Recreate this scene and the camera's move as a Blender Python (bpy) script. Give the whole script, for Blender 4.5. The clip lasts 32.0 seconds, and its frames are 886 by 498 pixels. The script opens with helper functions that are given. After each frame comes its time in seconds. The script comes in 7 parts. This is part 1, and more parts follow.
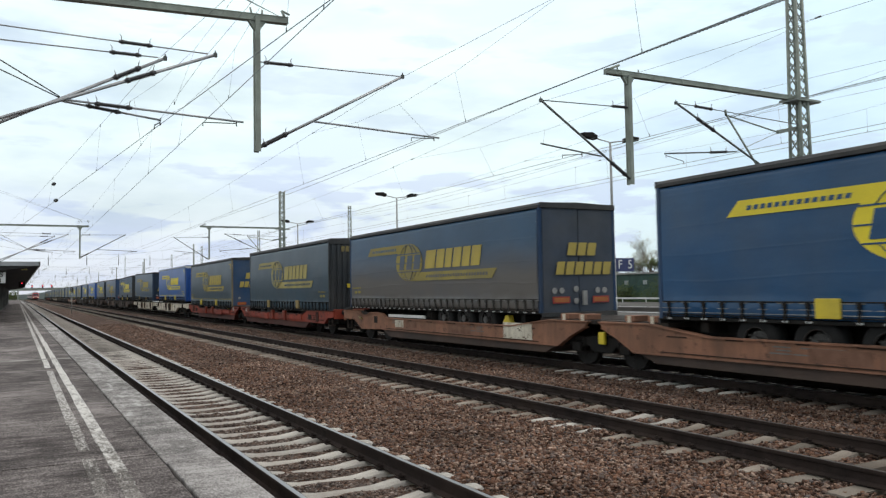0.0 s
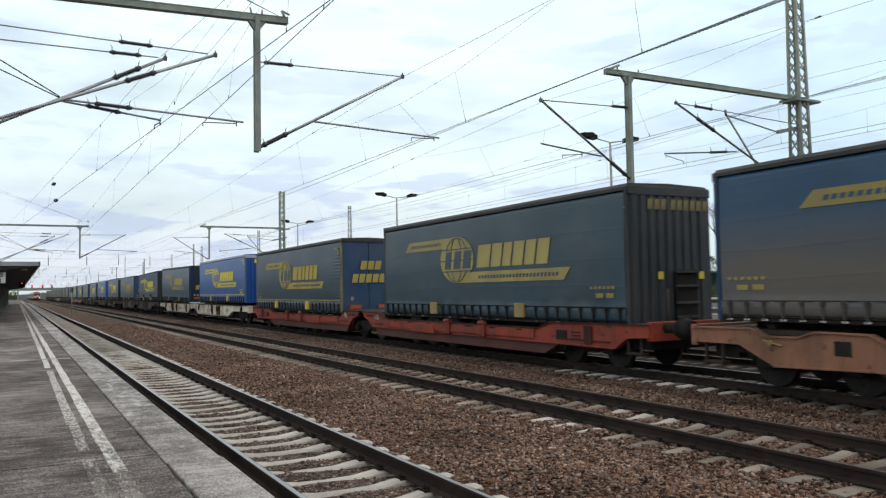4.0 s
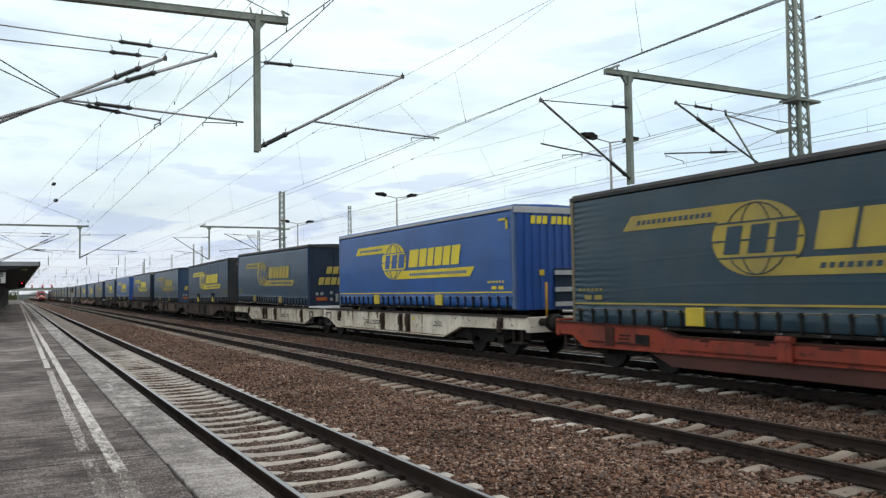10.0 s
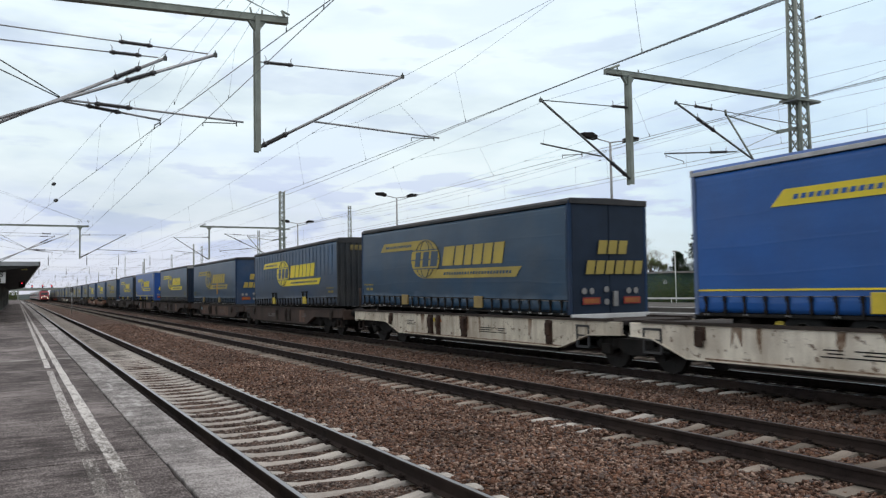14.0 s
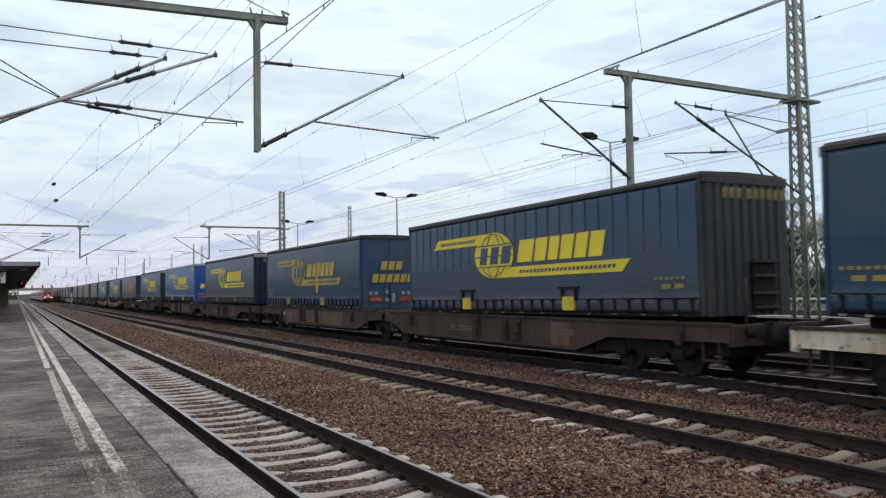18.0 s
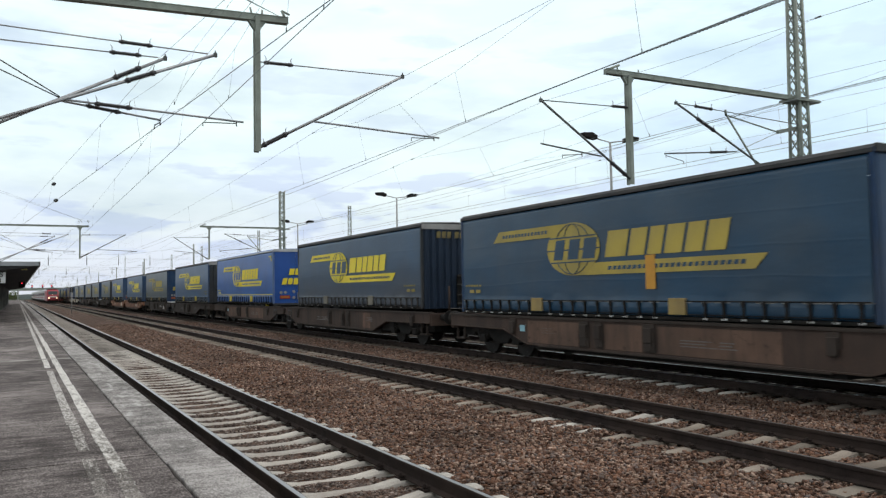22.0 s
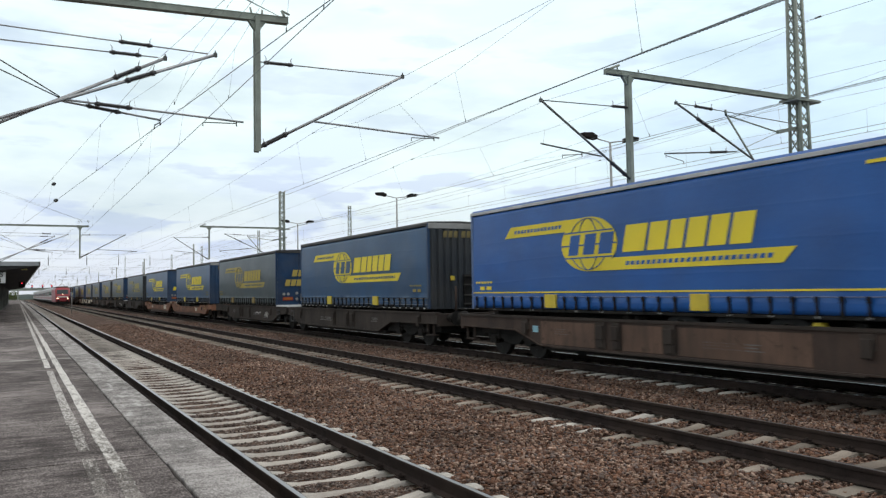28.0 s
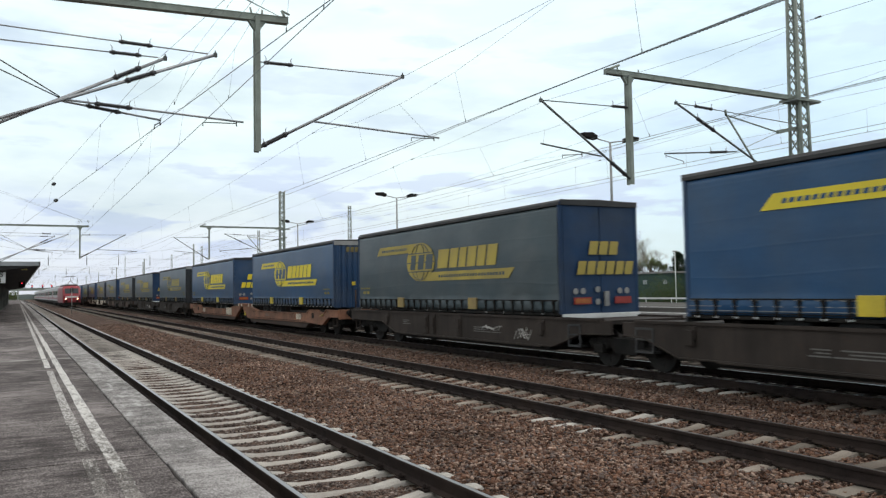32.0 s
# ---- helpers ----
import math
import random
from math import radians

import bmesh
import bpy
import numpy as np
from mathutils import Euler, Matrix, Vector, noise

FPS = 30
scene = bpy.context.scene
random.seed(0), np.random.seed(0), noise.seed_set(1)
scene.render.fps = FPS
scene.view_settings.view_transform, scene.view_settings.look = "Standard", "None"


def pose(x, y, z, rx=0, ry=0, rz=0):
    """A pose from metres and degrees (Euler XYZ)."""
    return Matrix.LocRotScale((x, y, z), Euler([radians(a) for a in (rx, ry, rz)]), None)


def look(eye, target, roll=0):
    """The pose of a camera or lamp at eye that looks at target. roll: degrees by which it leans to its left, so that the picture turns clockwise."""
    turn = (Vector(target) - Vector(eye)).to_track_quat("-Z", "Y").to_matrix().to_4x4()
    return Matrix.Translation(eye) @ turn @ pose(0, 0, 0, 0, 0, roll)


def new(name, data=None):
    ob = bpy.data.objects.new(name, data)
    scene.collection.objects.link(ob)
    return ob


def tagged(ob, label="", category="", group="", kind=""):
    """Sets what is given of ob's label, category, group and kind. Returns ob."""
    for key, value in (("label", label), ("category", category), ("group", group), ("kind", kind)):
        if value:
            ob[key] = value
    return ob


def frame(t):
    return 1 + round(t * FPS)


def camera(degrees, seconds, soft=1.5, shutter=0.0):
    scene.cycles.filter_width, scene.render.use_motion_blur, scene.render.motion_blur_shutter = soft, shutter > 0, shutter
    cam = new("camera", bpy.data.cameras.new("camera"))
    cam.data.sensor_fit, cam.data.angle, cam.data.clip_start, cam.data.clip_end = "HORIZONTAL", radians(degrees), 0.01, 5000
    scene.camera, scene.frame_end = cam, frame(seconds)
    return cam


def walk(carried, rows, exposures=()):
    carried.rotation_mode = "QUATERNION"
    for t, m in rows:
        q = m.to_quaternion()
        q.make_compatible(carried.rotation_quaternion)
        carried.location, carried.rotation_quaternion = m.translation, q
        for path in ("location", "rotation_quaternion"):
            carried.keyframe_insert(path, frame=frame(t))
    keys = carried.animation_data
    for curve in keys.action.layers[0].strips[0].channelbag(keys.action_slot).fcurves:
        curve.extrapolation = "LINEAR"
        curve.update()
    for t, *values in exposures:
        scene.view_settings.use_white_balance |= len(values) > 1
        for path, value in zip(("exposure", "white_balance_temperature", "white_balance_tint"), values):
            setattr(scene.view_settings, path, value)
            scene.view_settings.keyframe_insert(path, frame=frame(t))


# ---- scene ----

# metres: x across the tracks, y along them away from the camera, z up from the rail heads
X1, X2, X3, X4, X7 = 3.156, 8.592, 13.514, 17.4, 32.6
EYE = (0.0, 0.0, 1.942)
PLAT = 0.58
cam = camera(58.32, 32.0, soft=1.3, shutter=0.4)
AIM = look(EYE, (math.sin(radians(28.237)) * math.cos(radians(2.902)), math.cos(radians(28.237)) * math.cos(radians(2.902)), 1.942 + math.sin(radians(2.902))), -1.0)
walk(cam, [(0.0, AIM), (32.0, AIM)], [(0.0, 0.0, 6500, 10), (13.2, 0.0, 6500, 10), (14.0, -0.13, 6440, 14), (18.3, -0.13, 6440, 14), (19.4, 0.0, 6500, 10), (32.0, 0.0, 6500, 10)])
scene.view_settings.exposure = 0.0

# ---------------------------------------------------------------- light
SUN_EL, SUN_AZ = radians(52), radians(105)
world = bpy.data.worlds.new("sky")
scene.world = world
world.use_nodes = True
nt = world.node_tree
nt.nodes.clear()
w_out = nt.nodes.new("ShaderNodeOutputWorld")
w_mix = nt.nodes.new("ShaderNodeMixShader")
w_blue = nt.nodes.new("ShaderNodeBackground")
w_cloud = nt.nodes.new("ShaderNodeBackground")
w_sky = nt.nodes.new("ShaderNodeTexSky")
w_sky.sky_type = 'NISHITA'
w_sky.sun_disc = False
w_sky.sun_elevation, w_sky.sun_rotation = SUN_EL, SUN_AZ
w_co = nt.nodes.new("ShaderNodeTexCoord")
w_map = nt.nodes.new("ShaderNodeMapping")
w_map.inputs["Scale"].default_value = (2.0, 2.0, 6.5)
w_map.inputs["Location"].default_value = (0.35, 0.1, 0.2)
w_n = nt.nodes.new("ShaderNodeTexNoise")
w_n.inputs["Scale"].default_value = 1.5
w_n.inputs["Detail"].default_value = 8
w_n.inputs["Roughness"].default_value = 0.52
w_ramp = nt.nodes.new("ShaderNodeValToRGB")
w_ramp.color_ramp.elements[0].position, w_ramp.color_ramp.elements[0].color = 0.34, (0.62, 0.62, 0.62, 1)
w_ramp.color_ramp.elements[1].position, w_ramp.color_ramp.elements[1].color = 0.52, (1, 1, 1, 1)
w_n2 = nt.nodes.new("ShaderNodeTexNoise")
w_n2.inputs["Scale"].default_value = 2.6
w_n2.inputs["Detail"].default_value = 6
w_ramp2 = nt.nodes.new("ShaderNodeValToRGB")
w_ramp2.color_ramp.elements[0].position, w_ramp2.color_ramp.elements[0].color = 0.40, (0.78, 0.92, 1.0, 1)
w_ramp2.color_ramp.elements[1].position, w_ramp2.color_ramp.elements[1].color = 0.52, (0.86, 1.0, 1.0, 1)
for a, b in ((w_co.outputs["Generated"], w_map.inputs["Vector"]), (w_map.outputs[0], w_n.inputs["Vector"]), (w_map.outputs[0], w_n2.inputs["Vector"]),
             (w_n.outputs["Fac"], w_ramp.inputs[0]), (w_n2.outputs["Fac"], w_ramp2.inputs[0]),
             (w_sky.outputs[0], w_blue.inputs["Color"]), (w_ramp.outputs[0], w_mix.inputs[0]), (w_blue.outputs[0], w_mix.inputs[1]),
             (w_cloud.outputs[0], w_mix.inputs[2]), (w_mix.outputs[0], w_out.inputs[0])):
    nt.links.new(a, b)
w_blue.inputs["Strength"].default_value = 0.12
w_map3 = nt.nodes.new("ShaderNodeMapping")
w_map3.inputs["Scale"].default_value, w_map3.inputs["Location"].default_value = (2.4, 2.4, 10.5), (1.7, 0.4, 0.35)
w_n3 = nt.nodes.new("ShaderNodeTexNoise")
w_n3.inputs["Scale"].default_value, w_n3.inputs["Detail"].default_value, w_n3.inputs["Roughness"].default_value = 3.3, 7, 0.5
w_puff = nt.nodes.new("ShaderNodeValToRGB")
w_puff.color_ramp.elements[0].position, w_puff.color_ramp.elements[1].position = 0.535, 0.60
w_belt = nt.nodes.new("ShaderNodeValToRGB")
for e_, (p_, v_) in zip([w_belt.color_ramp.elements[0], w_belt.color_ramp.elements[1], w_belt.color_ramp.elements.new(0.1), w_belt.color_ramp.elements.new(0.2)], ((0.02, 0.2), (0.40, 0.06), (0.07, 0.85), (0.20, 0.28))):
    e_.position, e_.color = p_, (v_, v_, v_, 1)
w_low = nt.nodes.new("ShaderNodeMapRange")
w_low.inputs["From Min"].default_value, w_low.inputs["From Max"].default_value = 0.0, 0.17
w_low.inputs["To Min"].default_value, w_low.inputs["To Max"].default_value = 0.85, 0.0
w_mist = nt.nodes.new("ShaderNodeMix")
w_mist.data_type = 'RGBA'
w_mist.inputs["B"].default_value = (0.80, 0.825, 0.93, 1)
w_side = nt.nodes.new("ShaderNodeMapRange")
w_side.inputs["From Min"].default_value, w_side.inputs["From Max"].default_value = 0.3, 0.72
w_side.inputs["To Min"].default_value, w_side.inputs["To Max"].default_value = 1.0, 0.1
w_both = nt.nodes.new("ShaderNodeMath")
w_both.operation = 'MULTIPLY'
w_east = nt.nodes.new("ShaderNodeMapRange")
w_east.inputs["From Min"].default_value, w_east.inputs["From Max"].default_value = 0.5, 0.85
w_east.inputs["To Min"].default_value, w_east.inputs["To Max"].default_value = 0.0, 0.55
w_azure = nt.nodes.new("ShaderNodeMix")
w_azure.data_type = 'RGBA'
w_azure.inputs["B"].default_value = (0.58, 0.83, 1.0, 1)
w_high = nt.nodes.new("ShaderNodeMapRange")
w_high.inputs["From Min"].default_value, w_high.inputs["From Max"].default_value = 0.38, 0.62
w_over = nt.nodes.new("ShaderNodeMix")
w_over.data_type = 'RGBA'
w_over.inputs["B"].default_value = (0.965, 0.975, 0.965, 1)
w_cover = nt.nodes.new("ShaderNodeMath")
w_cover.operation = 'MULTIPLY'
w_grey = nt.nodes.new("ShaderNodeMix")
w_grey.data_type = 'RGBA'
w_grey.inputs["B"].default_value = (0.59, 0.69, 0.90, 1)
w_sep = nt.nodes.new("ShaderNodeSeparateXYZ")
nt.links.new(w_co.outputs["Generated"], w_sep.inputs[0])
for a, b in ((w_co.outputs["Generated"], w_map3.inputs["Vector"]), (w_map3.outputs[0], w_n3.inputs["Vector"]), (w_n3.outputs["Fac"], w_puff.inputs[0]), (w_sep.outputs["Z"], w_belt.inputs[0]),
             (w_puff.outputs[0], w_cover.inputs[0]), (w_belt.outputs[0], w_cover.inputs[1]), (w_cover.outputs[0], w_grey.inputs["Factor"]), (w_sep.outputs["Z"], w_low.inputs["Value"]), (w_low.outputs[0], w_both.inputs[0]), (w_sep.outputs["X"], w_side.inputs["Value"]), (w_side.outputs[0], w_both.inputs[1]), (w_both.outputs[0], w_mist.inputs["Factor"]), (w_sep.outputs["X"], w_east.inputs["Value"]), (w_east.outputs[0], w_azure.inputs["Factor"]), (w_ramp2.outputs[0], w_azure.inputs["A"]), (w_azure.outputs["Result"], w_mist.inputs["A"]), (w_mist.outputs["Result"], w_grey.inputs["A"]), (w_grey.outputs["Result"], w_over.inputs["A"]), (w_sep.outputs["Z"], w_high.inputs["Value"]), (w_high.outputs[0], w_over.inputs["Factor"]), (w_over.outputs["Result"], w_cloud.inputs["Color"])):
    nt.links.new(a, b)
w_dim = nt.nodes.new("ShaderNodeMapRange")
w_dim.inputs["From Min"].default_value, w_dim.inputs["From Max"].default_value = 0.0, 0.3
w_dim.inputs["To Min"].default_value, w_dim.inputs["To Max"].default_value = 0.98, 1.14
nt.links.new(w_sep.outputs["Z"], w_dim.inputs["Value"])
nt.links.new(w_dim.outputs[0], w_cloud.inputs["Strength"])
sun = new("sun", bpy.data.lights.new("sun", 'SUN'))
sun.data.energy, sun.data.angle, sun.data.color = 0.8, radians(25), (1.0, 0.96, 0.9)
sun.matrix_world = look((0, 0, 60), (60 * math.cos(SUN_EL) * -math.sin(SUN_AZ), 60 * math.cos(SUN_EL) * -math.cos(SUN_AZ), 60 - 60 * math.sin(SUN_EL)))


# ---------------------------------------------------------------- materials
def mat(name, base, rough=0.6, metal=0.0, var=0.25, scale=3.0, bump=0.15, bscale=60.0, stretch=(1, 1, 1), dirt=None, dscale=0.8, damount=0.4, spec=0.5, each=0.0):
    """Grain at two scales, patches of dirt and fine relief, in the object's own metres."""
    m = bpy.data.materials.new(name)
    m.use_nodes = True
    n, ln = m.node_tree.nodes, m.node_tree.links
    b = n["Principled BSDF"]
    co = n.new("ShaderNodeTexCoord")
    mp = n.new("ShaderNodeMapping")
    mp.inputs["Scale"].default_value = stretch
    ln.new(co.outputs["Object"], mp.inputs["Vector"])
    n1 = n.new("ShaderNodeTexNoise")
    n1.inputs["Scale"].default_value, n1.inputs["Detail"].default_value = scale, 6
    n2 = n.new("ShaderNodeTexNoise")
    n2.inputs["Scale"].default_value, n2.inputs["Detail"].default_value = bscale, 5
    info = n.new("ShaderNodeObjectInfo")
    ln.new(mp.outputs[0], n1.inputs["Vector"])
    ln.new(co.outputs["Object"], n2.inputs["Vector"])
    add = n.new("ShaderNodeMath")
    add.operation = 'ADD'
    ln.new(n1.outputs["Fac"], add.inputs[0])
    m3 = n.new("ShaderNodeMath")
    m3.operation = 'MULTIPLY_ADD'
    m3.inputs[1].default_value, m3.inputs[2].default_value = 0.8, -0.4
    ln.new(n2.outputs["Fac"], m3.inputs[0])
    ln.new(m3.outputs[0], add.inputs[1])
    r = n.new("ShaderNodeValToRGB")
    r.color_ramp.elements[0].position, r.color_ramp.elements[1].position = 0.3, 0.7
    r.color_ramp.elements[0].color = (*[c * (1 - var) for c in base], 1)
    r.color_ramp.elements[1].color = (*[min(1, c * (1 + var)) for c in base], 1)
    ln.new(add.outputs[0], r.inputs[0])
    col = r.outputs[0]
    if dirt:
        n4 = n.new("ShaderNodeTexNoise")
        n4.inputs["Scale"].default_value, n4.inputs["Detail"].default_value = dscale, 7
        ln.new(mp.outputs[0], n4.inputs["Vector"])
        r4 = n.new("ShaderNodeValToRGB")
        r4.color_ramp.elements[0].position, r4.color_ramp.elements[1].position = 0.42, 0.68
        r4.color_ramp.elements[1].color = (damount, damount, damount, 1)
        ln.new(n4.outputs["Fac"], r4.inputs[0])
        mx = n.new("ShaderNodeMix")
        mx.data_type = 'RGBA'
        ln.new(r4.outputs[0], mx.inputs["Factor"])
        ln.new(col, mx.inputs["A"])
        mx.inputs["B"].default_value = (*dirt, 1)
        col = mx.outputs["Result"]
    if each:
        tone = n.new("ShaderNodeMapRange")
        tone.inputs["To Min"].default_value, tone.inputs["To Max"].default_value = 1 - each, 1 + each
        ln.new(info.outputs["Random"], tone.inputs["Value"])
        sc = n.new("ShaderNodeVectorMath")
        sc.operation = 'SCALE'
        ln.new(col, sc.inputs[0])
        ln.new(tone.outputs[0], sc.inputs["Scale"])
        col = sc.outputs[0]
    ln.new(col, b.inputs["Base Color"])
    b.inputs["Roughness"].default_value, b.inputs["Metallic"].default_value = rough, metal
    b.inputs["Specular IOR Level"].default_value = spec
    if bump:
        bp = n.new("ShaderNodeBump")
        bp.inputs["Strength"].default_value, bp.inputs["Distance"].default_value = bump, 0.01
        ln.new(n2.outputs["Fac"], bp.inputs["Height"])
        ln.new(bp.outputs[0], b.inputs["Normal"])
    return m


def curtain_mat(name, base, dust=(0.125, 0.13, 0.125), amount=0.35, low=0.0, reach=(4.0, 2.2)):
    """Coated tarpaulin: faint folds, dust in streaks, and road dust thicker along the lower half where low > 0."""
    m = mat(name, base, rough=0.37, var=0.2, scale=0.7, bump=0.0, stretch=(1, 0.8, 1.0), dirt=dust, dscale=0.9, damount=amount, spec=0.46)
    n, ln = m.node_tree.nodes, m.node_tree.links
    b = n["Principled BSDF"]
    co = n.new("ShaderNodeTexCoord")
    mp = n.new("ShaderNodeMapping")
    mp.inputs["Scale"].default_value = (1, 0.35, 1.2)
    ln.new(co.outputs["Object"], mp.inputs["Vector"])
    fold = n.new("ShaderNodeTexNoise")
    fold.inputs["Scale"].default_value, fold.inputs["Detail"].default_value = 1.6, 3
    ln.new(mp.outputs[0], fold.inputs["Vector"])
    bp = n.new("ShaderNodeBump")
    bp.inputs["Strength"].default_value, bp.inputs["Distance"].default_value = 0.22, 0.06
    ln.new(fold.outputs["Fac"], bp.inputs["Height"])
    ln.new(bp.outputs[0], b.inputs["Normal"])
    wv = n.new("ShaderNodeTexWave")
    wv.bands_direction = 'Z'
    wv.inputs["Scale"].default_value, wv.inputs["Distortion"].default_value, wv.inputs["Detail"].default_value = 0.45, 4.5, 3
    wv.inputs["Detail Scale"].default_value = 0.6
    ln.new(mp.outputs[0], wv.inputs["Vector"])
    pw = n.new("ShaderNodeMath")
    pw.operation = 'POWER'
    pw.inputs[1].default_value = 60
    ln.new(wv.outputs["Fac"], pw.inputs[0])
    pm = n.new("ShaderNodeMath")
    pm.operation = 'MULTIPLY'
    pm.inputs[1].default_value = 0.007
    ln.new(pw.outputs[0], pm.inputs[0])
    cx = n.new("ShaderNodeMix")
    cx.data_type = 'RGBA'
    ln.new(pm.outputs[0], cx.inputs["Factor"])
    ln.new(b.inputs["Base Color"].links[0].from_socket, cx.inputs["A"])
    cx.inputs["B"].default_value = (0.3, 0.32, 0.34, 1)
    ln.new(cx.outputs["Result"], b.inputs["Base Color"])
    b2 = n.new("ShaderNodeBump")
    b2.inputs["Strength"].default_value, b2.inputs["Distance"].default_value = 0.07, 0.02
    ln.new(pw.outputs[0], b2.inputs["Height"])
    ln.new(bp.outputs[0], b2.inputs["Normal"])
    ln.new(b2.outputs[0], b.inputs["Normal"])
    if low > 0:
        old = b.inputs["Base Color"].links[0].from_socket
        sep = n.new("ShaderNodeSeparateXYZ")
        ln.new(co.outputs["Object"], sep.inputs[0])
        mr = n.new("ShaderNodeMapRange")
        mr.inputs["From Min"].default_value, mr.inputs["From Max"].default_value = reach
        mr.inputs["To Min"].default_value, mr.inputs["To Max"].default_value = 0.0, low
        ln.new(sep.outputs["Z"], mr.inputs["Value"])
        st = n.new("ShaderNodeTexNoise")
        st.inputs["Scale"].default_value, st.inputs["Detail"].default_value = 1.1, 6
        ln.new(mp.outputs[0], st.inputs["Vector"])
        mu = n.new("ShaderNodeMath")
        mu.operation = 'MULTIPLY'
        ln.new(mr.outputs[0], mu.inputs[0])
        m2 = n.new("ShaderNodeMath")
        m2.operation = 'MULTIPLY_ADD'
        m2.inputs[1].default_value, m2.inputs[2].default_value = 0.9, 0.5
        ln.new(st.outputs["Fac"], m2.inputs[0])
        ln.new(m2.outputs[0], mu.inputs[1])
        mx = n.new("ShaderNodeMix")
        mx.data_type = 'RGBA'
        ln.new(mu.outputs[0], mx.inputs["Factor"])
        ln.new(old, mx.inputs["A"])
        mx.inputs["B"].default_value = (*dust, 1)
        ln.new(mx.outputs["Result"], b.inputs["Base Color"])
    return m


GREY_STONES = [(0.0, (0.022, 0.015, 0.012)), (0.25, (0.062, 0.043, 0.034)), (0.5, (0.115, 0.078, 0.060)), (0.72, (0.095, 0.080, 0.069)), (0.9, (0.17, 0.132, 0.108)), (1.0, (0.27, 0.22, 0.19))]


def stone_mat(name, cells, by_island, grime=1.0, grey=False):
    """Crushed brown and grey track stone: a colour for each stone."""
    m = bpy.data.materials.new(name)
    m.use_nodes = True
    n, ln = m.node_tree.nodes, m.node_tree.links
    b = n["Principled BSDF"]
    co = n.new("ShaderNodeTexCoord")
    vo = n.new("ShaderNodeTexVoronoi")
    vo.inputs["Scale"].default_value = cells
    ln.new(co.outputs["Object"], vo.inputs["Vector"])
    r = n.new("ShaderNodeValToRGB")
    # grime only scales brightness; the bed's lower factor paints shade between stones.
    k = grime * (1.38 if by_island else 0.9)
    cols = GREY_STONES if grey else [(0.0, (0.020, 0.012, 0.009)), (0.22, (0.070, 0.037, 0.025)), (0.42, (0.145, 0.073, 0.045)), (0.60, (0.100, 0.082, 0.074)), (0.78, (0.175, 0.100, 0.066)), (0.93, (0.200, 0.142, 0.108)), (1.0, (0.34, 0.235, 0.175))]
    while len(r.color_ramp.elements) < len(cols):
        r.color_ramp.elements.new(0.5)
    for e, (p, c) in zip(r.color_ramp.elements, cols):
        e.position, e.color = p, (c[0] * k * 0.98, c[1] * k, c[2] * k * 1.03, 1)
    if by_island:
        ge = n.new("ShaderNodeNewGeometry")
        ln.new(ge.outputs["Random Per Island"], r.inputs[0])
    else:
        sp = n.new("ShaderNodeSeparateColor")
        ln.new(vo.outputs["Color"], sp.inputs[0])
        ln.new(sp.outputs[0], r.inputs[0])
    big = n.new("ShaderNodeTexNoise")
    big.inputs["Scale"].default_value, big.inputs["Detail"].default_value = 0.55, 5
    ln.new(co.outputs["Object"], big.inputs["Vector"])
    fine = n.new("ShaderNodeTexNoise")
    fine.inputs["Scale"].default_value = 90
    ln.new(co.outputs["Object"], fine.inputs["Vector"])
    mr = n.new("ShaderNodeMapRange")
    mr.inputs["From Min"].default_value, mr.inputs["From Max"].default_value = 0.3, 0.7
    mr.inputs["To Min"].default_value, mr.inputs["To Max"].default_value = 0.72, 1.25
    ln.new(big.outputs["Fac"], mr.inputs["Value"])
    mul = n.new("ShaderNodeVectorMath")
    mul.operation = 'SCALE'
    ln.new(r.outputs[0], mul.inputs[0])
    ln.new(mr.outputs[0], mul.inputs["Scale"])
    ln.new(mul.outputs[0], b.inputs["Base Color"])
    b.inputs["Roughness"].default_value = 0.9
    b.inputs["Specular IOR Level"].default_value = 0.15
    bp = n.new("ShaderNodeBump")
    bp.inputs["Strength"].default_value = 0.5 if by_island else 1.0
    bp.inputs["Distance"].default_value = 0.006 if by_island else 0.06
    ln.new((fine.outputs["Fac"] if by_island else vo.outputs["Distance"]), bp.inputs["Height"])
    if not by_island:
        bp.invert = True
    ln.new(bp.outputs[0], b.inputs["Normal"])
    return m


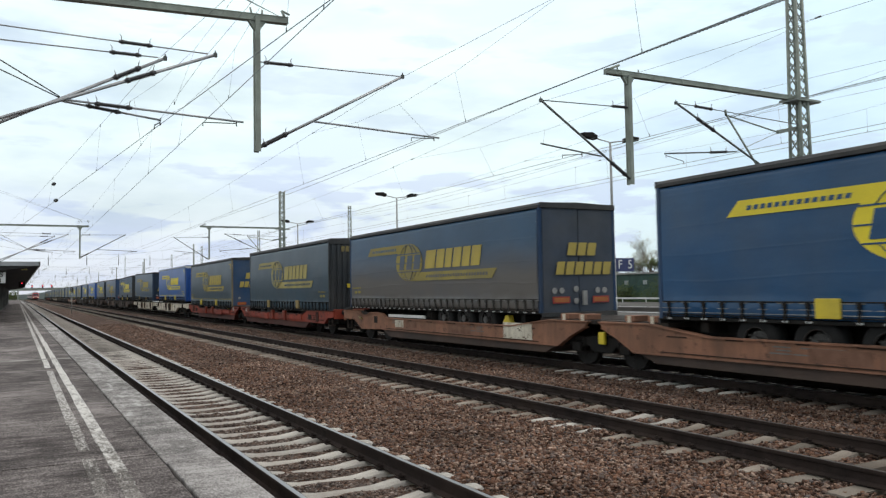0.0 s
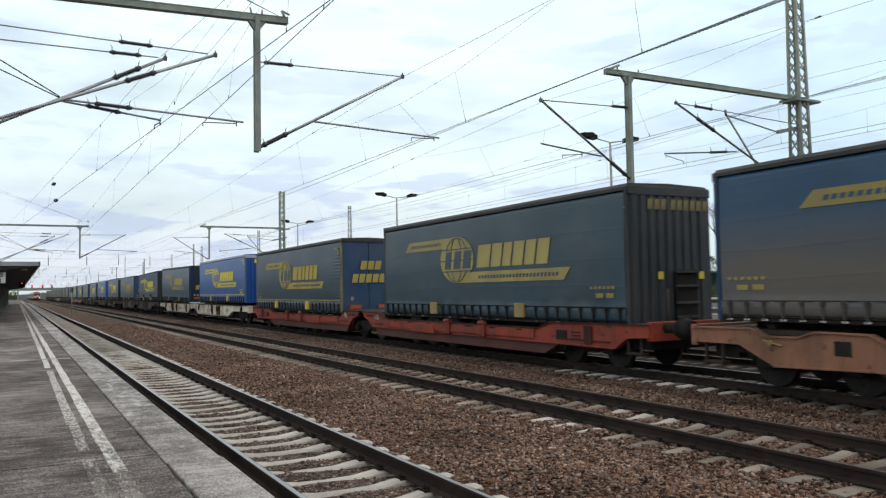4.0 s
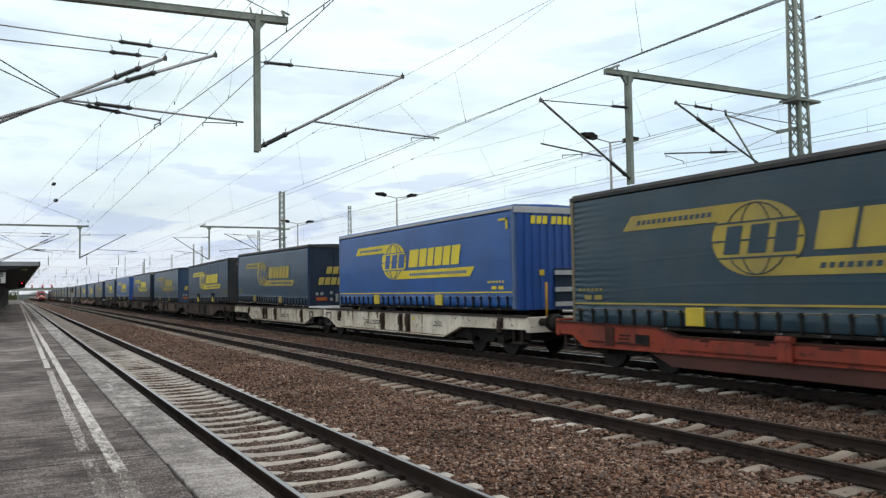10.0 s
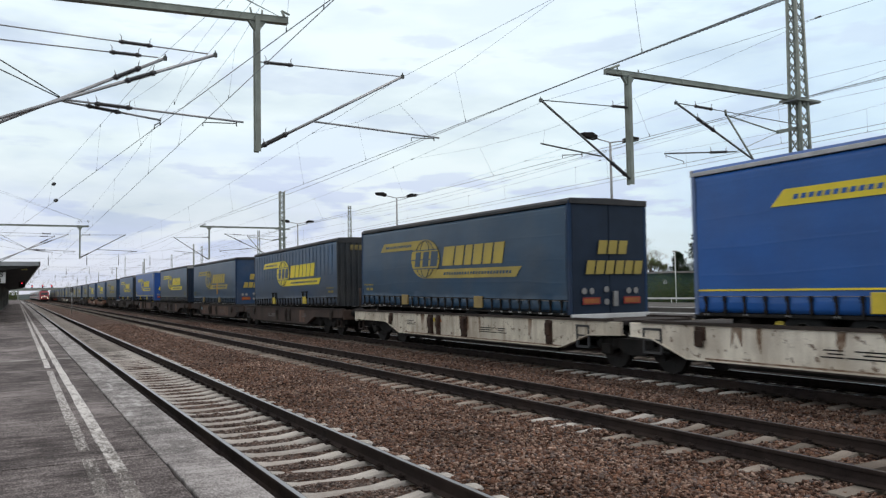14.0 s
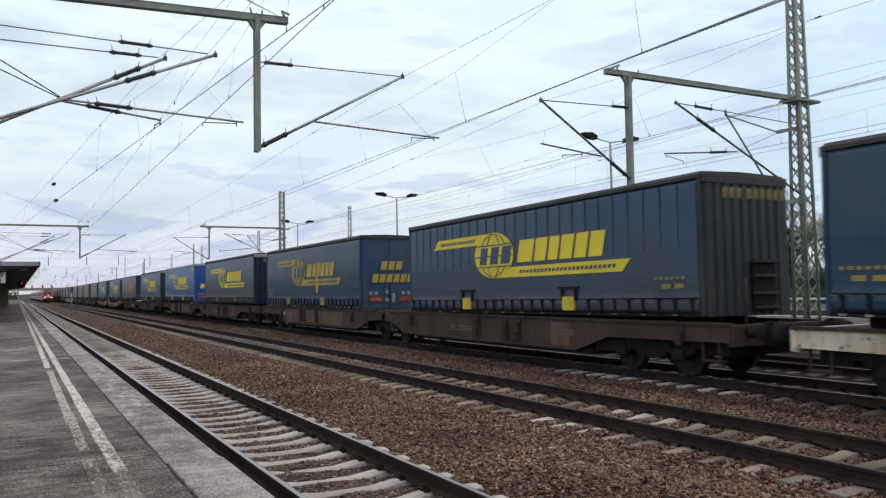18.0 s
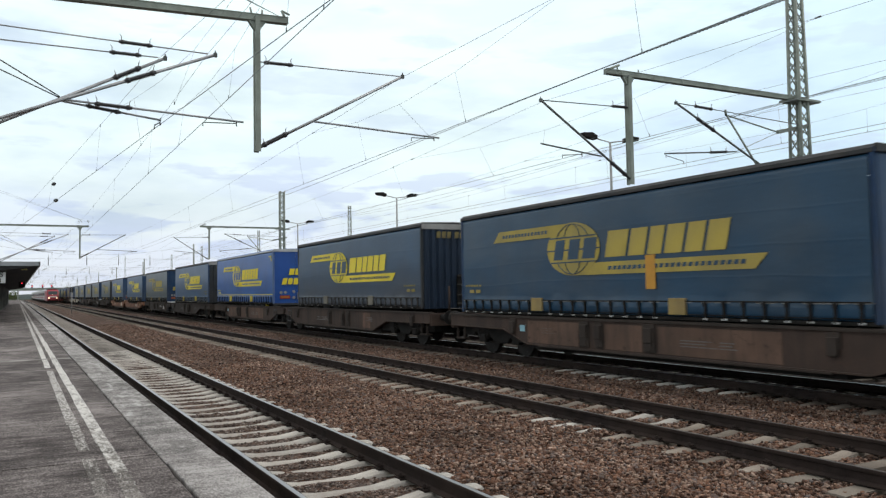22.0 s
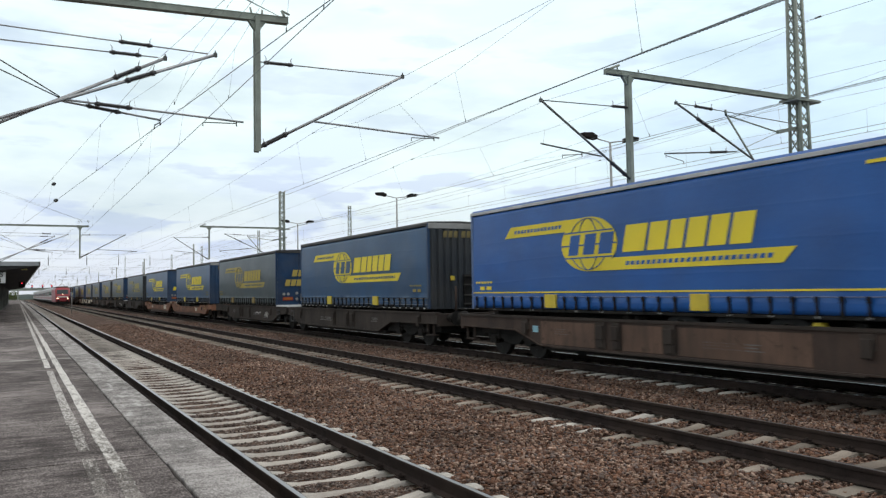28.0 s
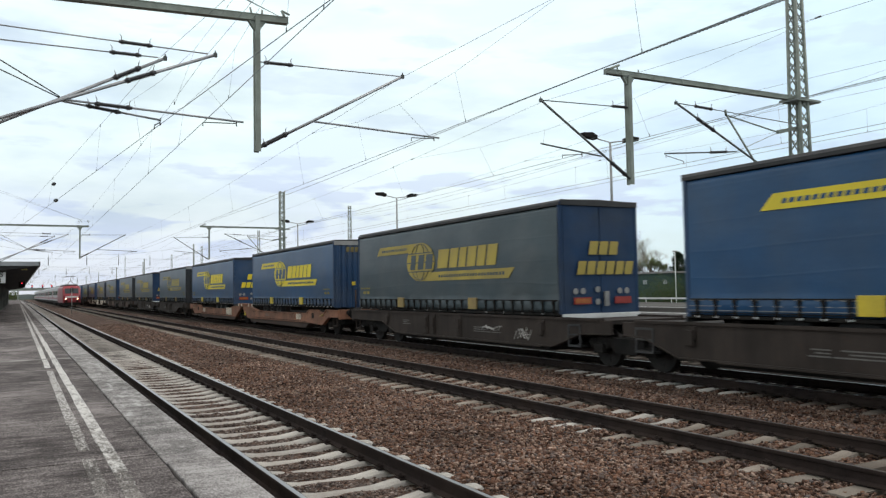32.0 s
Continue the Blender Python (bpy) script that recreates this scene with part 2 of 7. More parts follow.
def platform_mat(name, dark, mid, light, paint=None, bare=(0.62, 0.42), blot=(40, 9)):
    """Broomed, weathered concrete: cross streaks, patches and grit; paint: a worn coat on it, more worn at low y."""
    m = bpy.data.materials.new(name)
    m.use_nodes = True
    n, ln = m.node_tree.nodes, m.node_tree.links
    b = n["Principled BSDF"]
    ge = n.new("ShaderNodeNewGeometry")

    def grain(sx, sy, detail, rough, loc):
        mp = n.new("ShaderNodeMapping")
        mp.inputs["Scale"].default_value, mp.inputs["Location"].default_value = (sx, sy, 1), (loc, loc, 0)
        ln.new(ge.outputs["Position"], mp.inputs["Vector"])
        t = n.new("ShaderNodeTexNoise")
        t.inputs["Scale"].default_value, t.inputs["Detail"].default_value, t.inputs["Roughness"].default_value = 1.0, detail, rough
        ln.new(mp.outputs[0], t.inputs["Vector"])
        return t.outputs["Fac"]

    def calc(op, a, c):
        q = n.new("ShaderNodeMath")
        q.operation = op
        for k, v in ((0, a), (1, c)):
            if hasattr(v, "is_linked"):
                ln.new(v, q.inputs[k])
            else:
                q.inputs[k].default_value = v
        return q.outputs[0]
    grit = grain(85, 42, 4, 0.65, 3.0)
    total = calc('ADD', calc('ADD', calc('MULTIPLY', grain(0.9, 0.5, 8, 0.65, 0.0), 0.46), calc('MULTIPLY', grain(1.6, 7, 8, 0.72, 7.0), 0.42)), calc('MULTIPLY_ADD', grit, 0.55))
    total.node.inputs[1].links[0].from_node.inputs[2].default_value = -0.215
    r = n.new("ShaderNodeValToRGB")
    r.color_ramp.elements.new(0.5)
    for e, (p, c) in zip(r.color_ramp.elements, ((0.40, dark), (0.50, mid), (0.61, light))):
        e.position, e.color = p, (*c, 1)
    ln.new(total, r.inputs[0])
    col = r.outputs[0]
    if paint:
        sp = n.new("ShaderNodeSeparateXYZ")
        ln.new(ge.outputs["Position"], sp.inputs[0])
        mr = n.new("ShaderNodeMapRange")
        mr.inputs["From Min"].default_value, mr.inputs["From Max"].default_value = 4.5, 11.0
        mr.inputs["To Min"].default_value, mr.inputs["To Max"].default_value = bare
        ln.new(sp.outputs["Y"], mr.inputs["Value"])
        worn = calc('MULTIPLY', calc('SUBTRACT', grain(*blot, 7, 0.72, 11.0), mr.outputs[0]), 5.0)
        worn.node.use_clamp = True
        mx = n.new("ShaderNodeMix")
        mx.data_type = 'RGBA'
        ln.new(worn, mx.inputs["Factor"])
        ln.new(col, mx.inputs["A"])
        mx.inputs["B"].default_value = (*paint, 1)
        col = mx.outputs["Result"]
    ln.new(col, b.inputs["Base Color"])
    b.inputs["Roughness"].default_value = 0.92
    b.inputs["Specular IOR Level"].default_value = 0.15
    bp = n.new("ShaderNodeBump")
    bp.inputs["Strength"].default_value, bp.inputs["Distance"].default_value = 0.7, 0.008
    ln.new(grit, bp.inputs["Height"])
    ln.new(bp.outputs[0], b.inputs["Normal"])
    return m


def wagon_mat(name, base, grime, rust, runs=0.5, chips=0.6, rough=0.72):
    """Old wagon paint: grime run down in streaks from the flange, mottling, and chips rusted through."""
    m = mat(name, base, rough=rough, var=0.2, scale=1.4, bump=0.1, dirt=grime, dscale=0.9, damount=0.55, spec=0.28)
    n, ln = m.node_tree.nodes, m.node_tree.links
    b = n["Principled BSDF"]
    co = n.new("ShaderNodeTexCoord")
    for scale, lo, hi, colour, amount in (((1, 5.0, 0.45), 0.50, 0.68, grime, runs), ((1, 14.0, 1.2), 0.56, 0.70, grime, runs * 0.8), ((5, 5, 6.5), 0.60, 0.65, rust, chips)):
        mp = n.new("ShaderNodeMapping")
        mp.inputs["Scale"].default_value = scale
        ln.new(co.outputs["Object"], mp.inputs["Vector"])
        t = n.new("ShaderNodeTexNoise")
        t.inputs["Scale"].default_value, t.inputs["Detail"].default_value, t.inputs["Roughness"].default_value = 1.0, 6, 0.62
        ln.new(mp.outputs[0], t.inputs["Vector"])
        r = n.new("ShaderNodeValToRGB")
        r.color_ramp.elements[0].position, r.color_ramp.elements[1].position = lo, hi
        r.color_ramp.elements[1].color = (amount, amount, amount, 1)
        ln.new(t.outputs["Fac"], r.inputs[0])
        mx = n.new("ShaderNodeMix")
        mx.data_type = 'RGBA'
        ln.new(r.outputs[0], mx.inputs["Factor"])
        ln.new(b.inputs["Base Color"].links[0].from_socket, mx.inputs["A"])
        mx.inputs["B"].default_value = (*colour, 1)
        ln.new(mx.outputs["Result"], b.inputs["Base Color"])
    return m


def glow(name, colour, strength):
    m = bpy.data.materials.new(name)
    m.use_nodes = True
    b = m.node_tree.nodes["Principled BSDF"]
    b.inputs["Base Color"].default_value = (*colour, 1)
    b.inputs["Emission Color"].default_value = (*colour, 1)
    b.inputs["Emission Strength"].default_value = strength
    return m


M_BALLAST = stone_mat("ballast", 21.0, False)
# Bed stone at a fifth of its brightness: the freight train's shade as colour.
M_BALLAST_SHADED = stone_mat("shaded_ballast", 21.0, False, 0.2)
M_STONE = stone_mat("track_stone", 17.0, True)
# Darker stones for the strip beside the freight track.
M_STONE_DARK = stone_mat("dark_track_stone", 17.0, True, 0.62)
# Far stones: the self-shadow their simple lumps lack is put into the colour.
M_STONE_SHADED = stone_mat("shaded_track_stone", 17.0, True, 0.74)
M_STONE_GREY = stone_mat("grey_track_stone", 17.0, True, 1.0, True)
M_STONE_DUST = mat("dusty_track_stone", (0.088, 0.077, 0.069), rough=0.95, var=0.6, scale=9, bump=0.2, bscale=40, spec=0.1)
# Sleepers under the train: its shade put into a darker, dirtier colour.
M_SLEEPER_SHADED = mat("sleeper_shaded", (0.15, 0.125, 0.105), rough=0.9, var=0.3, scale=2.0, bump=0.4, bscale=70, dirt=(0.06, 0.05, 0.04), dscale=1.2, damount=0.85, spec=0.1)
M_DUSTY = mat("dusty_ballast", (0.070, 0.061, 0.055), rough=0.95, var=0.55, scale=14, bump=1.0, bscale=22, dirt=(0.085, 0.072, 0.062), dscale=1.1, damount=0.7, spec=0.12)
M_GROUND = mat("field_ground", (0.055, 0.064, 0.033), rough=0.95, var=0.4, scale=0.3, bump=0.3, bscale=8, dirt=(0.095, 0.08, 0.06), dscale=0.08, damount=0.7, spec=0.1)
M_SLEEPER = mat("sleeper_concrete", (0.475, 0.443, 0.40), rough=0.9, var=0.22, scale=2.5, bump=0.4, bscale=70, dirt=(0.20, 0.16, 0.13), dscale=1.6, damount=0.55, spec=0.15, each=0.12)
M_SLEEPER_OLD = mat("sleeper_dusty", (0.215, 0.184, 0.152), rough=0.9, var=0.3, scale=2.0, bump=0.4, bscale=70, dirt=(0.13, 0.1, 0.08), dscale=1.2, damount=0.75, spec=0.15, each=0.35)
M_SLEEPER_FAR = mat("sleeper_concrete_dull", (0.33, 0.30, 0.27), rough=0.9, var=0.25, scale=2.5, bump=0.4, bscale=70, dirt=(0.14, 0.115, 0.095), dscale=1.6, damount=0.7, spec=0.15, each=0.15)
M_RAIL = mat("rail_rust", (0.027, 0.020, 0.018), rough=0.9, var=0.35, scale=4, bump=0.3, bscale=90, dirt=(0.055, 0.038, 0.03), damount=0.5, spec=0.1)
M_RAILHEAD = mat("rail_head_steel", (0.30, 0.29, 0.29), rough=0.33, metal=0.9, var=0.2, scale=2, bump=0.05, stretch=(1, 0.1, 1))
M_RAILHEAD2 = mat("rail_head_dull", (0.10, 0.088, 0.08), rough=0.5, metal=0.6, var=0.25, scale=2, bump=0.05, stretch=(1, 0.1, 1))
M_PLAT = platform_mat("platform_concrete", (0.036, 0.0295, 0.0272), (0.104, 0.087, 0.082), (0.28, 0.246, 0.232))
M_PLATEDGE = platform_mat("platform_edge_concrete", (0.080, 0.073, 0.069), (0.212, 0.194, 0.184), (0.41, 0.383, 0.365), (0.53, 0.505, 0.48), (0.63, 0.50), (7, 2.6))
M_STRIPE = platform_mat("worn_white_paint", (0.05, 0.044, 0.039), (0.125, 0.11, 0.10), (0.29, 0.26, 0.235), (0.52, 0.49, 0.46), (0.58, 0.38))
M_STRIPE_FRESH = platform_mat("white_paint", (0.07, 0.062, 0.055), (0.16, 0.145, 0.13), (0.33, 0.30, 0.275), (0.60, 0.57, 0.535), (0.50, 0.33), (22, 6))
M_CONCRETE = mat("pale_concrete", (0.20, 0.19, 0.175), rough=0.92, var=0.35, scale=0.8, bump=0.3, dirt=(0.11, 0.10, 0.09), dscale=0.6, damount=0.6, spec=0.15)
M_CONCRETE_PALE = mat("pale_joint_mortar", (0.33, 0.31, 0.285), rough=0.92, var=0.35, scale=2.5, bump=0.3, dirt=(0.14, 0.125, 0.11), dscale=1.6, damount=0.7, spec=0.15)
M_FARPLAT = mat("far_platform_asphalt", (0.105, 0.098, 0.09), rough=0.95, var=0.35, scale=0.8, bump=0.3, dirt=(0.06, 0.055, 0.05), dscale=0.6, damount=0.6, spec=0.1)
M_POLE = mat("grey_lamp_pole", (0.34, 0.34, 0.33), rough=0.6, var=0.2, scale=2, bump=0.05, dirt=(0.2, 0.19, 0.17), damount=0.4)
M_GALV = mat("galvanised_green_grey", (0.24, 0.265, 0.225), rough=0.6, metal=0.0, var=0.2, scale=2.5, bump=0.1, dirt=(0.12, 0.12, 0.10), dscale=2, damount=0.5)
M_TUBE = mat("aluminium_tube", (0.33, 0.33, 0.335), rough=0.45, metal=0.6, var=0.2, scale=3, bump=0.05)
M_DARKTUBE = mat("weathered_tube", (0.10, 0.105, 0.10), rough=0.6, metal=0.3, var=0.25, scale=3, bump=0.05)
M_INSUL = mat("brown_insulator", (0.035, 0.032, 0.033), rough=0.35, var=0.2, scale=6, bump=0.0)
M_WIRE = mat("copper_wire_dull", (0.23, 0.25, 0.255), rough=0.6, metal=0.2, var=0.15, scale=2, bump=0.0)
M_BLACK = mat("black_underframe", (0.013, 0.012, 0.011), rough=0.85, var=0.4, scale=2, bump=0.2, dirt=(0.035, 0.028, 0.023), dscale=1.3, damount=0.6, spec=0.2)
M_TYRE = mat("tyre_rubber", (0.014, 0.014, 0.014), rough=0.85, var=0.25, scale=5, bump=0.3, dirt=(0.030, 0.027, 0.024), dscale=3, damount=0.4, spec=0.2)
M_RIM = mat("grey_wheel_rim", (0.07, 0.067, 0.063), rough=0.5, metal=0.4, var=0.25, scale=6, bump=0.05, dirt=(0.1, 0.09, 0.08), dscale=4, damount=0.6)
M_STEELWHEEL = mat("steel_wheel", (0.022, 0.019, 0.017), rough=0.6, metal=0.4, var=0.3, scale=4, bump=0.1, spec=0.3)
M_YELLOW = mat("yellow_print", (0.78, 0.615, 0.025), rough=0.5, var=0.08, scale=1.2, bump=0.0, dirt=(0.5, 0.41, 0.05), damount=0.3)
M_YELLOW_OLD = mat("faded_yellow_print", (0.42, 0.315, 0.055), rough=0.6, var=0.14, scale=1.2, bump=0.0, dirt=(0.24, 0.2, 0.09), damount=0.55)
M_YELLOW_DIRTY = mat("dusty_yellow_print", (0.30, 0.235, 0.055), rough=0.7, var=0.14, scale=1.2, bump=0.0, dirt=(0.19, 0.165, 0.10), damount=0.6)
M_PLATE = mat("yellow_pocket_plate", (0.66, 0.50, 0.03), rough=0.5, var=0.12, scale=4, bump=0.05, dirt=(0.3, 0.22, 0.05), damount=0.4)
M_TANPLATE = mat("tan_pocket_plate", (0.34, 0.235, 0.065), rough=0.6, var=0.18, scale=4, bump=0.05, dirt=(0.15, 0.11, 0.06), damount=0.6)
M_ORANGE = mat("orange_reflector", (0.33, 0.105, 0.02), rough=0.4, var=0.15, scale=6, bump=0.0)
M_REDPLATE = mat("red_reflector", (0.30, 0.03, 0.02), rough=0.4, var=0.15, scale=6, bump=0.0)
M_WHITE = mat("white_paint", (0.68, 0.68, 0.66), rough=0.55, var=0.1, scale=3, bump=0.05, dirt=(0.35, 0.33, 0.3), damount=0.4)
M_GREYTRIM = mat("grey_top_rail", (0.30, 0.29, 0.275), rough=0.5, metal=0.2, var=0.2, scale=3, bump=0.05, dirt=(0.13, 0.12, 0.11), damount=0.5)
M_LIGHTTRIM = mat("pale_aluminium_rail", (0.44, 0.44, 0.44), rough=0.5, metal=0.2, var=0.15, scale=3, bump=0.05, dirt=(0.25, 0.24, 0.23), damount=0.4)
M_DARKTRIM = mat("dark_top_rail", (0.036, 0.036, 0.037), rough=0.65, var=0.25, scale=3, bump=0.05, dirt=(0.085, 0.073, 0.064), damount=0.4, spec=0.3)
M_BOARD = mat("navy_sign_board", (0.028, 0.035, 0.12), rough=0.4, var=0.1, scale=3, bump=0.0)
M_RED = mat("red_train_paint", (0.25, 0.014, 0.022), rough=0.35, var=0.12, scale=1, bump=0.0)
M_COACH = mat("coach_white_paint", (0.46, 0.455, 0.45), rough=0.4, var=0.1, scale=1, bump=0.0, dirt=(0.35, 0.33, 0.31), damount=0.4)
M_GLASS = mat("dark_window_glass", (0.02, 0.025, 0.03), rough=0.12, var=0.1, scale=1, bump=0.0)
M_BARK = mat("bark", (0.115, 0.09, 0.07), rough=0.95, var=0.35, scale=6, bump=0.6, bscale=25, stretch=(1, 1, 0.3), spec=0.1)
M_PALEBARK = mat("pale_bark", (0.34, 0.31, 0.28), rough=0.95, var=0.35, scale=5, bump=0.5, bscale=25, stretch=(1, 1, 0.3))
M_PINE = mat("pine_needles", (0.020, 0.036, 0.018), rough=0.9, var=0.5, scale=1.0, bump=0.0, spec=0.2)
M_LEAF = mat("spring_leaves", (0.075, 0.096, 0.031), rough=0.8, var=0.45, scale=0.8, bump=0.0, spec=0.2)
M_BUD = mat("young_pale_leaves", (0.20, 0.19, 0.10), rough=0.8, var=0.4, scale=0.8, bump=0.0, spec=0.2)
M_BUSH = mat("bush_leaves", (0.042, 0.062, 0.021), rough=0.85, var=0.5, scale=0.9, bump=0.0, spec=0.2)
# The distance haze over the far woods is mixed into this colour.
M_HAZE = mat("far_hazy_woods", (0.17, 0.19, 0.185), rough=0.95, var=0.25, scale=0.05, bump=0.0, spec=0.0)
M_ROOF = mat("canopy_soffit", (0.035, 0.035, 0.036), rough=0.8, var=0.3, scale=1, bump=0.1, spec=0.2)
M_FASCIA = mat("canopy_fascia", (0.27, 0.28, 0.29), rough=0.6, var=0.2, scale=1, bump=0.1)
M_WALL = mat("far_wall_plaster", (0.30, 0.29, 0.27), rough=0.9, var=0.25, scale=0.4, bump=0.2)
M_GREENBOX = mat("dark_green_sheet", (0.022, 0.055, 0.043), rough=0.6, var=0.3, scale=0.8, bump=0.1)
M_REDLAMP = glow("red_signal_light", (1.0, 0.03, 0.06), 3.0)
M_HEADLAMP = glow("train_headlight", (1.0, 0.74, 0.45), 4.5)
W_SALMON = wagon_mat("salmon_wagon_paint", (0.275, 0.128, 0.076), (0.11, 0.066, 0.046), (0.05, 0.032, 0.025), 0.5, 0.6)
W_RED = wagon_mat("red_wagon_paint", (0.285, 0.046, 0.024), (0.10, 0.036, 0.026), (0.035, 0.020, 0.016), 0.55, 0.75, 0.65)
W_REDDARK = mat("grimy_red_flange", (0.055, 0.021, 0.016), rough=0.8, var=0.3, scale=1.5, bump=0.1, spec=0.2)
W_WHITE = wagon_mat("white_wagon_paint", (0.72, 0.655, 0.545), (0.36, 0.28, 0.20), (0.13, 0.075, 0.045), 0.45, 0.85)
W_RUST = mat("rusty_stake_steel", (0.05, 0.029, 0.020), rough=0.85, var=0.4, scale=4, bump=0.3, dirt=(0.03, 0.02, 0.016), dscale=3, damount=0.7, spec=0.2)
W_CREAM = wagon_mat("stained_cream_wagon_paint", (0.62, 0.56, 0.45), (0.27, 0.20, 0.14), (0.10, 0.06, 0.04), 0.75, 0.9)
W_BROWN = wagon_mat("brown_wagon_paint", (0.062, 0.040, 0.031), (0.030, 0.023, 0.020), (0.085, 0.045, 0.03), 0.6, 0.3, 0.8)
W_DARK = wagon_mat("grimy_wagon_paint", (0.046, 0.035, 0.029), (0.022, 0.018, 0.015), (0.06, 0.036, 0.026), 0.5, 0.3, 0.88)
M_STENCIL = mat("dim_stencil_paint", (0.13, 0.12, 0.11), rough=0.8, var=0.2, scale=5, bump=0.0)
C_BRIGHT = curtain_mat("bright_blue_curtain", (0.011, 0.088, 0.315), amount=0.08)
C_BLUE = curtain_mat("blue_curtain", (0.010, 0.060, 0.145), amount=0.16)
C_NAVY = curtain_mat("navy_curtain", (0.009, 0.045, 0.091), dust=(0.095, 0.098, 0.094), amount=0.2)
C_SLATE = curtain_mat("slate_blue_curtain", (0.019, 0.047, 0.069), amount=0.15)
C_GREY = curtain_mat("grey_curtain", (0.036, 0.056, 0.064), amount=0.3)
C_DIRTY = curtain_mat("dusty_curtain", (0.011, 0.056, 0.118), dust=(0.105, 0.091, 0.078), amount=0.08, low=1.0, reach=(3.35, 2.2))
C_STEEL = curtain_mat("steel_blue_curtain", (0.011, 0.054, 0.120), dust=(0.062, 0.060, 0.058), amount=0.3, low=0.55, reach=(3.4, 1.4))
C_DUSTY = curtain_mat("dusty_slate_curtain", (0.012, 0.051, 0.106), dust=(0.085, 0.079, 0.073), amount=0.10, low=0.62, reach=(3.0, 1.5))
C_DARK = curtain_mat("dark_slate_curtain", (0.020, 0.040, 0.057), amount=0.3)


# ---------------------------------------------------------------- builders
CACHE = {}


def quad_box(bm, x0, x1, y0, y1, z0, z1, bev=0.0):
    v = [bm.verts.new((x, y, z)) for z in (z0, z1) for y in (y0, y1) for x in (x0, x1)]
    fs = [bm.faces.new([v[i] for i in f]) for f in ((0, 2, 3, 1), (4, 5, 7, 6), (0, 1, 5, 4), (2, 6, 7, 3), (0, 4, 6, 2), (1, 3, 7, 5))]
    if bev:
        es = list({e for f in fs for e in f.edges})
        bmesh.ops.bevel(bm, geom=es, offset=bev, segments=2, profile=0.5, affect='EDGES')


def rod(bm, p, q, r, n=8, r2=None, caps=True):
    p, q = Vector(p), Vector(q)
    r2 = r if r2 is None else r2
    d = (q - p).normalized()
    a = d.orthogonal().normalized()
    b = d.cross(a)
    ring = lambda c, rr: [bm.verts.new(c + (a * math.cos(2 * math.pi * i / n) + b * math.sin(2 * math.pi * i / n)) * rr) for i in range(n)]
    u, w = ring(p, r), ring(q, r2)
    for i in range(n):
        f = bm.faces.new((u[i], u[(i + 1) % n], w[(i + 1) % n], w[i]))
        f.smooth = True
    if caps:
        bm.faces.new(u[::-1])
        bm.faces.new(w)


def prism(bm, pts, axis, a, b):
    """A flat outline (two coordinates) pushed from a to b along axis x, y or z."""
    def at(p, c):
        return {"x": (c, p[0], p[1]), "y": (p[0], c, p[1]), "z": (p[0], p[1], c)}[axis]
    u = [bm.verts.new(at(p, a)) for p in pts]
    w = [bm.verts.new(at(p, b)) for p in pts]
    n = len(pts)
    bm.faces.new(u)
    bm.faces.new(w[::-1])
    for i in range(n):
        bm.faces.new((u[i], w[i], w[(i + 1) % n], u[(i + 1) % n]))


def shape(name, bm, material):
    bmesh.ops.recalc_face_normals(bm, faces=bm.faces)
    me = bpy.data.meshes.new(name)
    bm.to_mesh(me)
    bm.free()
    me.materials.append(material)
    return me


def part(name, bm, material, parent, label="", at=None, key=None):
    """Links a bmesh (or a function that fills one, kept under key) as one mesh under a thing or a part."""
    if key is not None and key in CACHE:
        me = CACHE[key]
    else:
        if callable(bm):
            b = bmesh.new()
            bm(b)
        else:
            b = bm
        me = shape(name, b, material)
        if key is not None:
            CACHE[key] = me
    ob = new(name, me)
    ob.parent = parent
    if at is not None:
        ob.matrix_basis = at
    if label:
        ob["label"] = label
    return ob


def thing(name, m, label, category, group="", kind=""):
    ob = new(name)
    ob.empty_display_size = 0.1
    ob.matrix_basis = m
    return tagged(ob, label, category, group, kind)


def solid(name, fill, material, label="", category="", group="", kind="", m=None):
    b = bmesh.new()
    fill(b)
    ob = new(name, shape(name, b, material))
    if m is not None:
        ob.matrix_basis = m
    return tagged(ob, label, category, group, kind)


def boxes(*rows, bev=0.0):
    def fill(b):
        for r in rows:
            quad_box(b, *r, bev=bev)
    return fill


def rods(*rows, n=8):
    def fill(b):
        for p, q, r in rows:
            rod(b, p, q, r, n)
    return fill


def cable(b, pts, r, n=5):
    """A thin wire through the given points, one closed skin."""
    rings = []
    for i, p in enumerate(pts):
        d = (Vector(pts[min(i + 1, len(pts) - 1)]) - Vector(pts[max(i - 1, 0)])).normalized()
        a = d.cross(Vector((0, 0, 1))).normalized()
        c = a.cross(d)
        rings.append([b.verts.new(Vector(p) + (a * math.cos(2 * math.pi * k / n) + c * math.sin(2 * math.pi * k / n)) * r) for k in range(n)])
    for u, w in zip(rings, rings[1:]):
        for k in range(n):
            b.faces.new((u[k], u[(k + 1) % n], w[(k + 1) % n], w[k]))
    b.faces.new(rings[0])
    b.faces.new(rings[-1][::-1])

# ---------------------------------------------------------------- ground and tracks
def ground_sheet(b):
    ys = [-400, -60, 0, 60, 150, 400, 1200, 4000]
    xs = [-3000, -400, -60, 0, 60, 150, 400, 3000]
    g = [[b.verts.new((x, y, -0.75)) for x in xs] for y in ys]
    for j in range(len(ys) - 1):
        for i in range(len(xs) - 1):
            b.faces.new((g[j][i], g[j][i + 1], g[j + 1][i + 1], g[j + 1][i]))


solid("ground", ground_sheet, M_GROUND, "grassy brown ground spreading to the horizon", "ground", kind="structure")


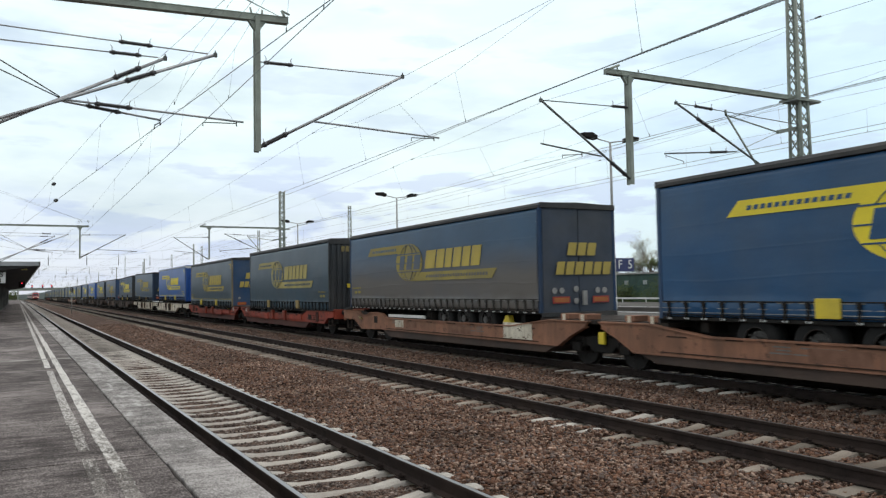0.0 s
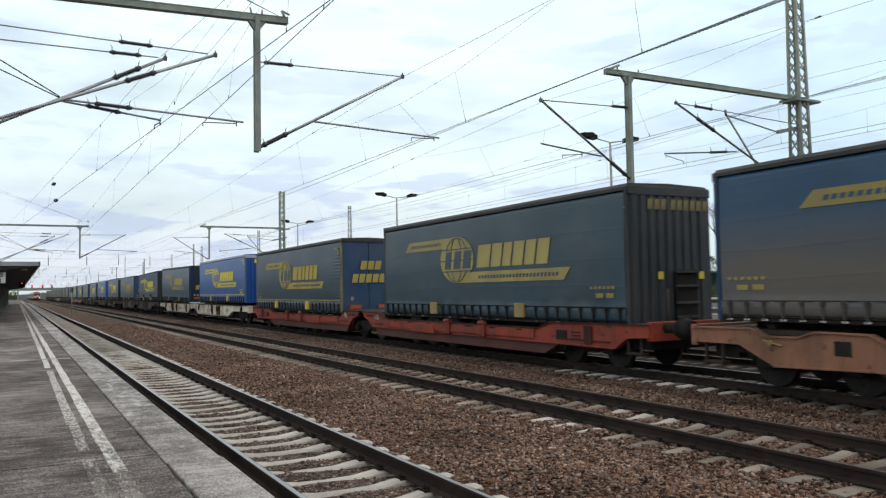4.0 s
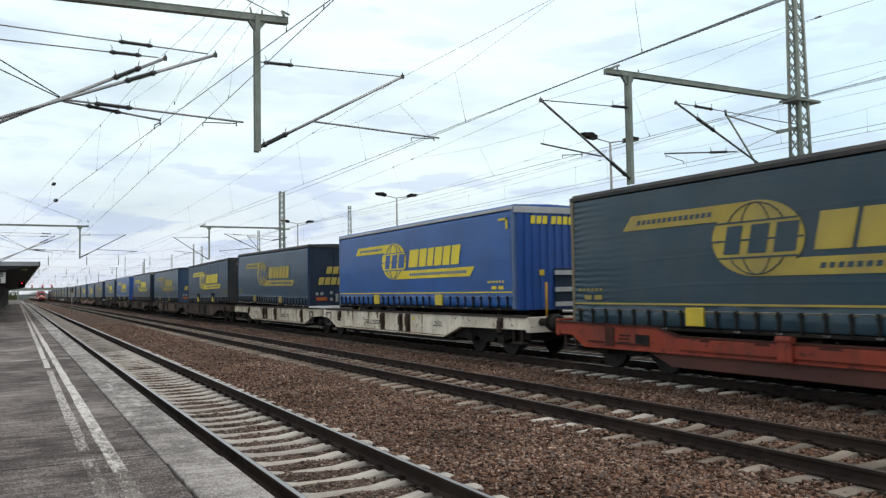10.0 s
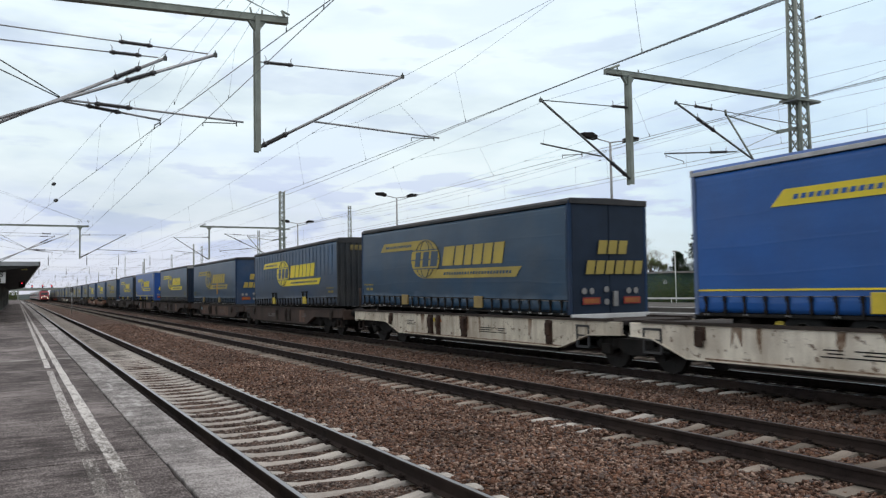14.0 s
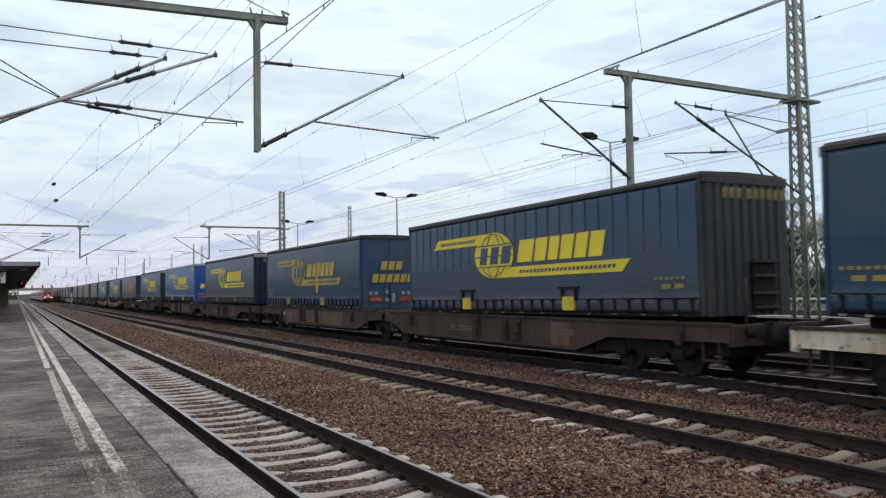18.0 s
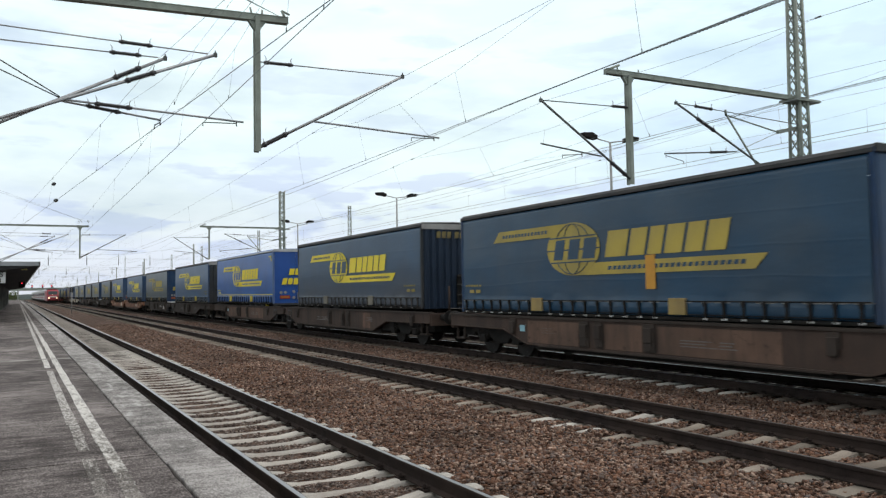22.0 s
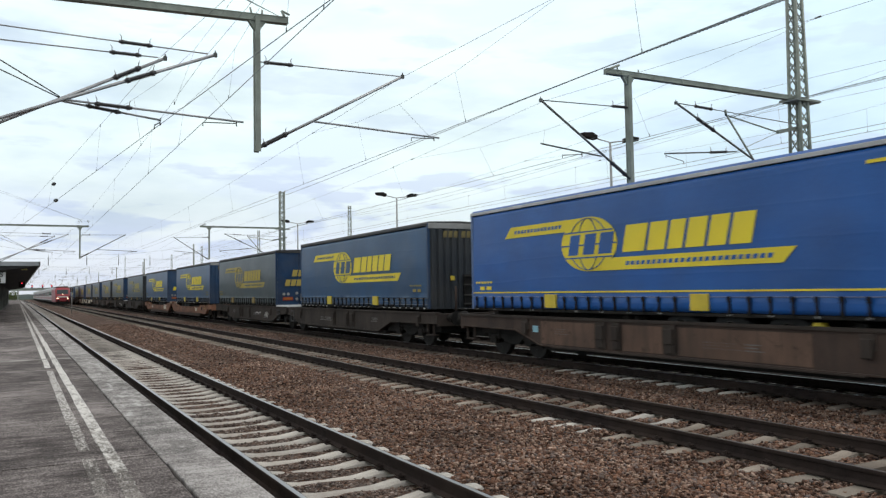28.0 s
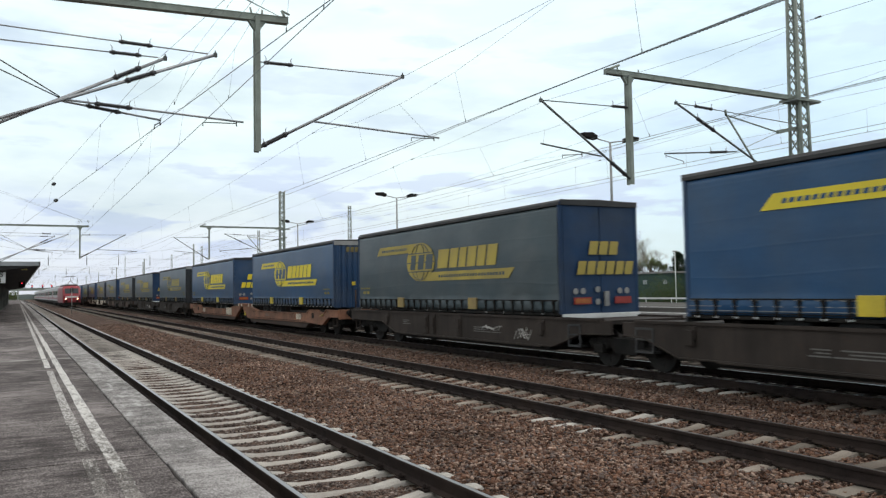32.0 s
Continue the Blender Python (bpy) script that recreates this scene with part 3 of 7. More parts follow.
def bed_height(x, y):
    """The ballast's height across the tracks: dipped between the sleepers' ends, slightly mounded between the tracks."""
    z = -0.235
    for c in (X1, X2, X3, X4):
        d = abs(x - c)
        if d < 1.5:
            z = max(z, -0.268 + 0.026 * min(1.0, max(0.0, (y - 11) / 7)) if c == X1 else (-0.234 if c == X2 else -0.243))
    mids = ((X1 + X2) / 2, (X2 + X3) / 2, (X3 + X4) / 2)
    for m in mids:
        z += 0.055 * math.exp(-((x - m) / 0.8) ** 2)
    if abs(x - X2 + 1.15) < 0.35 and y < 13:
        z += 0.042 * min(1.0, (13 - y) / 3) * (1 - abs(x - X2 + 1.15) / 0.35)
    if x < X1 - 1.3:
        z -= 0.12
    return z + 0.03 * noise.noise((x * 0.9, y * 0.9, 0)) + 0.02 * noise.noise((x * 3, y * 3, 5))


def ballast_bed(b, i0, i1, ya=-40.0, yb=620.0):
    xs = [1.62 + 0.22 * i for i in range(i0, i1)]
    ys, y = [], ya
    while y < yb:
        ys.append(y)
        y += 0.3 if 3 < y < 26 else (1.2 if -5 < y < 70 else 12.0)
    ys.append(yb)
    g = [[b.verts.new((x, y, bed_height(x, y))) for x in xs] for y in ys]
    for j in range(len(ys) - 1):
        for i in range(len(xs) - 1):
            f = b.faces.new((g[j][i], g[j][i + 1], g[j + 1][i + 1], g[j + 1][i]))
            f.smooth = True


solid("ballast_bed_dusty", lambda b: ballast_bed(b, 0, 12, 27.0), M_DUSTY, "dusty grey stone bed of the platform track", "ballast", kind="structure")
solid("ballast_bed_platform", lambda b: ballast_bed(b, 0, 12, -40.0, 27.0), M_BALLAST, "brown crushed stone bed of the platform track", "ballast", kind="structure")
solid("ballast_bed", lambda b: ballast_bed(b, 11, 48), M_BALLAST, "bed of brown crushed stone under the railway tracks", "ballast", kind="structure")
# This strip carries the shade beneath the train in its colour.
solid("ballast_bed_freight", lambda b: ballast_bed(b, 47, 96), M_BALLAST_SHADED, "stone bed under the freight tracks, darkened for the train's shade", "ballast", kind="structure")


Y_ONE = (-11.61, -11.49, -11.50)


def loose_stones(name, xa, xb, ya, yb, count, size, seed, m=None, low=0.0, cheap=False):
    """Loose stones lying on the bed: one mesh of small uneven lumps."""
    rng = np.random.default_rng(seed)
    base = np.array([(-1, -1, -1), (1, -1, -1), (1, 1, -1), (-1, 1, -1), (-1, -1, 1), (1, -1, 1), (1, 1, 1), (-1, 1, 1)], float) * 0.72
    tri = np.array([(0, 2, 1), (0, 3, 2), (4, 5, 6), (4, 6, 7), (0, 1, 5), (0, 5, 4), (1, 2, 6), (1, 6, 5), (2, 3, 7), (2, 7, 6), (3, 0, 4), (3, 4, 7)])
    if cheap:
        base = np.array([(-1, -1, -0.6), (1, -1, -0.6), (1, 1, -0.6), (-1, 1, -0.6), (-0.55, 0.1, 0.7), (0.55, -0.1, 0.7)], float) * 0.8
        tri = np.array([(0, 1, 5), (0, 5, 4), (2, 3, 4), (2, 4, 5), (1, 2, 5), (3, 0, 4)])
    nv = len(base)
    px, py = rng.uniform(xa, xb, count), rng.uniform(ya, yb, count)
    keep = np.ones(count, bool)
    for c, one, bare in ((X1, Y_ONE[0], 1.0), (X2, Y_ONE[1], 0.96), (X3, Y_ONE[2], 0.95)):
        on = (np.abs(px - c) < 1.33) & (np.abs((py - one + 0.3) % 0.6 - 0.3) < 0.115)
        rail = (np.abs(np.abs(px - c) - 0.7525) < 0.1)
        keep &= ~((on & (rng.uniform(0, 1, count) < bare)) | rail)
    px, py = px[keep], py[keep]
    count = len(px)
    pz = np.array([bed_height(x, y) for x, y in zip(px, py)]) + rng.uniform(-0.014, 0.024, count) - low
    s = size * rng.uniform(0.55, 1.35, (count, 1, 1)) * rng.uniform(0.5, 1.35, (count, 1, 3)) * np.array((1.12, 1.0, 0.72))
    v = base[None] * s * rng.uniform(0.35, 1.4, (count, nv, 3))
    a, t = rng.uniform(0, 6.28, count), rng.uniform(-0.75, 0.75, count)
    ca, sa, ct, st = np.cos(a), np.sin(a), np.cos(t), np.sin(t)
    z0, z1, z2 = v[..., 0], v[..., 1], v[..., 2]
    y1, y2 = z1 * ct[:, None] - z2 * st[:, None], z1 * st[:, None] + z2 * ct[:, None]
    vx, vy = z0 * ca[:, None] - y1 * sa[:, None], z0 * sa[:, None] + y1 * ca[:, None]
    co = np.stack([vx + px[:, None], vy + py[:, None], y2 + pz[:, None]], -1).reshape(-1, 3)
    fa = (tri[None] + (np.arange(count) * nv)[:, None, None]).reshape(-1, 3)
    me = bpy.data.meshes.new(name)
    me.vertices.add(len(co))
    me.vertices.foreach_set("co", co.ravel())
    me.loops.add(fa.size)
    me.loops.foreach_set("vertex_index", fa.ravel().astype(np.int32))
    me.polygons.add(len(fa))
    me.polygons.foreach_set("loop_start", np.arange(0, fa.size, 3, dtype=np.int32))
    me.update(calc_edges=True)
    me.validate()
    me.materials.append(m or M_STONE)
    return tagged(new(name, me), "loose crushed brown and grey stones between the rails", "track stones", kind="stuff")


RAIL = [(-0.075, -0.172), (0.075, -0.172), (0.075, -0.160), (0.012, -0.135), (0.009, -0.052), (0.035, -0.040), (0.036, -0.010),
        (0.030, -0.001), (-0.030, -0.001), (-0.036, -0.010), (-0.035, -0.040), (-0.009, -0.052), (-0.012, -0.135), (-0.075, -0.160)]
HEAD = [(-0.0300, -0.003), (0.0300, -0.003), (0.024, 0.0), (-0.024, 0.0)]


def sleeper_mesh(b):
    """Pre-stressed concrete sleeper: high seats under the rails, a dipped middle, chamfered edges."""
    secs = [(-1.3, -0.205), (-1.27, -0.190), (-0.95, -0.174), (-0.58, -0.174), (-0.32, -0.212), (0, -0.218), (0.32, -0.212), (0.58, -0.174), (0.95, -0.174), (1.27, -0.190), (1.3, -0.205)]
    rings = []
    for x, z in secs:
        prof = [(-0.14, -0.40), (-0.094, z - 0.028), (-0.058, z - 0.003), (0, z), (0.058, z - 0.003), (0.094, z - 0.028), (0.14, -0.40)]
        rings.append([b.verts.new((x, y, zz)) for y, zz in prof])
    for r, q in zip(rings, rings[1:]):
        for i in range(6):
            b.faces.new((r[i], r[i + 1], q[i + 1], q[i]))
    b.faces.new(rings[0])
    b.faces.new(rings[-1][::-1])


def clip_mesh(b):
    """Rail fastening: a bent spring clip, its bolt and the angled guide plate, on both sides of both rails."""
    for c in (-0.7525, 0.7525):
        for s in (-1, 1):
            quad_box(b, c + s * 0.10 - 0.035, c + s * 0.10 + 0.035, -0.07, 0.07, -0.18, -0.155)
            rod(b, (c + s * 0.105, 0, -0.17), (c + s * 0.105, 0, -0.105), 0.018, 6)
            rod(b, (c + s * 0.105, -0.05, -0.14), (c + s * 0.07, 0.05, -0.135), 0.011, 5)
            rod(b, (c + s * 0.105, 0.05, -0.14), (c + s * 0.07, -0.05, -0.135), 0.011, 5)


def track(x, label, first, singles, ya, yb, m_sleeper, m_head, y_one, pale=None):
    t = thing("railway_track", pose(x, 0, 0), label, "railway track", "railway tracks", kind="structure")
    for s in (-0.7525, 0.7525):
        r = part("rail", lambda b: prism(b, [(p + s, q) for p, q in RAIL], "y", -40, 620), M_RAIL, t, "dark rusty steel rail")
        part("rail_head", lambda b: prism(b, [(p + s, q) for p, q in HEAD], "y", -40, 620), m_head, r, "running surface of the rail")
    n = 0
    y = y_one
    far = []
    while y < yb:
        if y >= first and n < singles:
            m = pale[2] if pale and pale[0] < y < pale[1] else m_sleeper
            part("sleeper", sleeper_mesh, m, t, at=pose(random.gauss(0, 0.01), y, random.gauss(0, 0.004), 0, random.gauss(0, 0.25), random.gauss(0, 0.5)), key=("sleeper", m.name))
            part("rail_fastening", clip_mesh, M_RAIL, t, at=pose(0, y, 0), key="clips")
            n += 1
        else:
            far.append(y)
        y += 0.6

    def rest(b):
        for yy in far:
            quad_box(b, -1.3, 1.3, yy - 0.12, yy + 0.12, -0.4, -0.19)
    tagged(part("far_sleepers", rest, m_sleeper, t, "row of concrete sleepers"), kind="stuff")
    return t


track(X1, "track with clean concrete sleepers beside the platform", 3.0, 150, -12, 300, M_SLEEPER_FAR, M_RAILHEAD, Y_ONE[0], (2.0, 33.0, M_SLEEPER))
track(X2, "track on dusty half-buried concrete sleepers", 6.0, 90, -12, 300, M_SLEEPER_OLD, M_RAILHEAD2, Y_ONE[1], (9.3, 11.0, M_SLEEPER))
track(X3, "track under the freight train, sleepers half buried", 7.0, 70, -12, 300, M_SLEEPER_SHADED, M_RAILHEAD, Y_ONE[2], (11.2, 16.9, M_SLEEPER))
track(X4, "track beyond the freight train", 300, 0, -12, 200, M_SLEEPER_SHADED, M_RAILHEAD2, -11.7)
track(X7, "track beside the far platform", 300, 0, -12, 200, M_SLEEPER_OLD, M_RAILHEAD2, -11.7)
solid("ballast_bed_far", boxes((30.3, 35.4, -40, 400, -0.6, -0.24)), M_BALLAST, "bed of brown crushed stone under the far track", "ballast", kind="structure")

# ---------------------------------------------------------------- platforms
EDGE = 1.52
plat = thing("platform_near", pose(0, 0, 0), "grey concrete station platform with a pale edge and worn white lines", "platform", kind="structure")
part("body", boxes((-9.0, EDGE - 0.12, -30, 420, -0.75, PLAT - 0.16)), M_CONCRETE, plat, "concrete platform wall")
y = -28.8
while y < 330:
    n_len = 12.0 if y < 120 else 40.0
    b = bmesh.new()
    if y < 60:
        rim_pts = [(-9.0, 0.012), (-6.0, 0.012)] + [(-6 + 0.47 * k, 0.012 + random.uniform(-0.004, 0.007)) for k in range(1, 15)] + [(1.058 + random.uniform(-0.012, 0.006), 0.02 + (n_len - 0.04) * k / 40) for k in range(41)]
        rim_pts += [(0.6 - 0.47 * k, n_len - 0.012 + random.uniform(-0.007, 0.004)) for k in range(14)] + [(-9.0, n_len - 0.012)]
        prism(b, rim_pts, "z", PLAT - 0.16, PLAT)
    else:
        quad_box(b, -9.0, 1.062, 0.012, n_len - 0.012, PLAT - 0.16, PLAT, bev=0.008)
    part("paving_slab", b, M_PLAT, plat, at=pose(0, y, random.gauss(0, 0.002)))
    y += n_len
part("joint_filler", boxes((-9.0, 1.05, 19.10, 19.32, PLAT - 0.03, PLAT + 0.007)), M_CONCRETE_PALE, plat, "pale mortar in the slab joint")
y = -9.2
while y < 330:
    n_len = 4.0 if y < 90 else 24.0
    part("edge_slab", lambda b: quad_box(b, 1.078, EDGE, 0.008, n_len - 0.008, PLAT - 0.18, PLAT + 0.004, bev=0.012), M_PLATEDGE, plat, "pale concrete edge slab",
         at=pose(random.gauss(0, 0.004), y, random.gauss(0, 0.002)), key=("edge", n_len))
    y += n_len


def stripe(b, xa, xb, ya, yb, seed):
    """A painted line in worn pieces with ragged gaps."""
    r = random.Random(seed)
    y = ya
    while y < yb:
        n = r.uniform(0.25, 1.6) * (1 if y < 60 else 6)
        e = r.uniform(0.0, 0.016)
        quad_box(b, xa + e, xb - r.uniform(0, 0.014), y, min(y + n, yb), PLAT - 0.02, PLAT + 0.004)
        y += n + r.choice((0.0, 0.0, 0.03))


for xa, xb, runs in ((0.475, 0.59, ((3.2, 7.3, M_STRIPE), (7.7, 12.6, M_STRIPE), (12.66, 16.2, M_STRIPE), (16.9, 24, M_STRIPE_FRESH), (24.1, 200, M_STRIPE))),
                     (0.65, 0.775, ((3.2, 6.6, M_STRIPE), (6.63, 13.4, M_STRIPE_FRESH), (13.5, 30, M_STRIPE_FRESH), (30.1, 200, M_STRIPE)))):
    for ya, yb, coat in runs:
        part("white_line", lambda b: stripe(b, xa, xb, ya, yb, ya), coat, plat, "worn white painted line")

platb = thing("platform_middle", pose(0, 0, 0), "grey concrete platform behind the freight track", "platform", kind="structure")
part("body", boxes((23.3, 30.1, -30, 300, -0.75, 0.55)), M_FARPLAT, platb)
part("edge_line", boxes((28.8, 29.0, -30, 300, 0.5, 0.558), (23.6, 23.8, -30, 300, 0.5, 0.558)), M_WHITE, platb, "white edge lines")
platc = thing("platform_far", pose(0, 0, 0), "pale concrete platform before the trees", "platform", kind="structure")
part("body", boxes((35.6, 47.0, -30, 300, -0.75, 0.55)), M_FARPLAT, platc)
part("edge_line", boxes((36.4, 36.6, -30, 300, 0.5, 0.558)), M_WHITE, platc, "white edge lines")


def fence(b):
    for k in range(70):
        yy = -20 + 3 * k
        quad_box(b, 47.60, 47.66, yy - 0.025, yy + 0.025, -0.75, 0.9)
    for z, h in ((0.46, 0.07), (0.80, 0.14)):
        quad_box(b, 47.5, 47.58, -20, 190, z, z + h)


solid("guard_rail", fence, M_WHITE, "low white guard rail behind the far platform", "fence", kind="structure")

# ---------------------------------------------------------------- overhead line
def insulator(b, p, q, r=0.055, n=13):
    """A ribbed insulator between two points, with its end caps and two arcing horns."""
    p, q = Vector(p), Vector(q)
    ax = (q - p).normalized()
    u = ax.orthogonal().normalized()
    w = ax.cross(u)
    prof = [(-0.09, r * 0.75), (0.0, r * 0.75)]
    for i in range(n):
        a, c = (i + 0.2) / n * (q - p).length, (i + 0.8) / n * (q - p).length
        prof += [(a, r * 0.7), (a + 0.004, r), (c - 0.004, r * 0.94), (c, r * 0.7)]
    prof += [((q - p).length, r * 0.75), ((q - p).length + 0.09, r * 0.75)]
    rings = [[b.verts.new(p + ax * t + (u * math.cos(k * math.pi / 5) + w * math.sin(k * math.pi / 5)) * rr) for k in range(10)] for t, rr in prof]
    for g, h in zip(rings, rings[1:]):
        for k in range(10):
            b.faces.new((g[k], g[(k + 1) % 10], h[(k + 1) % 10], h[k]))
    b.faces.new(rings[0])
    b.faces.new(rings[-1])
    d = (q - p).normalized()
    for c, s in ((p, -1), (q, 1)):
        e = c + d * s * 0.05
        mid = e + Vector((0, 0, 0.10)) - d * s * 0.01
        rod(b, e, mid, 0.008, 4, r2=0.010)
        rod(b, mid, mid + Vector((0, 0, 0.06)) + d * s * 0.03, 0.010, 4, r2=0.004)
        rod(b, c - d * 0.03 + d * s * 0.02, c + d * 0.03 + d * s * 0.02, r * 1.12, 10)


def lerp(p, q, f):
    return tuple(a + (c - a) * f for a, c in zip(p, q))


def cantilever(parent, foot_low, foot_top, tip, reg_from, reg_to, drop, m_tube, tie_ins=(0.06, 0.2), dia_ins=(0.04, 0.16)):
    """One bracket: diagonal tube, top tie, steady tube with its drop arm, two insulators."""
    c = part("diagonal_tube", rods((foot_low, tip, 0.032)), m_tube, parent)
    part("insulator", lambda b: insulator(b, lerp(foot_low, tip, dia_ins[0]), lerp(foot_low, tip, dia_ins[1]), 0.053), M_INSUL, c, "dark ribbed insulator")
    c = part("top_tie", rods((foot_top, lerp(tip, foot_top, 0.02), 0.014)), m_tube, parent)
    q = lerp(tip, foot_top, 0.02)
    part("insulator", lambda b: insulator(b, lerp(foot_top, q, tie_ins[0]), lerp(foot_top, q, tie_ins[1]), 0.041), M_INSUL, c, "dark ribbed insulator")
    part("end_fitting", lambda b: (quad_box(b, tip[0] - 0.035, tip[0] + 0.035, tip[1] - 0.035, tip[1] + 0.035, tip[2] - 0.045, tip[2] + 0.04), rod(b, (tip[0], tip[1], tip[2]), (tip[0], tip[1], tip[2] + 0.09), 0.014, 6)), M_DARKTUBE, c, "dark clamp holding the bearer wire")
    c = part("steady_tube", rods((reg_from, reg_to, 0.022)), m_tube, parent)
    d0, d1 = drop
    part("drop_arm", rods((d0, (d0[0], d0[1], d0[2] - 0.09), 0.012), ((d0[0], d0[1], d0[2] - 0.03), (d1[0], d1[1], d1[2] + 0.02), 0.011), ((d1[0], d1[1], d1[2] + 0.02), (d1[0], d1[1], d1[2] - 0.06), 0.01)), M_DARKTUBE, c)


def lattice(parent, x, y, z0, z1, w0, w1, step, m, name="lattice"):
    """Four corner angles and crossed flats of a tapering lattice mast, lower part as a solid-looking batten side."""
    wid = lambda z: (w0 + (w1 - w0) * (z - z0) / (z1 - z0)) / 2

    for sx in (-1, 1):
        for sy in (-1, 1):
            part("corner_post", lambda b: rod(b, (x + sx * wid(z0), y + sy * wid(z0), z0), (x + sx * wid(z1), y + sy * wid(z1), z1), 0.055 if y != 0 else 0.03, 4), m, parent)

    wr = 0.019 if y < 60 and y != 0 else (0.03 if y else 0.011)

    def webs(b):
        z = z0
        while z < z1 - 0.05:
            q = min(z + step * (wid(z) / wid(z0)) ** 0.6, z1)
            a, c = wid(z), wid(q)
            for s in (-1, 1):
                rod(b, (x - a, y + s * a, z), (x + c, y + s * c, q), wr, 4, caps=False)
                rod(b, (x + a, y + s * a, z), (x - c, y + s * c, q), wr, 4, caps=False)
                rod(b, (x + s * a, y - a, z), (x + s * c, y + c, q), wr, 4, caps=False)
                rod(b, (x + s * a, y + a, z), (x + s * c, y - c, q), wr, 4, caps=False)
            z = q
    tagged(part("cross_bracing", webs, m, parent, "riveted flat bracing"), kind="stuff")


def hanging_post(parent, x, y, z0, z1, m):
    def fill(b):
        for s in (-1, 1):
            quad_box(b, x - 0.055, x + 0.055, y + s * 0.09 - 0.008, y + s * 0.09 + 0.008, z0, z1)
        quad_box(b, x - 0.035, x + 0.035, y - 0.085, y + 0.085, z0 + 0.02, z1)
    part("hanging_post", fill, m, parent)
    part("gusset", lambda b: prism(b, [(x - 0.06, z1 - 0.30), (x + 0.06, z1 - 0.30), (x + 0.24, z1 - 0.05), (x - 0.24, z1 - 0.05)], "y", y - 0.05, y + 0.05), m, parent)


def beam(parent, xa, xb, y, z, m, fall=0.0):
    def fill(b):
        h = 0.065 if y < 100 else 0.045
        quad_box(b, xa, xb, y - 0.075, y + 0.075, z - h, z + h, bev=0.008)
        for s in (-1, 1):
            quad_box(b, xa, xb, y - 0.085, y + 0.085, z + s * h - 0.008, z + s * h + 0.008)
        for v in b.verts:
            v.co.z -= fall * (xb - v.co.x)
    part("cross_beam", fill, m, parent)
    k = xa + 0.5
    while k < xb:
        part("stiffener", lambda b: quad_box(b, k, k + 0.05, y - 0.09, y - 0.07, z - fall * (xb - k) - 0.06, z - fall * (xb - k) + 0.06), m, parent)
        k += 2.3


def portal_left(y, near):
    p = thing("catenary_mast", pose(0, 0, 0), "green-grey steel mast with cross beam and wire brackets", "catenary mast", "catenary masts")
    lattice(p, -4.2, y, PLAT, 11.6, 0.75, 0.36, 0.55, M_GALV)
    beam(p, -4.2, 5.25, y, 7.95 if y < 30 else 7.68, M_GALV, 0.035 if y < 30 else 0.0)
    hanging_post(p, 4.56, y, 4.98, 7.95 if y < 30 else 7.68, M_GALV)
    for dz in (0.0, 0.22):
        part("beam_stay", rods(((5.08, y, 8.03), (-4.2, y, 11.3 + dz), 0.007)), M_WIRE, p, "thin stay wire of the beam")
    for g in (((5.2, y, 8.0), (5.12, y, 8.17), 0.03), ((5.12, y, 8.17), (5.3, y, 8.1), 0.025), ((4.45, y, 8.0), (4.42, y, 8.14), 0.02), ((4.68, y, 8.0), (4.68, y, 8.12), 0.02)):
        part("wire_clamp", rods(g), M_GALV, p)
    cantilever(p, (4.6, y, 5.08), (4.6, y, 6.96), (8.06, y, 7.02), (5.84, y, 5.75), (9.02, y, 5.62), ((8.88, y, 5.62), (8.27, y, 5.55)), M_DARKTUBE if not near else M_TUBE)
    cantilever(p, (-4.0, y - 0.05, 3.71), (-4.0, y - 0.05, 7.12), (3.66, y - 0.05, 6.98), (0.8, y - 0.05, 5.74), (4.25, y - 0.05, 5.59), ((4.1, y - 0.05, 5.58), (3.40, y - 0.05, 5.5)), M_TUBE, (0.779, 0.84), (0.777, 0.833))
    cantilever(p, (-4.0, y + 0.05, 3.26), (-4.0, y + 0.05, 6.8), (2.66, y + 0.05, 6.81), (0.66, y + 0.05, 5.74), (2.58, y + 0.05, 5.51), ((2.56, y + 0.05, 5.49), (2.45, y + 0.05, 5.38)), M_TUBE, (0.871, 0.935), (0.862, 0.917))
    for dy, zt in ((-0.05, 7.62), (0.05, 7.14)):
        part("pull_cord", rods(((0.7, y + dy, 5.79), (-2.4, y + dy, zt), 0.012)), M_DARKTUBE, p)
    part("insulator", lambda b: insulator(b, (1.4, y - 0.05, 5.71), (1.92, y - 0.05, 5.69), 0.045), M_INSUL, p, "dark ribbed insulator")
    part("insulator", lambda b: insulator(b, (1.25, y + 0.05, 5.67), (1.72, y + 0.05, 5.61), 0.042), M_INSUL, p, "dark ribbed insulator")
    return p


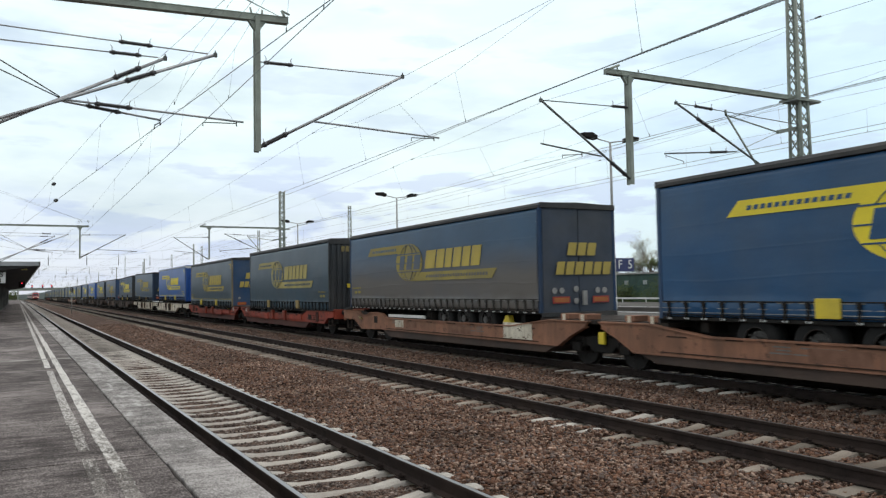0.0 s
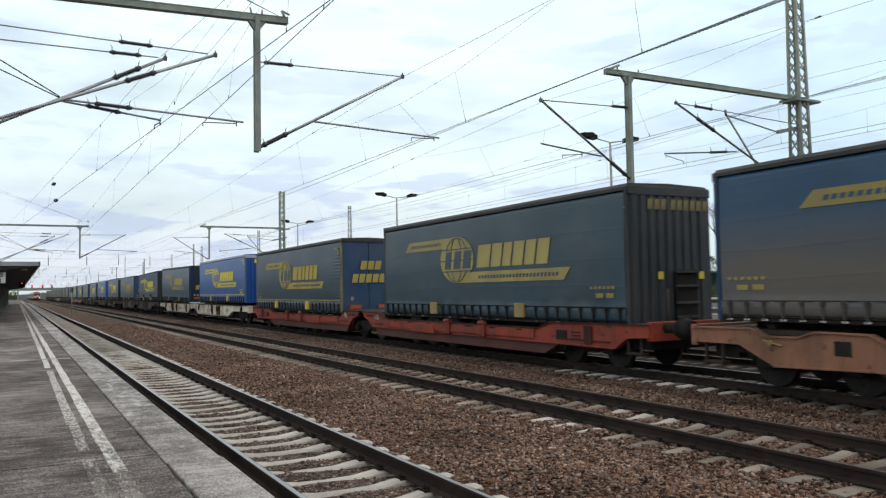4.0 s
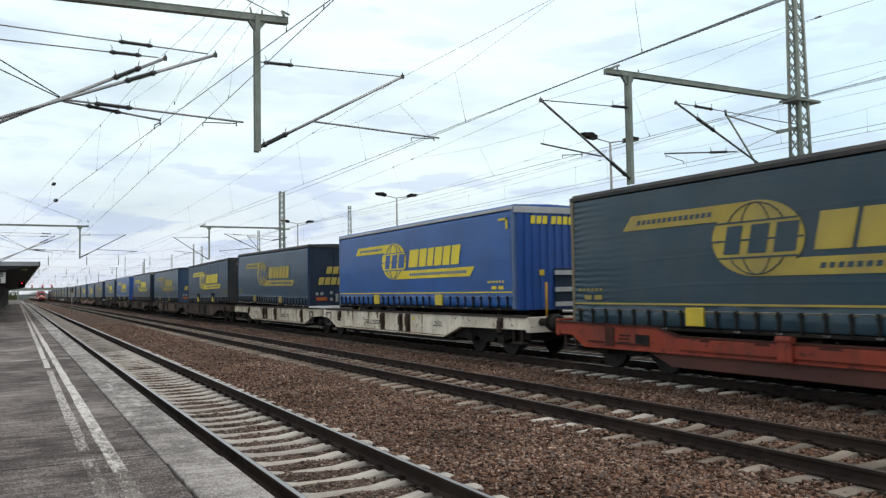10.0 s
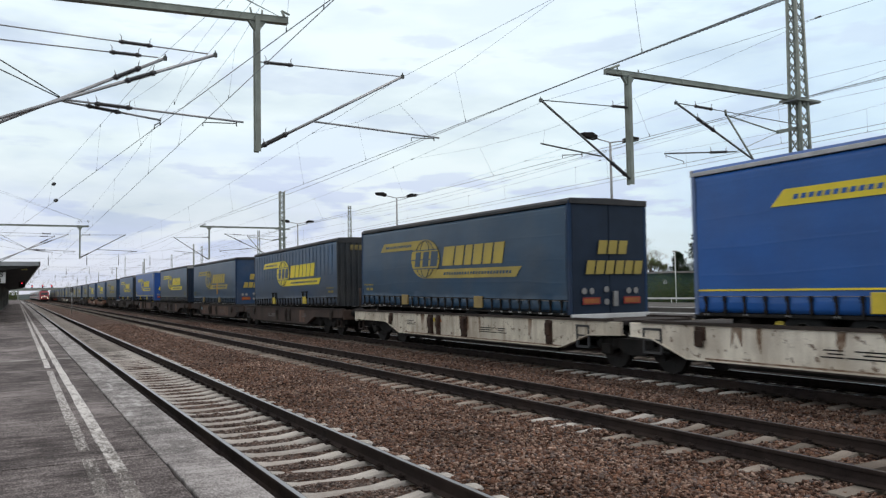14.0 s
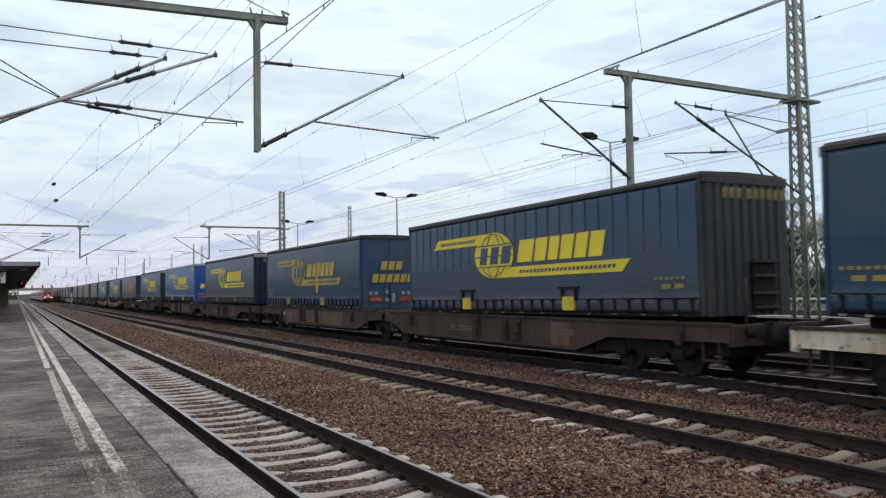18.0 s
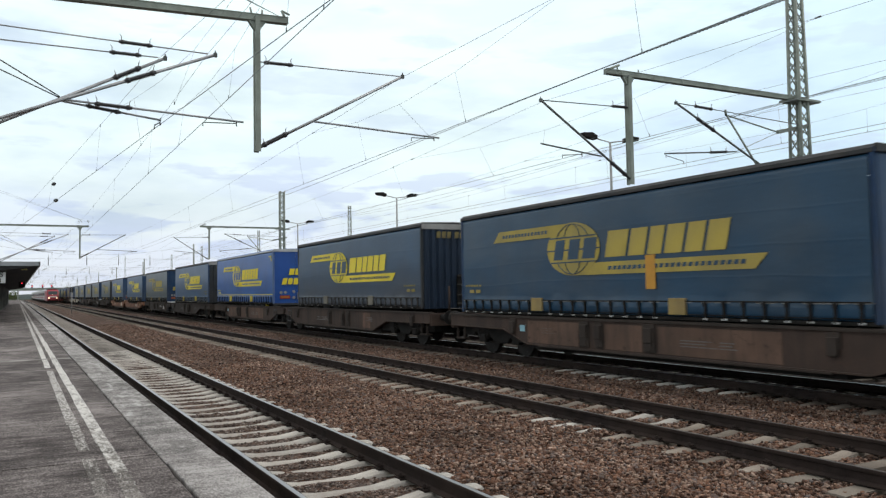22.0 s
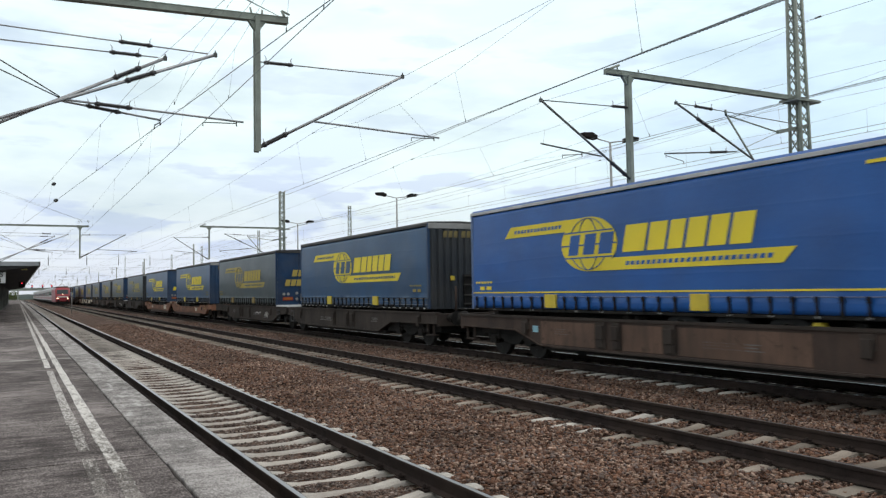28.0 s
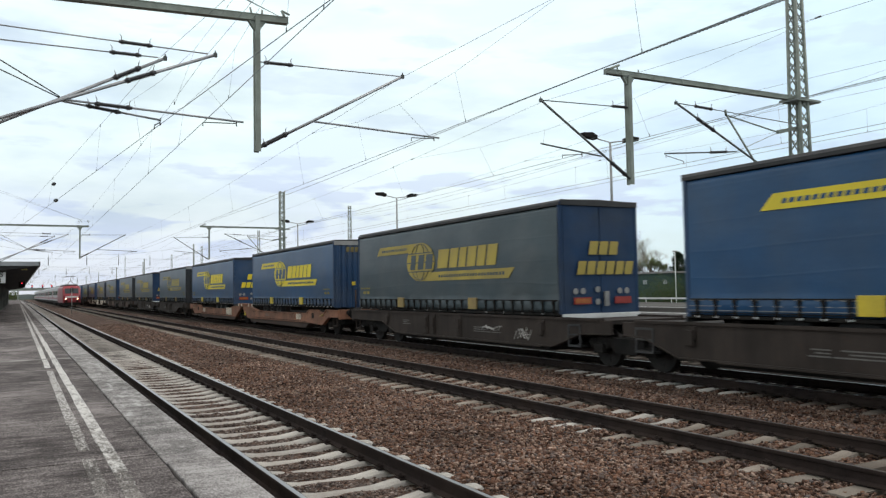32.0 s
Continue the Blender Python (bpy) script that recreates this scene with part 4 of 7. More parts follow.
def portal_right(y):
    p = thing("catenary_mast", pose(0, 0, 0), "tall green-grey lattice mast with cross beam and brackets", "catenary mast", "catenary masts")
    mx = 22.2 if y < 30 else 21.7
    part("foundation", boxes((mx - 0.6, mx + 0.6, y - 0.6, y + 0.6, -0.75, 0.1)), M_CONCRETE, p)
    lattice(p, mx, y, -0.1, 13.0 if y < 30 else 11.3, 0.54 if y < 30 else 0.44, 0.27 if y < 30 else 0.40, 0.52, M_GALV)
    beam(p, 14.25, mx + 0.25, y, 7.87, M_GALV)
    hanging_post(p, 15.05, y, 4.76 if y < 30 else 5.0, 7.87, M_GALV)
    for g in (((14.28, y, 7.9), (14.75, y, 8.1), 0.035), ((14.7, y, 7.9), (14.68, y, 8.05), 0.02), ((15.45, y, 7.9), (15.45, y, 8.05), 0.02)):
        part("wire_clamp", rods(g), M_GALV, p)
    cantilever(p, (15.03, y, 4.92), (15.0, y, 6.93), (12.06, y, 6.85), (14.05, y, 5.49), (12.03, y, 5.7), ((13.37, y, 5.53), (12.72, y, 5.42)), M_DARKTUBE, (0.03, 0.16), (0.07, 0.2))
    bx = mx - 0.1 if y < 30 else mx
    # bracket of the track beyond, held off the mast by two arms and a bent strut
    part("upper_arm", lambda b: prism(b, [(bx - 0.95, 6.66), (bx + 0.45, 6.96), (bx + 0.45, 7.08), (bx - 0.95, 6.78)], "y", y - 0.05, y + 0.05), M_GALV, p)
    part("lower_arm", lambda b: prism(b, [(bx - 0.97, 4.40), (bx + 0.35, 4.56), (bx + 0.35, 4.70), (bx - 0.97, 4.52)], "y", y - 0.05, y + 0.05), M_GALV, p)
    part("strut", rods(((bx - 0.97, y, 4.46), (bx - 3.21, y, 7.08), 0.03), ((bx - 3.21, y, 7.04), (bx - 3.24, y, 7.22), 0.035), ((bx - 3.2, y, 7.06), (bx - 0.95, y, 6.72), 0.024), ((bx - 2.83, y, 5.97), (bx - 0.95, y, 6.70), 0.010)), M_GALV, p)
    cantilever(p, (bx + 0.34, y, 4.64), (bx + 0.39, y, 7.03), (bx - 5.25, y, 7.24), (bx - 2.83, y, 5.97), (bx - 5.76, y, 5.72), ((bx - 5.7, y, 5.7), (bx - 5.02, y, 5.52)), M_DARKTUBE, (0.77, 0.87), (0.74, 0.84))
    part("insulator", lambda b: insulator(b, (bx - 3.86, y, 5.88), (bx - 3.31, y, 5.93), 0.04), M_INSUL, p, "dark ribbed insulator")
    part("beam_plate", boxes((mx - 0.55, mx + 0.72, y - 0.30, y + 0.30, 7.76, 7.83)), M_GALV, p, "plate clamping the beam to the mast")
    return p


def cross_span(y):
    """Wire cross span on two slim masts, with a short steady post over each track."""
    p = thing("cross_span", pose(0, 0, 0), "wire cross span between slim masts over the tracks", "cross span", "cross spans")
    for x in (-4.2, 24.0):
        part("mast", lambda b: rod(b, (x, y, -0.75), (x, y, 9.6), 0.17, 8, r2=0.1), M_GALV, p, "slim grey mast")
    part("head_wire", lambda b: cable(b, [(-4.2 + 28.2 * k / 12, y, 9.4 - 6.2 * (k / 12) * (1 - k / 12)) for k in range(13)], 0.012), M_WIRE, p)
    part("cross_wire", lambda b: (rod(b, (-4.2, y, 7.25), (24.0, y, 7.25), 0.012, 5), rod(b, (-4.2, y, 5.95), (24.0, y, 5.95), 0.012, 5)), M_WIRE, p)
    for x in (3.9, 8.9, 13.2, 17.6):
        c = part("steady_post", lambda b: (rod(b, (x, y, 6.3), (x, y, 7.55), 0.055, 8, r2=0.04), rod(b, (x, y, 7.5), (x, y, 7.85), 0.02, 5)), M_DARKTUBE, p, "short dark post in the span")
        part("steady_arm", lambda b: rod(b, (x, y, 5.95), (x - 0.9, y, 5.6), 0.02, 5), M_DARKTUBE, c)
    return p


LINE_Y = [-48, 16.9, 72, 126, 180, 234, 288, 342, 396]
for i, yy in enumerate(LINE_Y):
    if yy < 100:
        portal_left(yy, i < 2)
        portal_right(yy)
    else:
        cross_span(yy)


def catenary(contact, bearer, label, sag=0.36, stitch=6.2, hang=0.62, arm=None):
    """Contact wire, sagging bearer, droppers, and the stitch wire slung under the bearer at each mast.
    contact and bearer: (x, z) at each mast, the last one repeated; arm: x of the steady tube's end at the masts."""
    t = thing("overhead_wire", pose(0, 0, 0), label, "overhead wire", "overhead wires")
    at = lambda rows, k: rows[min(k, len(rows) - 1)]
    low, high = [], []

    def spot(rows, k, f, dip):
        (xa, za), (xb, zb) = at(rows, k), at(rows, k + 1)
        return (xa + (xb - xa) * f, LINE_Y[k] + (LINE_Y[k + 1] - LINE_Y[k]) * f, za + (zb - za) * f - 4 * dip * f * (1 - f))
    for k in range(len(LINE_Y) - 1):
        high += [spot(bearer, k, j / 16, sag) for j in range(16)]
        low.append(spot(contact, k, 0.0, 0.0))
    low.append(spot(contact, len(LINE_Y) - 2, 1.0, 0.0))
    high.append(spot(bearer, len(LINE_Y) - 2, 1.0, 0.0))
    part("contact_wire", lambda b: cable(b, low, 0.0068), M_WIRE, t)
    part("bearer_wire", lambda b: cable(b, high, 0.0040), M_WIRE, t)
    for k in range(5):
        span = LINE_Y[k + 1] - LINE_Y[k]
        n = max(3, round((span - 2 * stitch) / 8.4))
        for j in range(n):
            f = (stitch + 1.6 + (span - 2 * stitch - 3.2) * j / (n - 1)) / span
            up, down = spot(bearer, k, f, sag), spot(contact, k, f, 0.0)
            part("dropper", lambda b: (rod(b, up, down, 0.0026, 4), rod(b, (up[0], up[1], up[2] + 0.03), (up[0], up[1], up[2] - 0.05), 0.009, 5), rod(b, (down[0], down[1], down[2] + 0.06), down, 0.009, 5)), M_WIRE, t)
    for k in range(1, 5):
        before, after = LINE_Y[k] - LINE_Y[k - 1], LINE_Y[k + 1] - LINE_Y[k]
        near, far = spot(bearer, k - 1, 1 - stitch / before, sag), spot(bearer, k, stitch / after, sag)
        xm, zm = at(bearer, k)
        deep = zm - hang
        pts = [near, (near[0] * 0.55 + xm * 0.45, LINE_Y[k] - stitch * 0.42, deep + 0.11), (xm, LINE_Y[k], deep), (far[0] * 0.55 + xm * 0.45, LINE_Y[k] + stitch * 0.42, deep + 0.11), far]
        part("stitch_wire", lambda b: cable(b, pts, 0.0028), M_WIRE, t, "thin stitch wire under the bearer")
        for p, f in ((pts[1], -1), (pts[3], 1)):
            c = at(contact, k)
            part("dropper", lambda b: (rod(b, p, (c[0], p[1], c[1]), 0.0026, 4), rod(b, (c[0], p[1], c[1] + 0.06), (c[0], p[1], c[1]), 0.009, 5)), M_WIRE, t)
        for p in (near, far):
            part("wire_clip", lambda b: rod(b, (p[0], p[1] - 0.06, p[2]), (p[0], p[1] + 0.06, p[2]), 0.016, 6), M_DARKTUBE, t)
        if arm:
            part("tube_hanger", lambda b: rod(b, (xm, LINE_Y[k], deep), (arm[0], LINE_Y[k], arm[1]), 0.003, 4), M_WIRE, t)
    return t


catenary([(8.22, 5.43), (8.22, 5.43), (8.35, 5.62)], [(8.4, 6.95), (7.97, 6.96), (8.4, 6.95)], "overhead contact wire and sagging bearer with droppers", 0.3, 6.4, 0.62, (8.75, 5.64))
catenary([(3.36, 5.5), (3.36, 5.47), (3.46, 5.6)], [(3.4, 6.9), (3.48, 6.95), (3.42, 6.85)], "overhead contact wire and sagging bearer with droppers", 0.34, 6.0, 0.66, (4.05, 5.62))
catenary([(8.7, 5.8), (2.47, 5.34), (-2.1, 5.6), (-5.5, 5.7)], [(9.0, 6.5), (2.54, 6.79), (-1.8, 6.55), (-5.5, 6.6)], "second overhead wire of a changeover section", 0.24, 5.2, 0.5)
catenary([(12.75, 5.4), (12.66, 5.33)], [(13.2, 6.85), (12.17, 6.84), (12.4, 6.8)], "overhead contact wire and sagging bearer with droppers", 0.62, 8.0, 0.78, (12.1, 5.66))
catenary([(17.0, 5.5), (17.08, 5.48)], [(17.2, 7.05), (17.0, 7.1), (17.0, 7.0)], "overhead contact wire and sagging bearer with droppers", 0.66, 8.0, 0.8)
catenary([(20.6, 6.06)], [(20.6, 7.3)], "overhead wire beyond the freight track", 0.6, 8.0, 0.7)


def feeder(x, z, r, sag, label, first=0):
    pts = []
    for ya, yb in zip(LINE_Y[first:], LINE_Y[first + 1:]):
        pts += [(x, ya + (yb - ya) * j / 10, z - sag * math.sin(math.pi * j / 10) ** 2) for j in range(10)]
    pts.append((x, LINE_Y[-1], z))
    return solid("feeder_cable", lambda b: cable(b, pts, r), M_WIRE, label, "overhead wire", "feeder cables")


def wrapped_cable(b):
    """Armoured length of the feeder: a core with a coil wound round it."""
    pts = [(14.3, 16.7 - 0.7 * j, 8.0 - 0.006 * j) for j in range(20)]
    cable(b, pts, 0.015)
    coil = []
    for k in range(560):
        y = 16.7 - 13.3 * k / 559
        coil.append((14.3 + 0.02 * math.cos(k * 1.2566), y, 8.0 - 0.006 * (16.7 - y) / 0.7 + 0.02 * math.sin(k * 1.2566)))
    cable(b, coil, 0.007, 3)


feeder(14.3, 8.0, 0.010, 0.2, "feeder cable along the beam ends")
solid("armoured_cable", wrapped_cable, M_WIRE, "thicker wrapped stretch of the feeder cable", "overhead wire")
feeder(22.6, 7.95, 0.008, 0.3, "feeder cable along the lattice masts")
feeder(22.85, 8.05, 0.006, 0.55, "thin earth cable along the lattice masts")
for q in ((1.27, 35.42, 6.45), (1.25, 32.75, 5.5)):
    solid("wire_insulator", lambda b: (rod(b, (q[0] + 0.03, q[1] - 0.16, q[2]), (q[0], q[1], q[2]), 0.05, 10, r2=0.075), rod(b, (q[0], q[1], q[2]), (q[0] - 0.03, q[1] + 0.16, q[2]), 0.075, 10, r2=0.05)), M_INSUL, "dark egg-shaped insulator in the wire", "insulator", "wire insulators")

# ---------------------------------------------------------------- the freight train
# a trailer's own space: x = 0 on the track's middle, y = 0 at its far end and y = -LEN at its near end
LEN, HALF, TOP, LOW = 13.62, 1.27, 4.20, 1.27
SIDE = -HALF - 0.012


def curtain_side(b, s, ripple):
    """Side curtain hung from the roof rail: slightly bellied, with shallow waves near the ends where ripple > 0."""
    ny, nz = (112, 30 if not ripple else 96) if s < 0 else (16, 12)
    g = []
    for j in range(nz + 1):
        z = LOW + 0.02 + (TOP - 0.17 - LOW - 0.02) * j / nz
        row = []
        for i in range(ny + 1):
            y = -LEN + 0.12 + (LEN - 0.24) * i / ny
            e = min(i, ny - i) / ny
            off = 0.018 * math.sin(math.pi * j / nz) + ripple * math.exp(-e * (34 if i < ny / 2 else 20)) * (0.55 + 0.9 * noise.noise((y * 0.9, z * 0.8, 2.0))) * math.sin((z + 0.05 * noise.noise((y * 2.0, z, 7.0))) * 2 * math.pi / 0.13) + 0.006 * noise.noise((y * 0.7, z * 1.3, ripple * 9))
            hem = (z - LOW - 0.02) / 0.38
            if hem < 1:
                off += 0.034 * math.sin(math.pi * hem) * abs(math.sin(math.pi * (y + 0.32) / 0.4807)) ** 0.7 + 0.02 * noise.noise((y * 1.7, z * 3.0, 4.0))
            row.append(b.verts.new((s * (HALF + off), y, z)))
        g.append(row)
    for j in range(nz):
        for i in range(ny):
            f = b.faces.new((g[j][i], g[j][i + 1], g[j + 1][i + 1], g[j + 1][i]))
            f.smooth = True
    inner = []
    for row in (g[0], g[-1]):
        inner.append([b.verts.new((s * (HALF - 0.03), v.co.y, v.co.z)) for v in row])
    for k, row in enumerate((g[0], g[-1])):
        for i in range(ny):
            b.faces.new((row[i], row[i + 1], inner[k][i + 1], inner[k][i]))


def block_row(b, n, y0, y1, z0, z1, x, slant, gap=0.16):
    """Plain slanted blocks standing for a company name; y runs towards the near end."""
    w = (y1 - y0) / n
    for i in range(n):
        a, c = y0 + w * (i + gap * 0.5), y0 + w * (i + 1 - gap * 0.5)
        prism(b, [(-a, z0), (-c, z0), (-c - slant, z1), (-a - slant, z1)], "x", x, x - 0.006)


def oval(b, cy, cz, ry, rz, x, n=40, th=0.006):
    prism(b, [(cy + ry * math.cos(2 * math.pi * i / n), cz + rz * math.sin(2 * math.pi * i / n)) for i in range(n)], "x", x, x - th)


def emblem_lines(b):
    """Meridians and the three cross lines of the globe emblem, and the dark blocks in its middle."""
    x = SIDE - 0.032
    cy, cz = -5.65, TOP - 1.31
    for f in (0.35, 0.7):
        for s in (-1, 1):
            pts = [(cy + s * 1.04 * f * math.cos(a), cz + 0.63 * math.sin(a)) for a in [math.pi * (k / 12 - 0.5) for k in range(13)]]
            for p, q in zip(pts, pts[1:]):
                if abs((p[1] + q[1]) / 2 - cz) > 0.27:
                    rod(b, (x, *p), (x, *q), 0.012, 4)
    for dz in (0.3, -0.02, -0.33):
        wd = 1.04 * math.sqrt(1 - (dz / 0.66) ** 2)
        quad_box(b, x - 0.004, x + 0.008, cy - wd, cy + wd, cz + dz - 0.016, cz + dz + 0.016)
    for a, c in ((-0.80, -0.42), (-0.22, 0.20), (0.36, 0.84)):
        prism(b, [(cy - a - 0.02, cz - 0.26), (cy - c - 0.02, cz - 0.26), (cy - c - 0.14, cz + 0.24), (cy - a - 0.14, cz + 0.24)], "x", x + 0.008, x - 0.002)


def wheel_parts(parent, y, s, r, w, z):
    t = part("tyre", lambda b: tyre(b, r, w), M_TYRE, parent, at=pose(s * 1.02, y, z), key=("tyre", r, w))
    part("rim", lambda b: rim(b, r, w), M_RIM, t, "dusty grey steel rim", key=("rim", r, w))


def tyre(b, r, w):
    prof = [(-w / 2, r * 0.58), (-w / 2, r * 0.9), (-w * 0.36, r), (w * 0.36, r), (w / 2, r * 0.9), (w / 2, r * 0.58)]
    n = 28
    rings = [[b.verts.new((x, rr * math.cos(2 * math.pi * i / n), rr * math.sin(2 * math.pi * i / n))) for x, rr in prof] for i in range(n)]
    for i in range(n):
        u, v = rings[i], rings[(i + 1) % n]
        for k in range(len(prof) - 1):
            f = b.faces.new((u[k], u[k + 1], v[k + 1], v[k]))
            f.smooth = True


def rim(b, r, w):
    for s in (-1, 1):
        rod(b, (s * w * 0.05, 0, 0), (s * w * 0.22, 0, 0), r * 0.57, 24, r2=r * 0.4)
        for a0 in range(20):
            a1, a2 = a0 * math.pi / 10, (a0 + 1) * math.pi / 10
            rod(b, (s * w * 0.46, r * 0.58 * math.cos(a1), r * 0.58 * math.sin(a1)), (s * w * 0.46, r * 0.58 * math.cos(a2), r * 0.58 * math.sin(a2)), r * 0.035, 4, caps=False)
        rod(b, (s * w * 0.4, 0, 0), (s * w * 0.62, 0, 0), r * 0.22, 12)
        for k in range(8):
            a = k * math.pi / 4
            rod(b, (s * w * 0.44, r * 0.36 * math.cos(a), r * 0.36 * math.sin(a)), (s * w * 0.5, r * 0.36 * math.cos(a), r * 0.36 * math.sin(a)), r * 0.05, 5)


def trailer(style):
    """Curtain-side semi-trailer. rear: whether its doors are at the near end."""
    cm, ym, pm, trim = style["curtain"], style["print"], style["plate"], style["trim"]
    rear, tone = style["rear"], style["tone"]
    k = (cm.name, rear)
    t = thing("semi_trailer", pose(X3, 0, 0), style["label"], "semi-trailer", "trailers on the freight train")
    rip = style.get("ripple", 0.0)
    for s in (-1, 1):
        part("side_curtain", lambda b: curtain_side(b, s, rip), cm, t, style.get("note", ""), key=("curtain", cm.name, s, rip))
    # roof with its two side rails and end rails
    part("roof", lambda b: prism(b, [(-HALF, TOP - 0.06), (HALF, TOP - 0.06), (HALF - 0.06, TOP), (0, TOP + 0.035), (-HALF + 0.06, TOP)], "y", -LEN + 0.02, -0.02), cm if style.get("blue_roof") else M_DARKTRIM, t, "tarpaulin roof", key=("roof", bool(style.get("blue_roof")), cm.name))
    for s in (-1, 1):
        part("roof_rail", boxes((min(s * (HALF + 0.03), s * (HALF - 0.03)), max(s * (HALF + 0.03), s * (HALF - 0.03)), -LEN + 0.01, -0.01, TOP - 0.15, TOP - 0.065), bev=0.012), trim, t, "roof rail above the curtain", key=("rrail", s, trim.name))
    for y0 in (-LEN, -0.1):
        for s in (-1, 1):
            part("corner_post", boxes((min(s * (HALF - 0.07), s * (HALF + 0.02)), max(s * (HALF - 0.07), s * (HALF + 0.02)), y0, y0 + 0.1, LOW - 0.03, TOP - 0.06), bev=0.01), style["post"], t, key=("cpost", y0, s, style["post"].name))
    # lower edge: rail, strap buckles and strip
    part("lower_rail", boxes((-HALF - 0.005, HALF + 0.005, -LEN + 0.03, -0.03, LOW - 0.06, LOW + 0.005), bev=0.01), M_BLACK, t, key="lrail")
    part("side_band", boxes((SIDE - 0.012, SIDE + 0.02, -LEN + 0.12, -0.12, LOW + 0.30, LOW + 0.33)), style["band"], t, "seam of the curtain's lower band", key=("band", style["band"].name))
    part("edge_rope", lambda b: rod(b, (SIDE - 0.03, -LEN + 0.14, LOW + 0.335), (SIDE - 0.03, -0.14, LOW + 0.335), 0.013 if not style.get("piping") else 0.006, 6), M_STRAPDUST if style.get("straps") else (M_GREYTRIM if style.get("piping") else M_BLACK), t, "tension rope over the straps", key=("erope", bool(style.get("piping")), bool(style.get("straps"))))
    if not style.get("piping"):
        part("edge_rope", lambda b: rod(b, (SIDE - 0.026, -LEN + 0.14, LOW + 0.06), (SIDE - 0.026, -0.14, LOW + 0.06), 0.009, 6), M_BLACK, t, "dark lower rope", key="erope_low")
    if style.get("lines"):
        for z in (0.10, 0.19):
            part("tension_wire", boxes((SIDE - 0.022, SIDE + 0.01, -LEN + 0.12, -0.12, LOW + z, LOW + z + 0.014)), M_GREYTRIM, t, "pale wire along the lower band", key=("twire", z))
    if style.get("piping"):
        part("piping", boxes((SIDE - 0.014, SIDE + 0.01, -LEN + 0.12, -0.12, LOW + 0.44, LOW + 0.475)), ym, t, "yellow line along the curtain", key=("piping", ym.name))
    web = M_STRAPDUST if style.get("straps") else M_BLACK
    n = style.get("straps", 28)
    for i in range(n):
        y = -0.32 - (LEN - 0.64) * i / (n - 1)
        if pm and min(abs(-y - 4.08), abs(-y - 9.18)) < 0.28:
            continue
        part("strap", strap, web, t, at=pose(SIDE - 0.02, y, 0, 0, 0, 0), key=("strap", web.name))
        if i % 2 == 0 or style.get("white_hooks"):
            part("hook", boxes((SIDE - 0.035, SIDE, -0.05, 0.05, LOW - 0.035, LOW + 0.0)), M_WHITE if style.get("white_hooks") else M_GREYTRIM, t, at=pose(0, y, 0), key=("hook", bool(style.get("white_hooks"))))
    for u in (4.08, 9.18) if pm else ():
        part("grapple_plate", boxes((SIDE - 0.062, SIDE, -0.24, 0.24, LOW + 0.05, LOW + 0.40), bev=0.012), pm, t, "grab-arm plate", at=pose(0, -u, 0), key=("plate", pm.name))
    if style.get("seams"):
        for u in (4.08, 9.18):
            part("plate_bracket", boxes((SIDE - 0.06, SIDE, -0.30, -0.25, LOW + 0.30, LOW + 0.62), (SIDE - 0.06, SIDE, 0.25, 0.30, LOW + 0.30, LOW + 0.62), (SIDE - 0.06, SIDE, -0.42, 0.42, LOW + 0.60, LOW + 0.65)), M_BLACK, t, "dark bracket over the grab-arm plate", at=pose(0, -u, 0), key="pbracket")
        for i in range(25):
            part("curtain_seam", boxes((SIDE - 0.016, SIDE, -0.012, 0.012, LOW + 1.35, TOP - 0.2)), M_CREASE, t, "paler upright crease of the curtain", at=pose(0, -0.6 - 0.515 * i, 0), key="seam")
    # print on the near side: plain shapes in the company's yellow
    x = SIDE - 0.016
    part("upper_print_band", lambda b: prism(b, [(-1.95, TOP - 0.96), (-2.25, TOP - 0.66), (-5.7, TOP - 0.66), (-4.75, TOP - 0.96)], "x", x, x - 0.006), style.get("print2", ym), t, key=("band_u", style.get("print2", ym).name))
    part("lower_print_band", lambda b: prism(b, [(-5.6, TOP - 1.97), (-11.2, TOP - 1.97), (-11.5, TOP - 1.68), (-6.6, TOP - 1.68)], "x", x, x - 0.006), style.get("print2", ym), t, key=("band_l", style.get("print2", ym).name))
    em = part("emblem_disc", lambda b: oval(b, -5.65, TOP - 1.31, 1.06, 0.66, x - 0.004), style.get("print2", ym), t, key=("disc", style.get("print2", ym).name))
    part("emblem_pattern", emblem_lines, cm, em, key=("lines", cm.name))
    at = 6.83
    for wide in (0.80, 0.62, 0.52, 0.60, 0.56, 0.62):
        part("print_block", lambda b: block_row(b, 1, 0, wide, TOP - 1.57, TOP - 0.96, x, 0.16, 0.09 / wide), ym, t, at=pose(0, -at, 0), key=("block", wide, ym.name))
        at += wide
    part("upper_small_print", lambda b: block_row(b, 14, 2.4, 4.6, TOP - 0.86, TOP - 0.77, x - 0.005, 0.03, 0.35), cm, t, key=("small_u", cm.name))
    part("lower_small_print", lambda b: block_row(b, 24, 6.95, 11.0, TOP - 1.87, TOP - 1.78, x - 0.005, 0.03, 0.35), cm, t, key=("small_l", cm.name))
    u0 = 12.2 if not rear else 0.25
    tagged(part("notice_plate", lambda b: (block_row(b, 6, u0, u0 + 0.95, LOW + 0.73, LOW + 0.79, x, 0.0, 0.4), block_row(b, 2, u0 + 0.2, u0 + 0.95, LOW + 0.54, LOW + 0.64, x, 0.0, 0.3)), M_YELLOW if style.get("blue_roof") else M_YELLOW_DIRTY, t, "small yellow notice plates", key=("notice", rear, bool(style.get("blue_roof")))), kind="stuff")
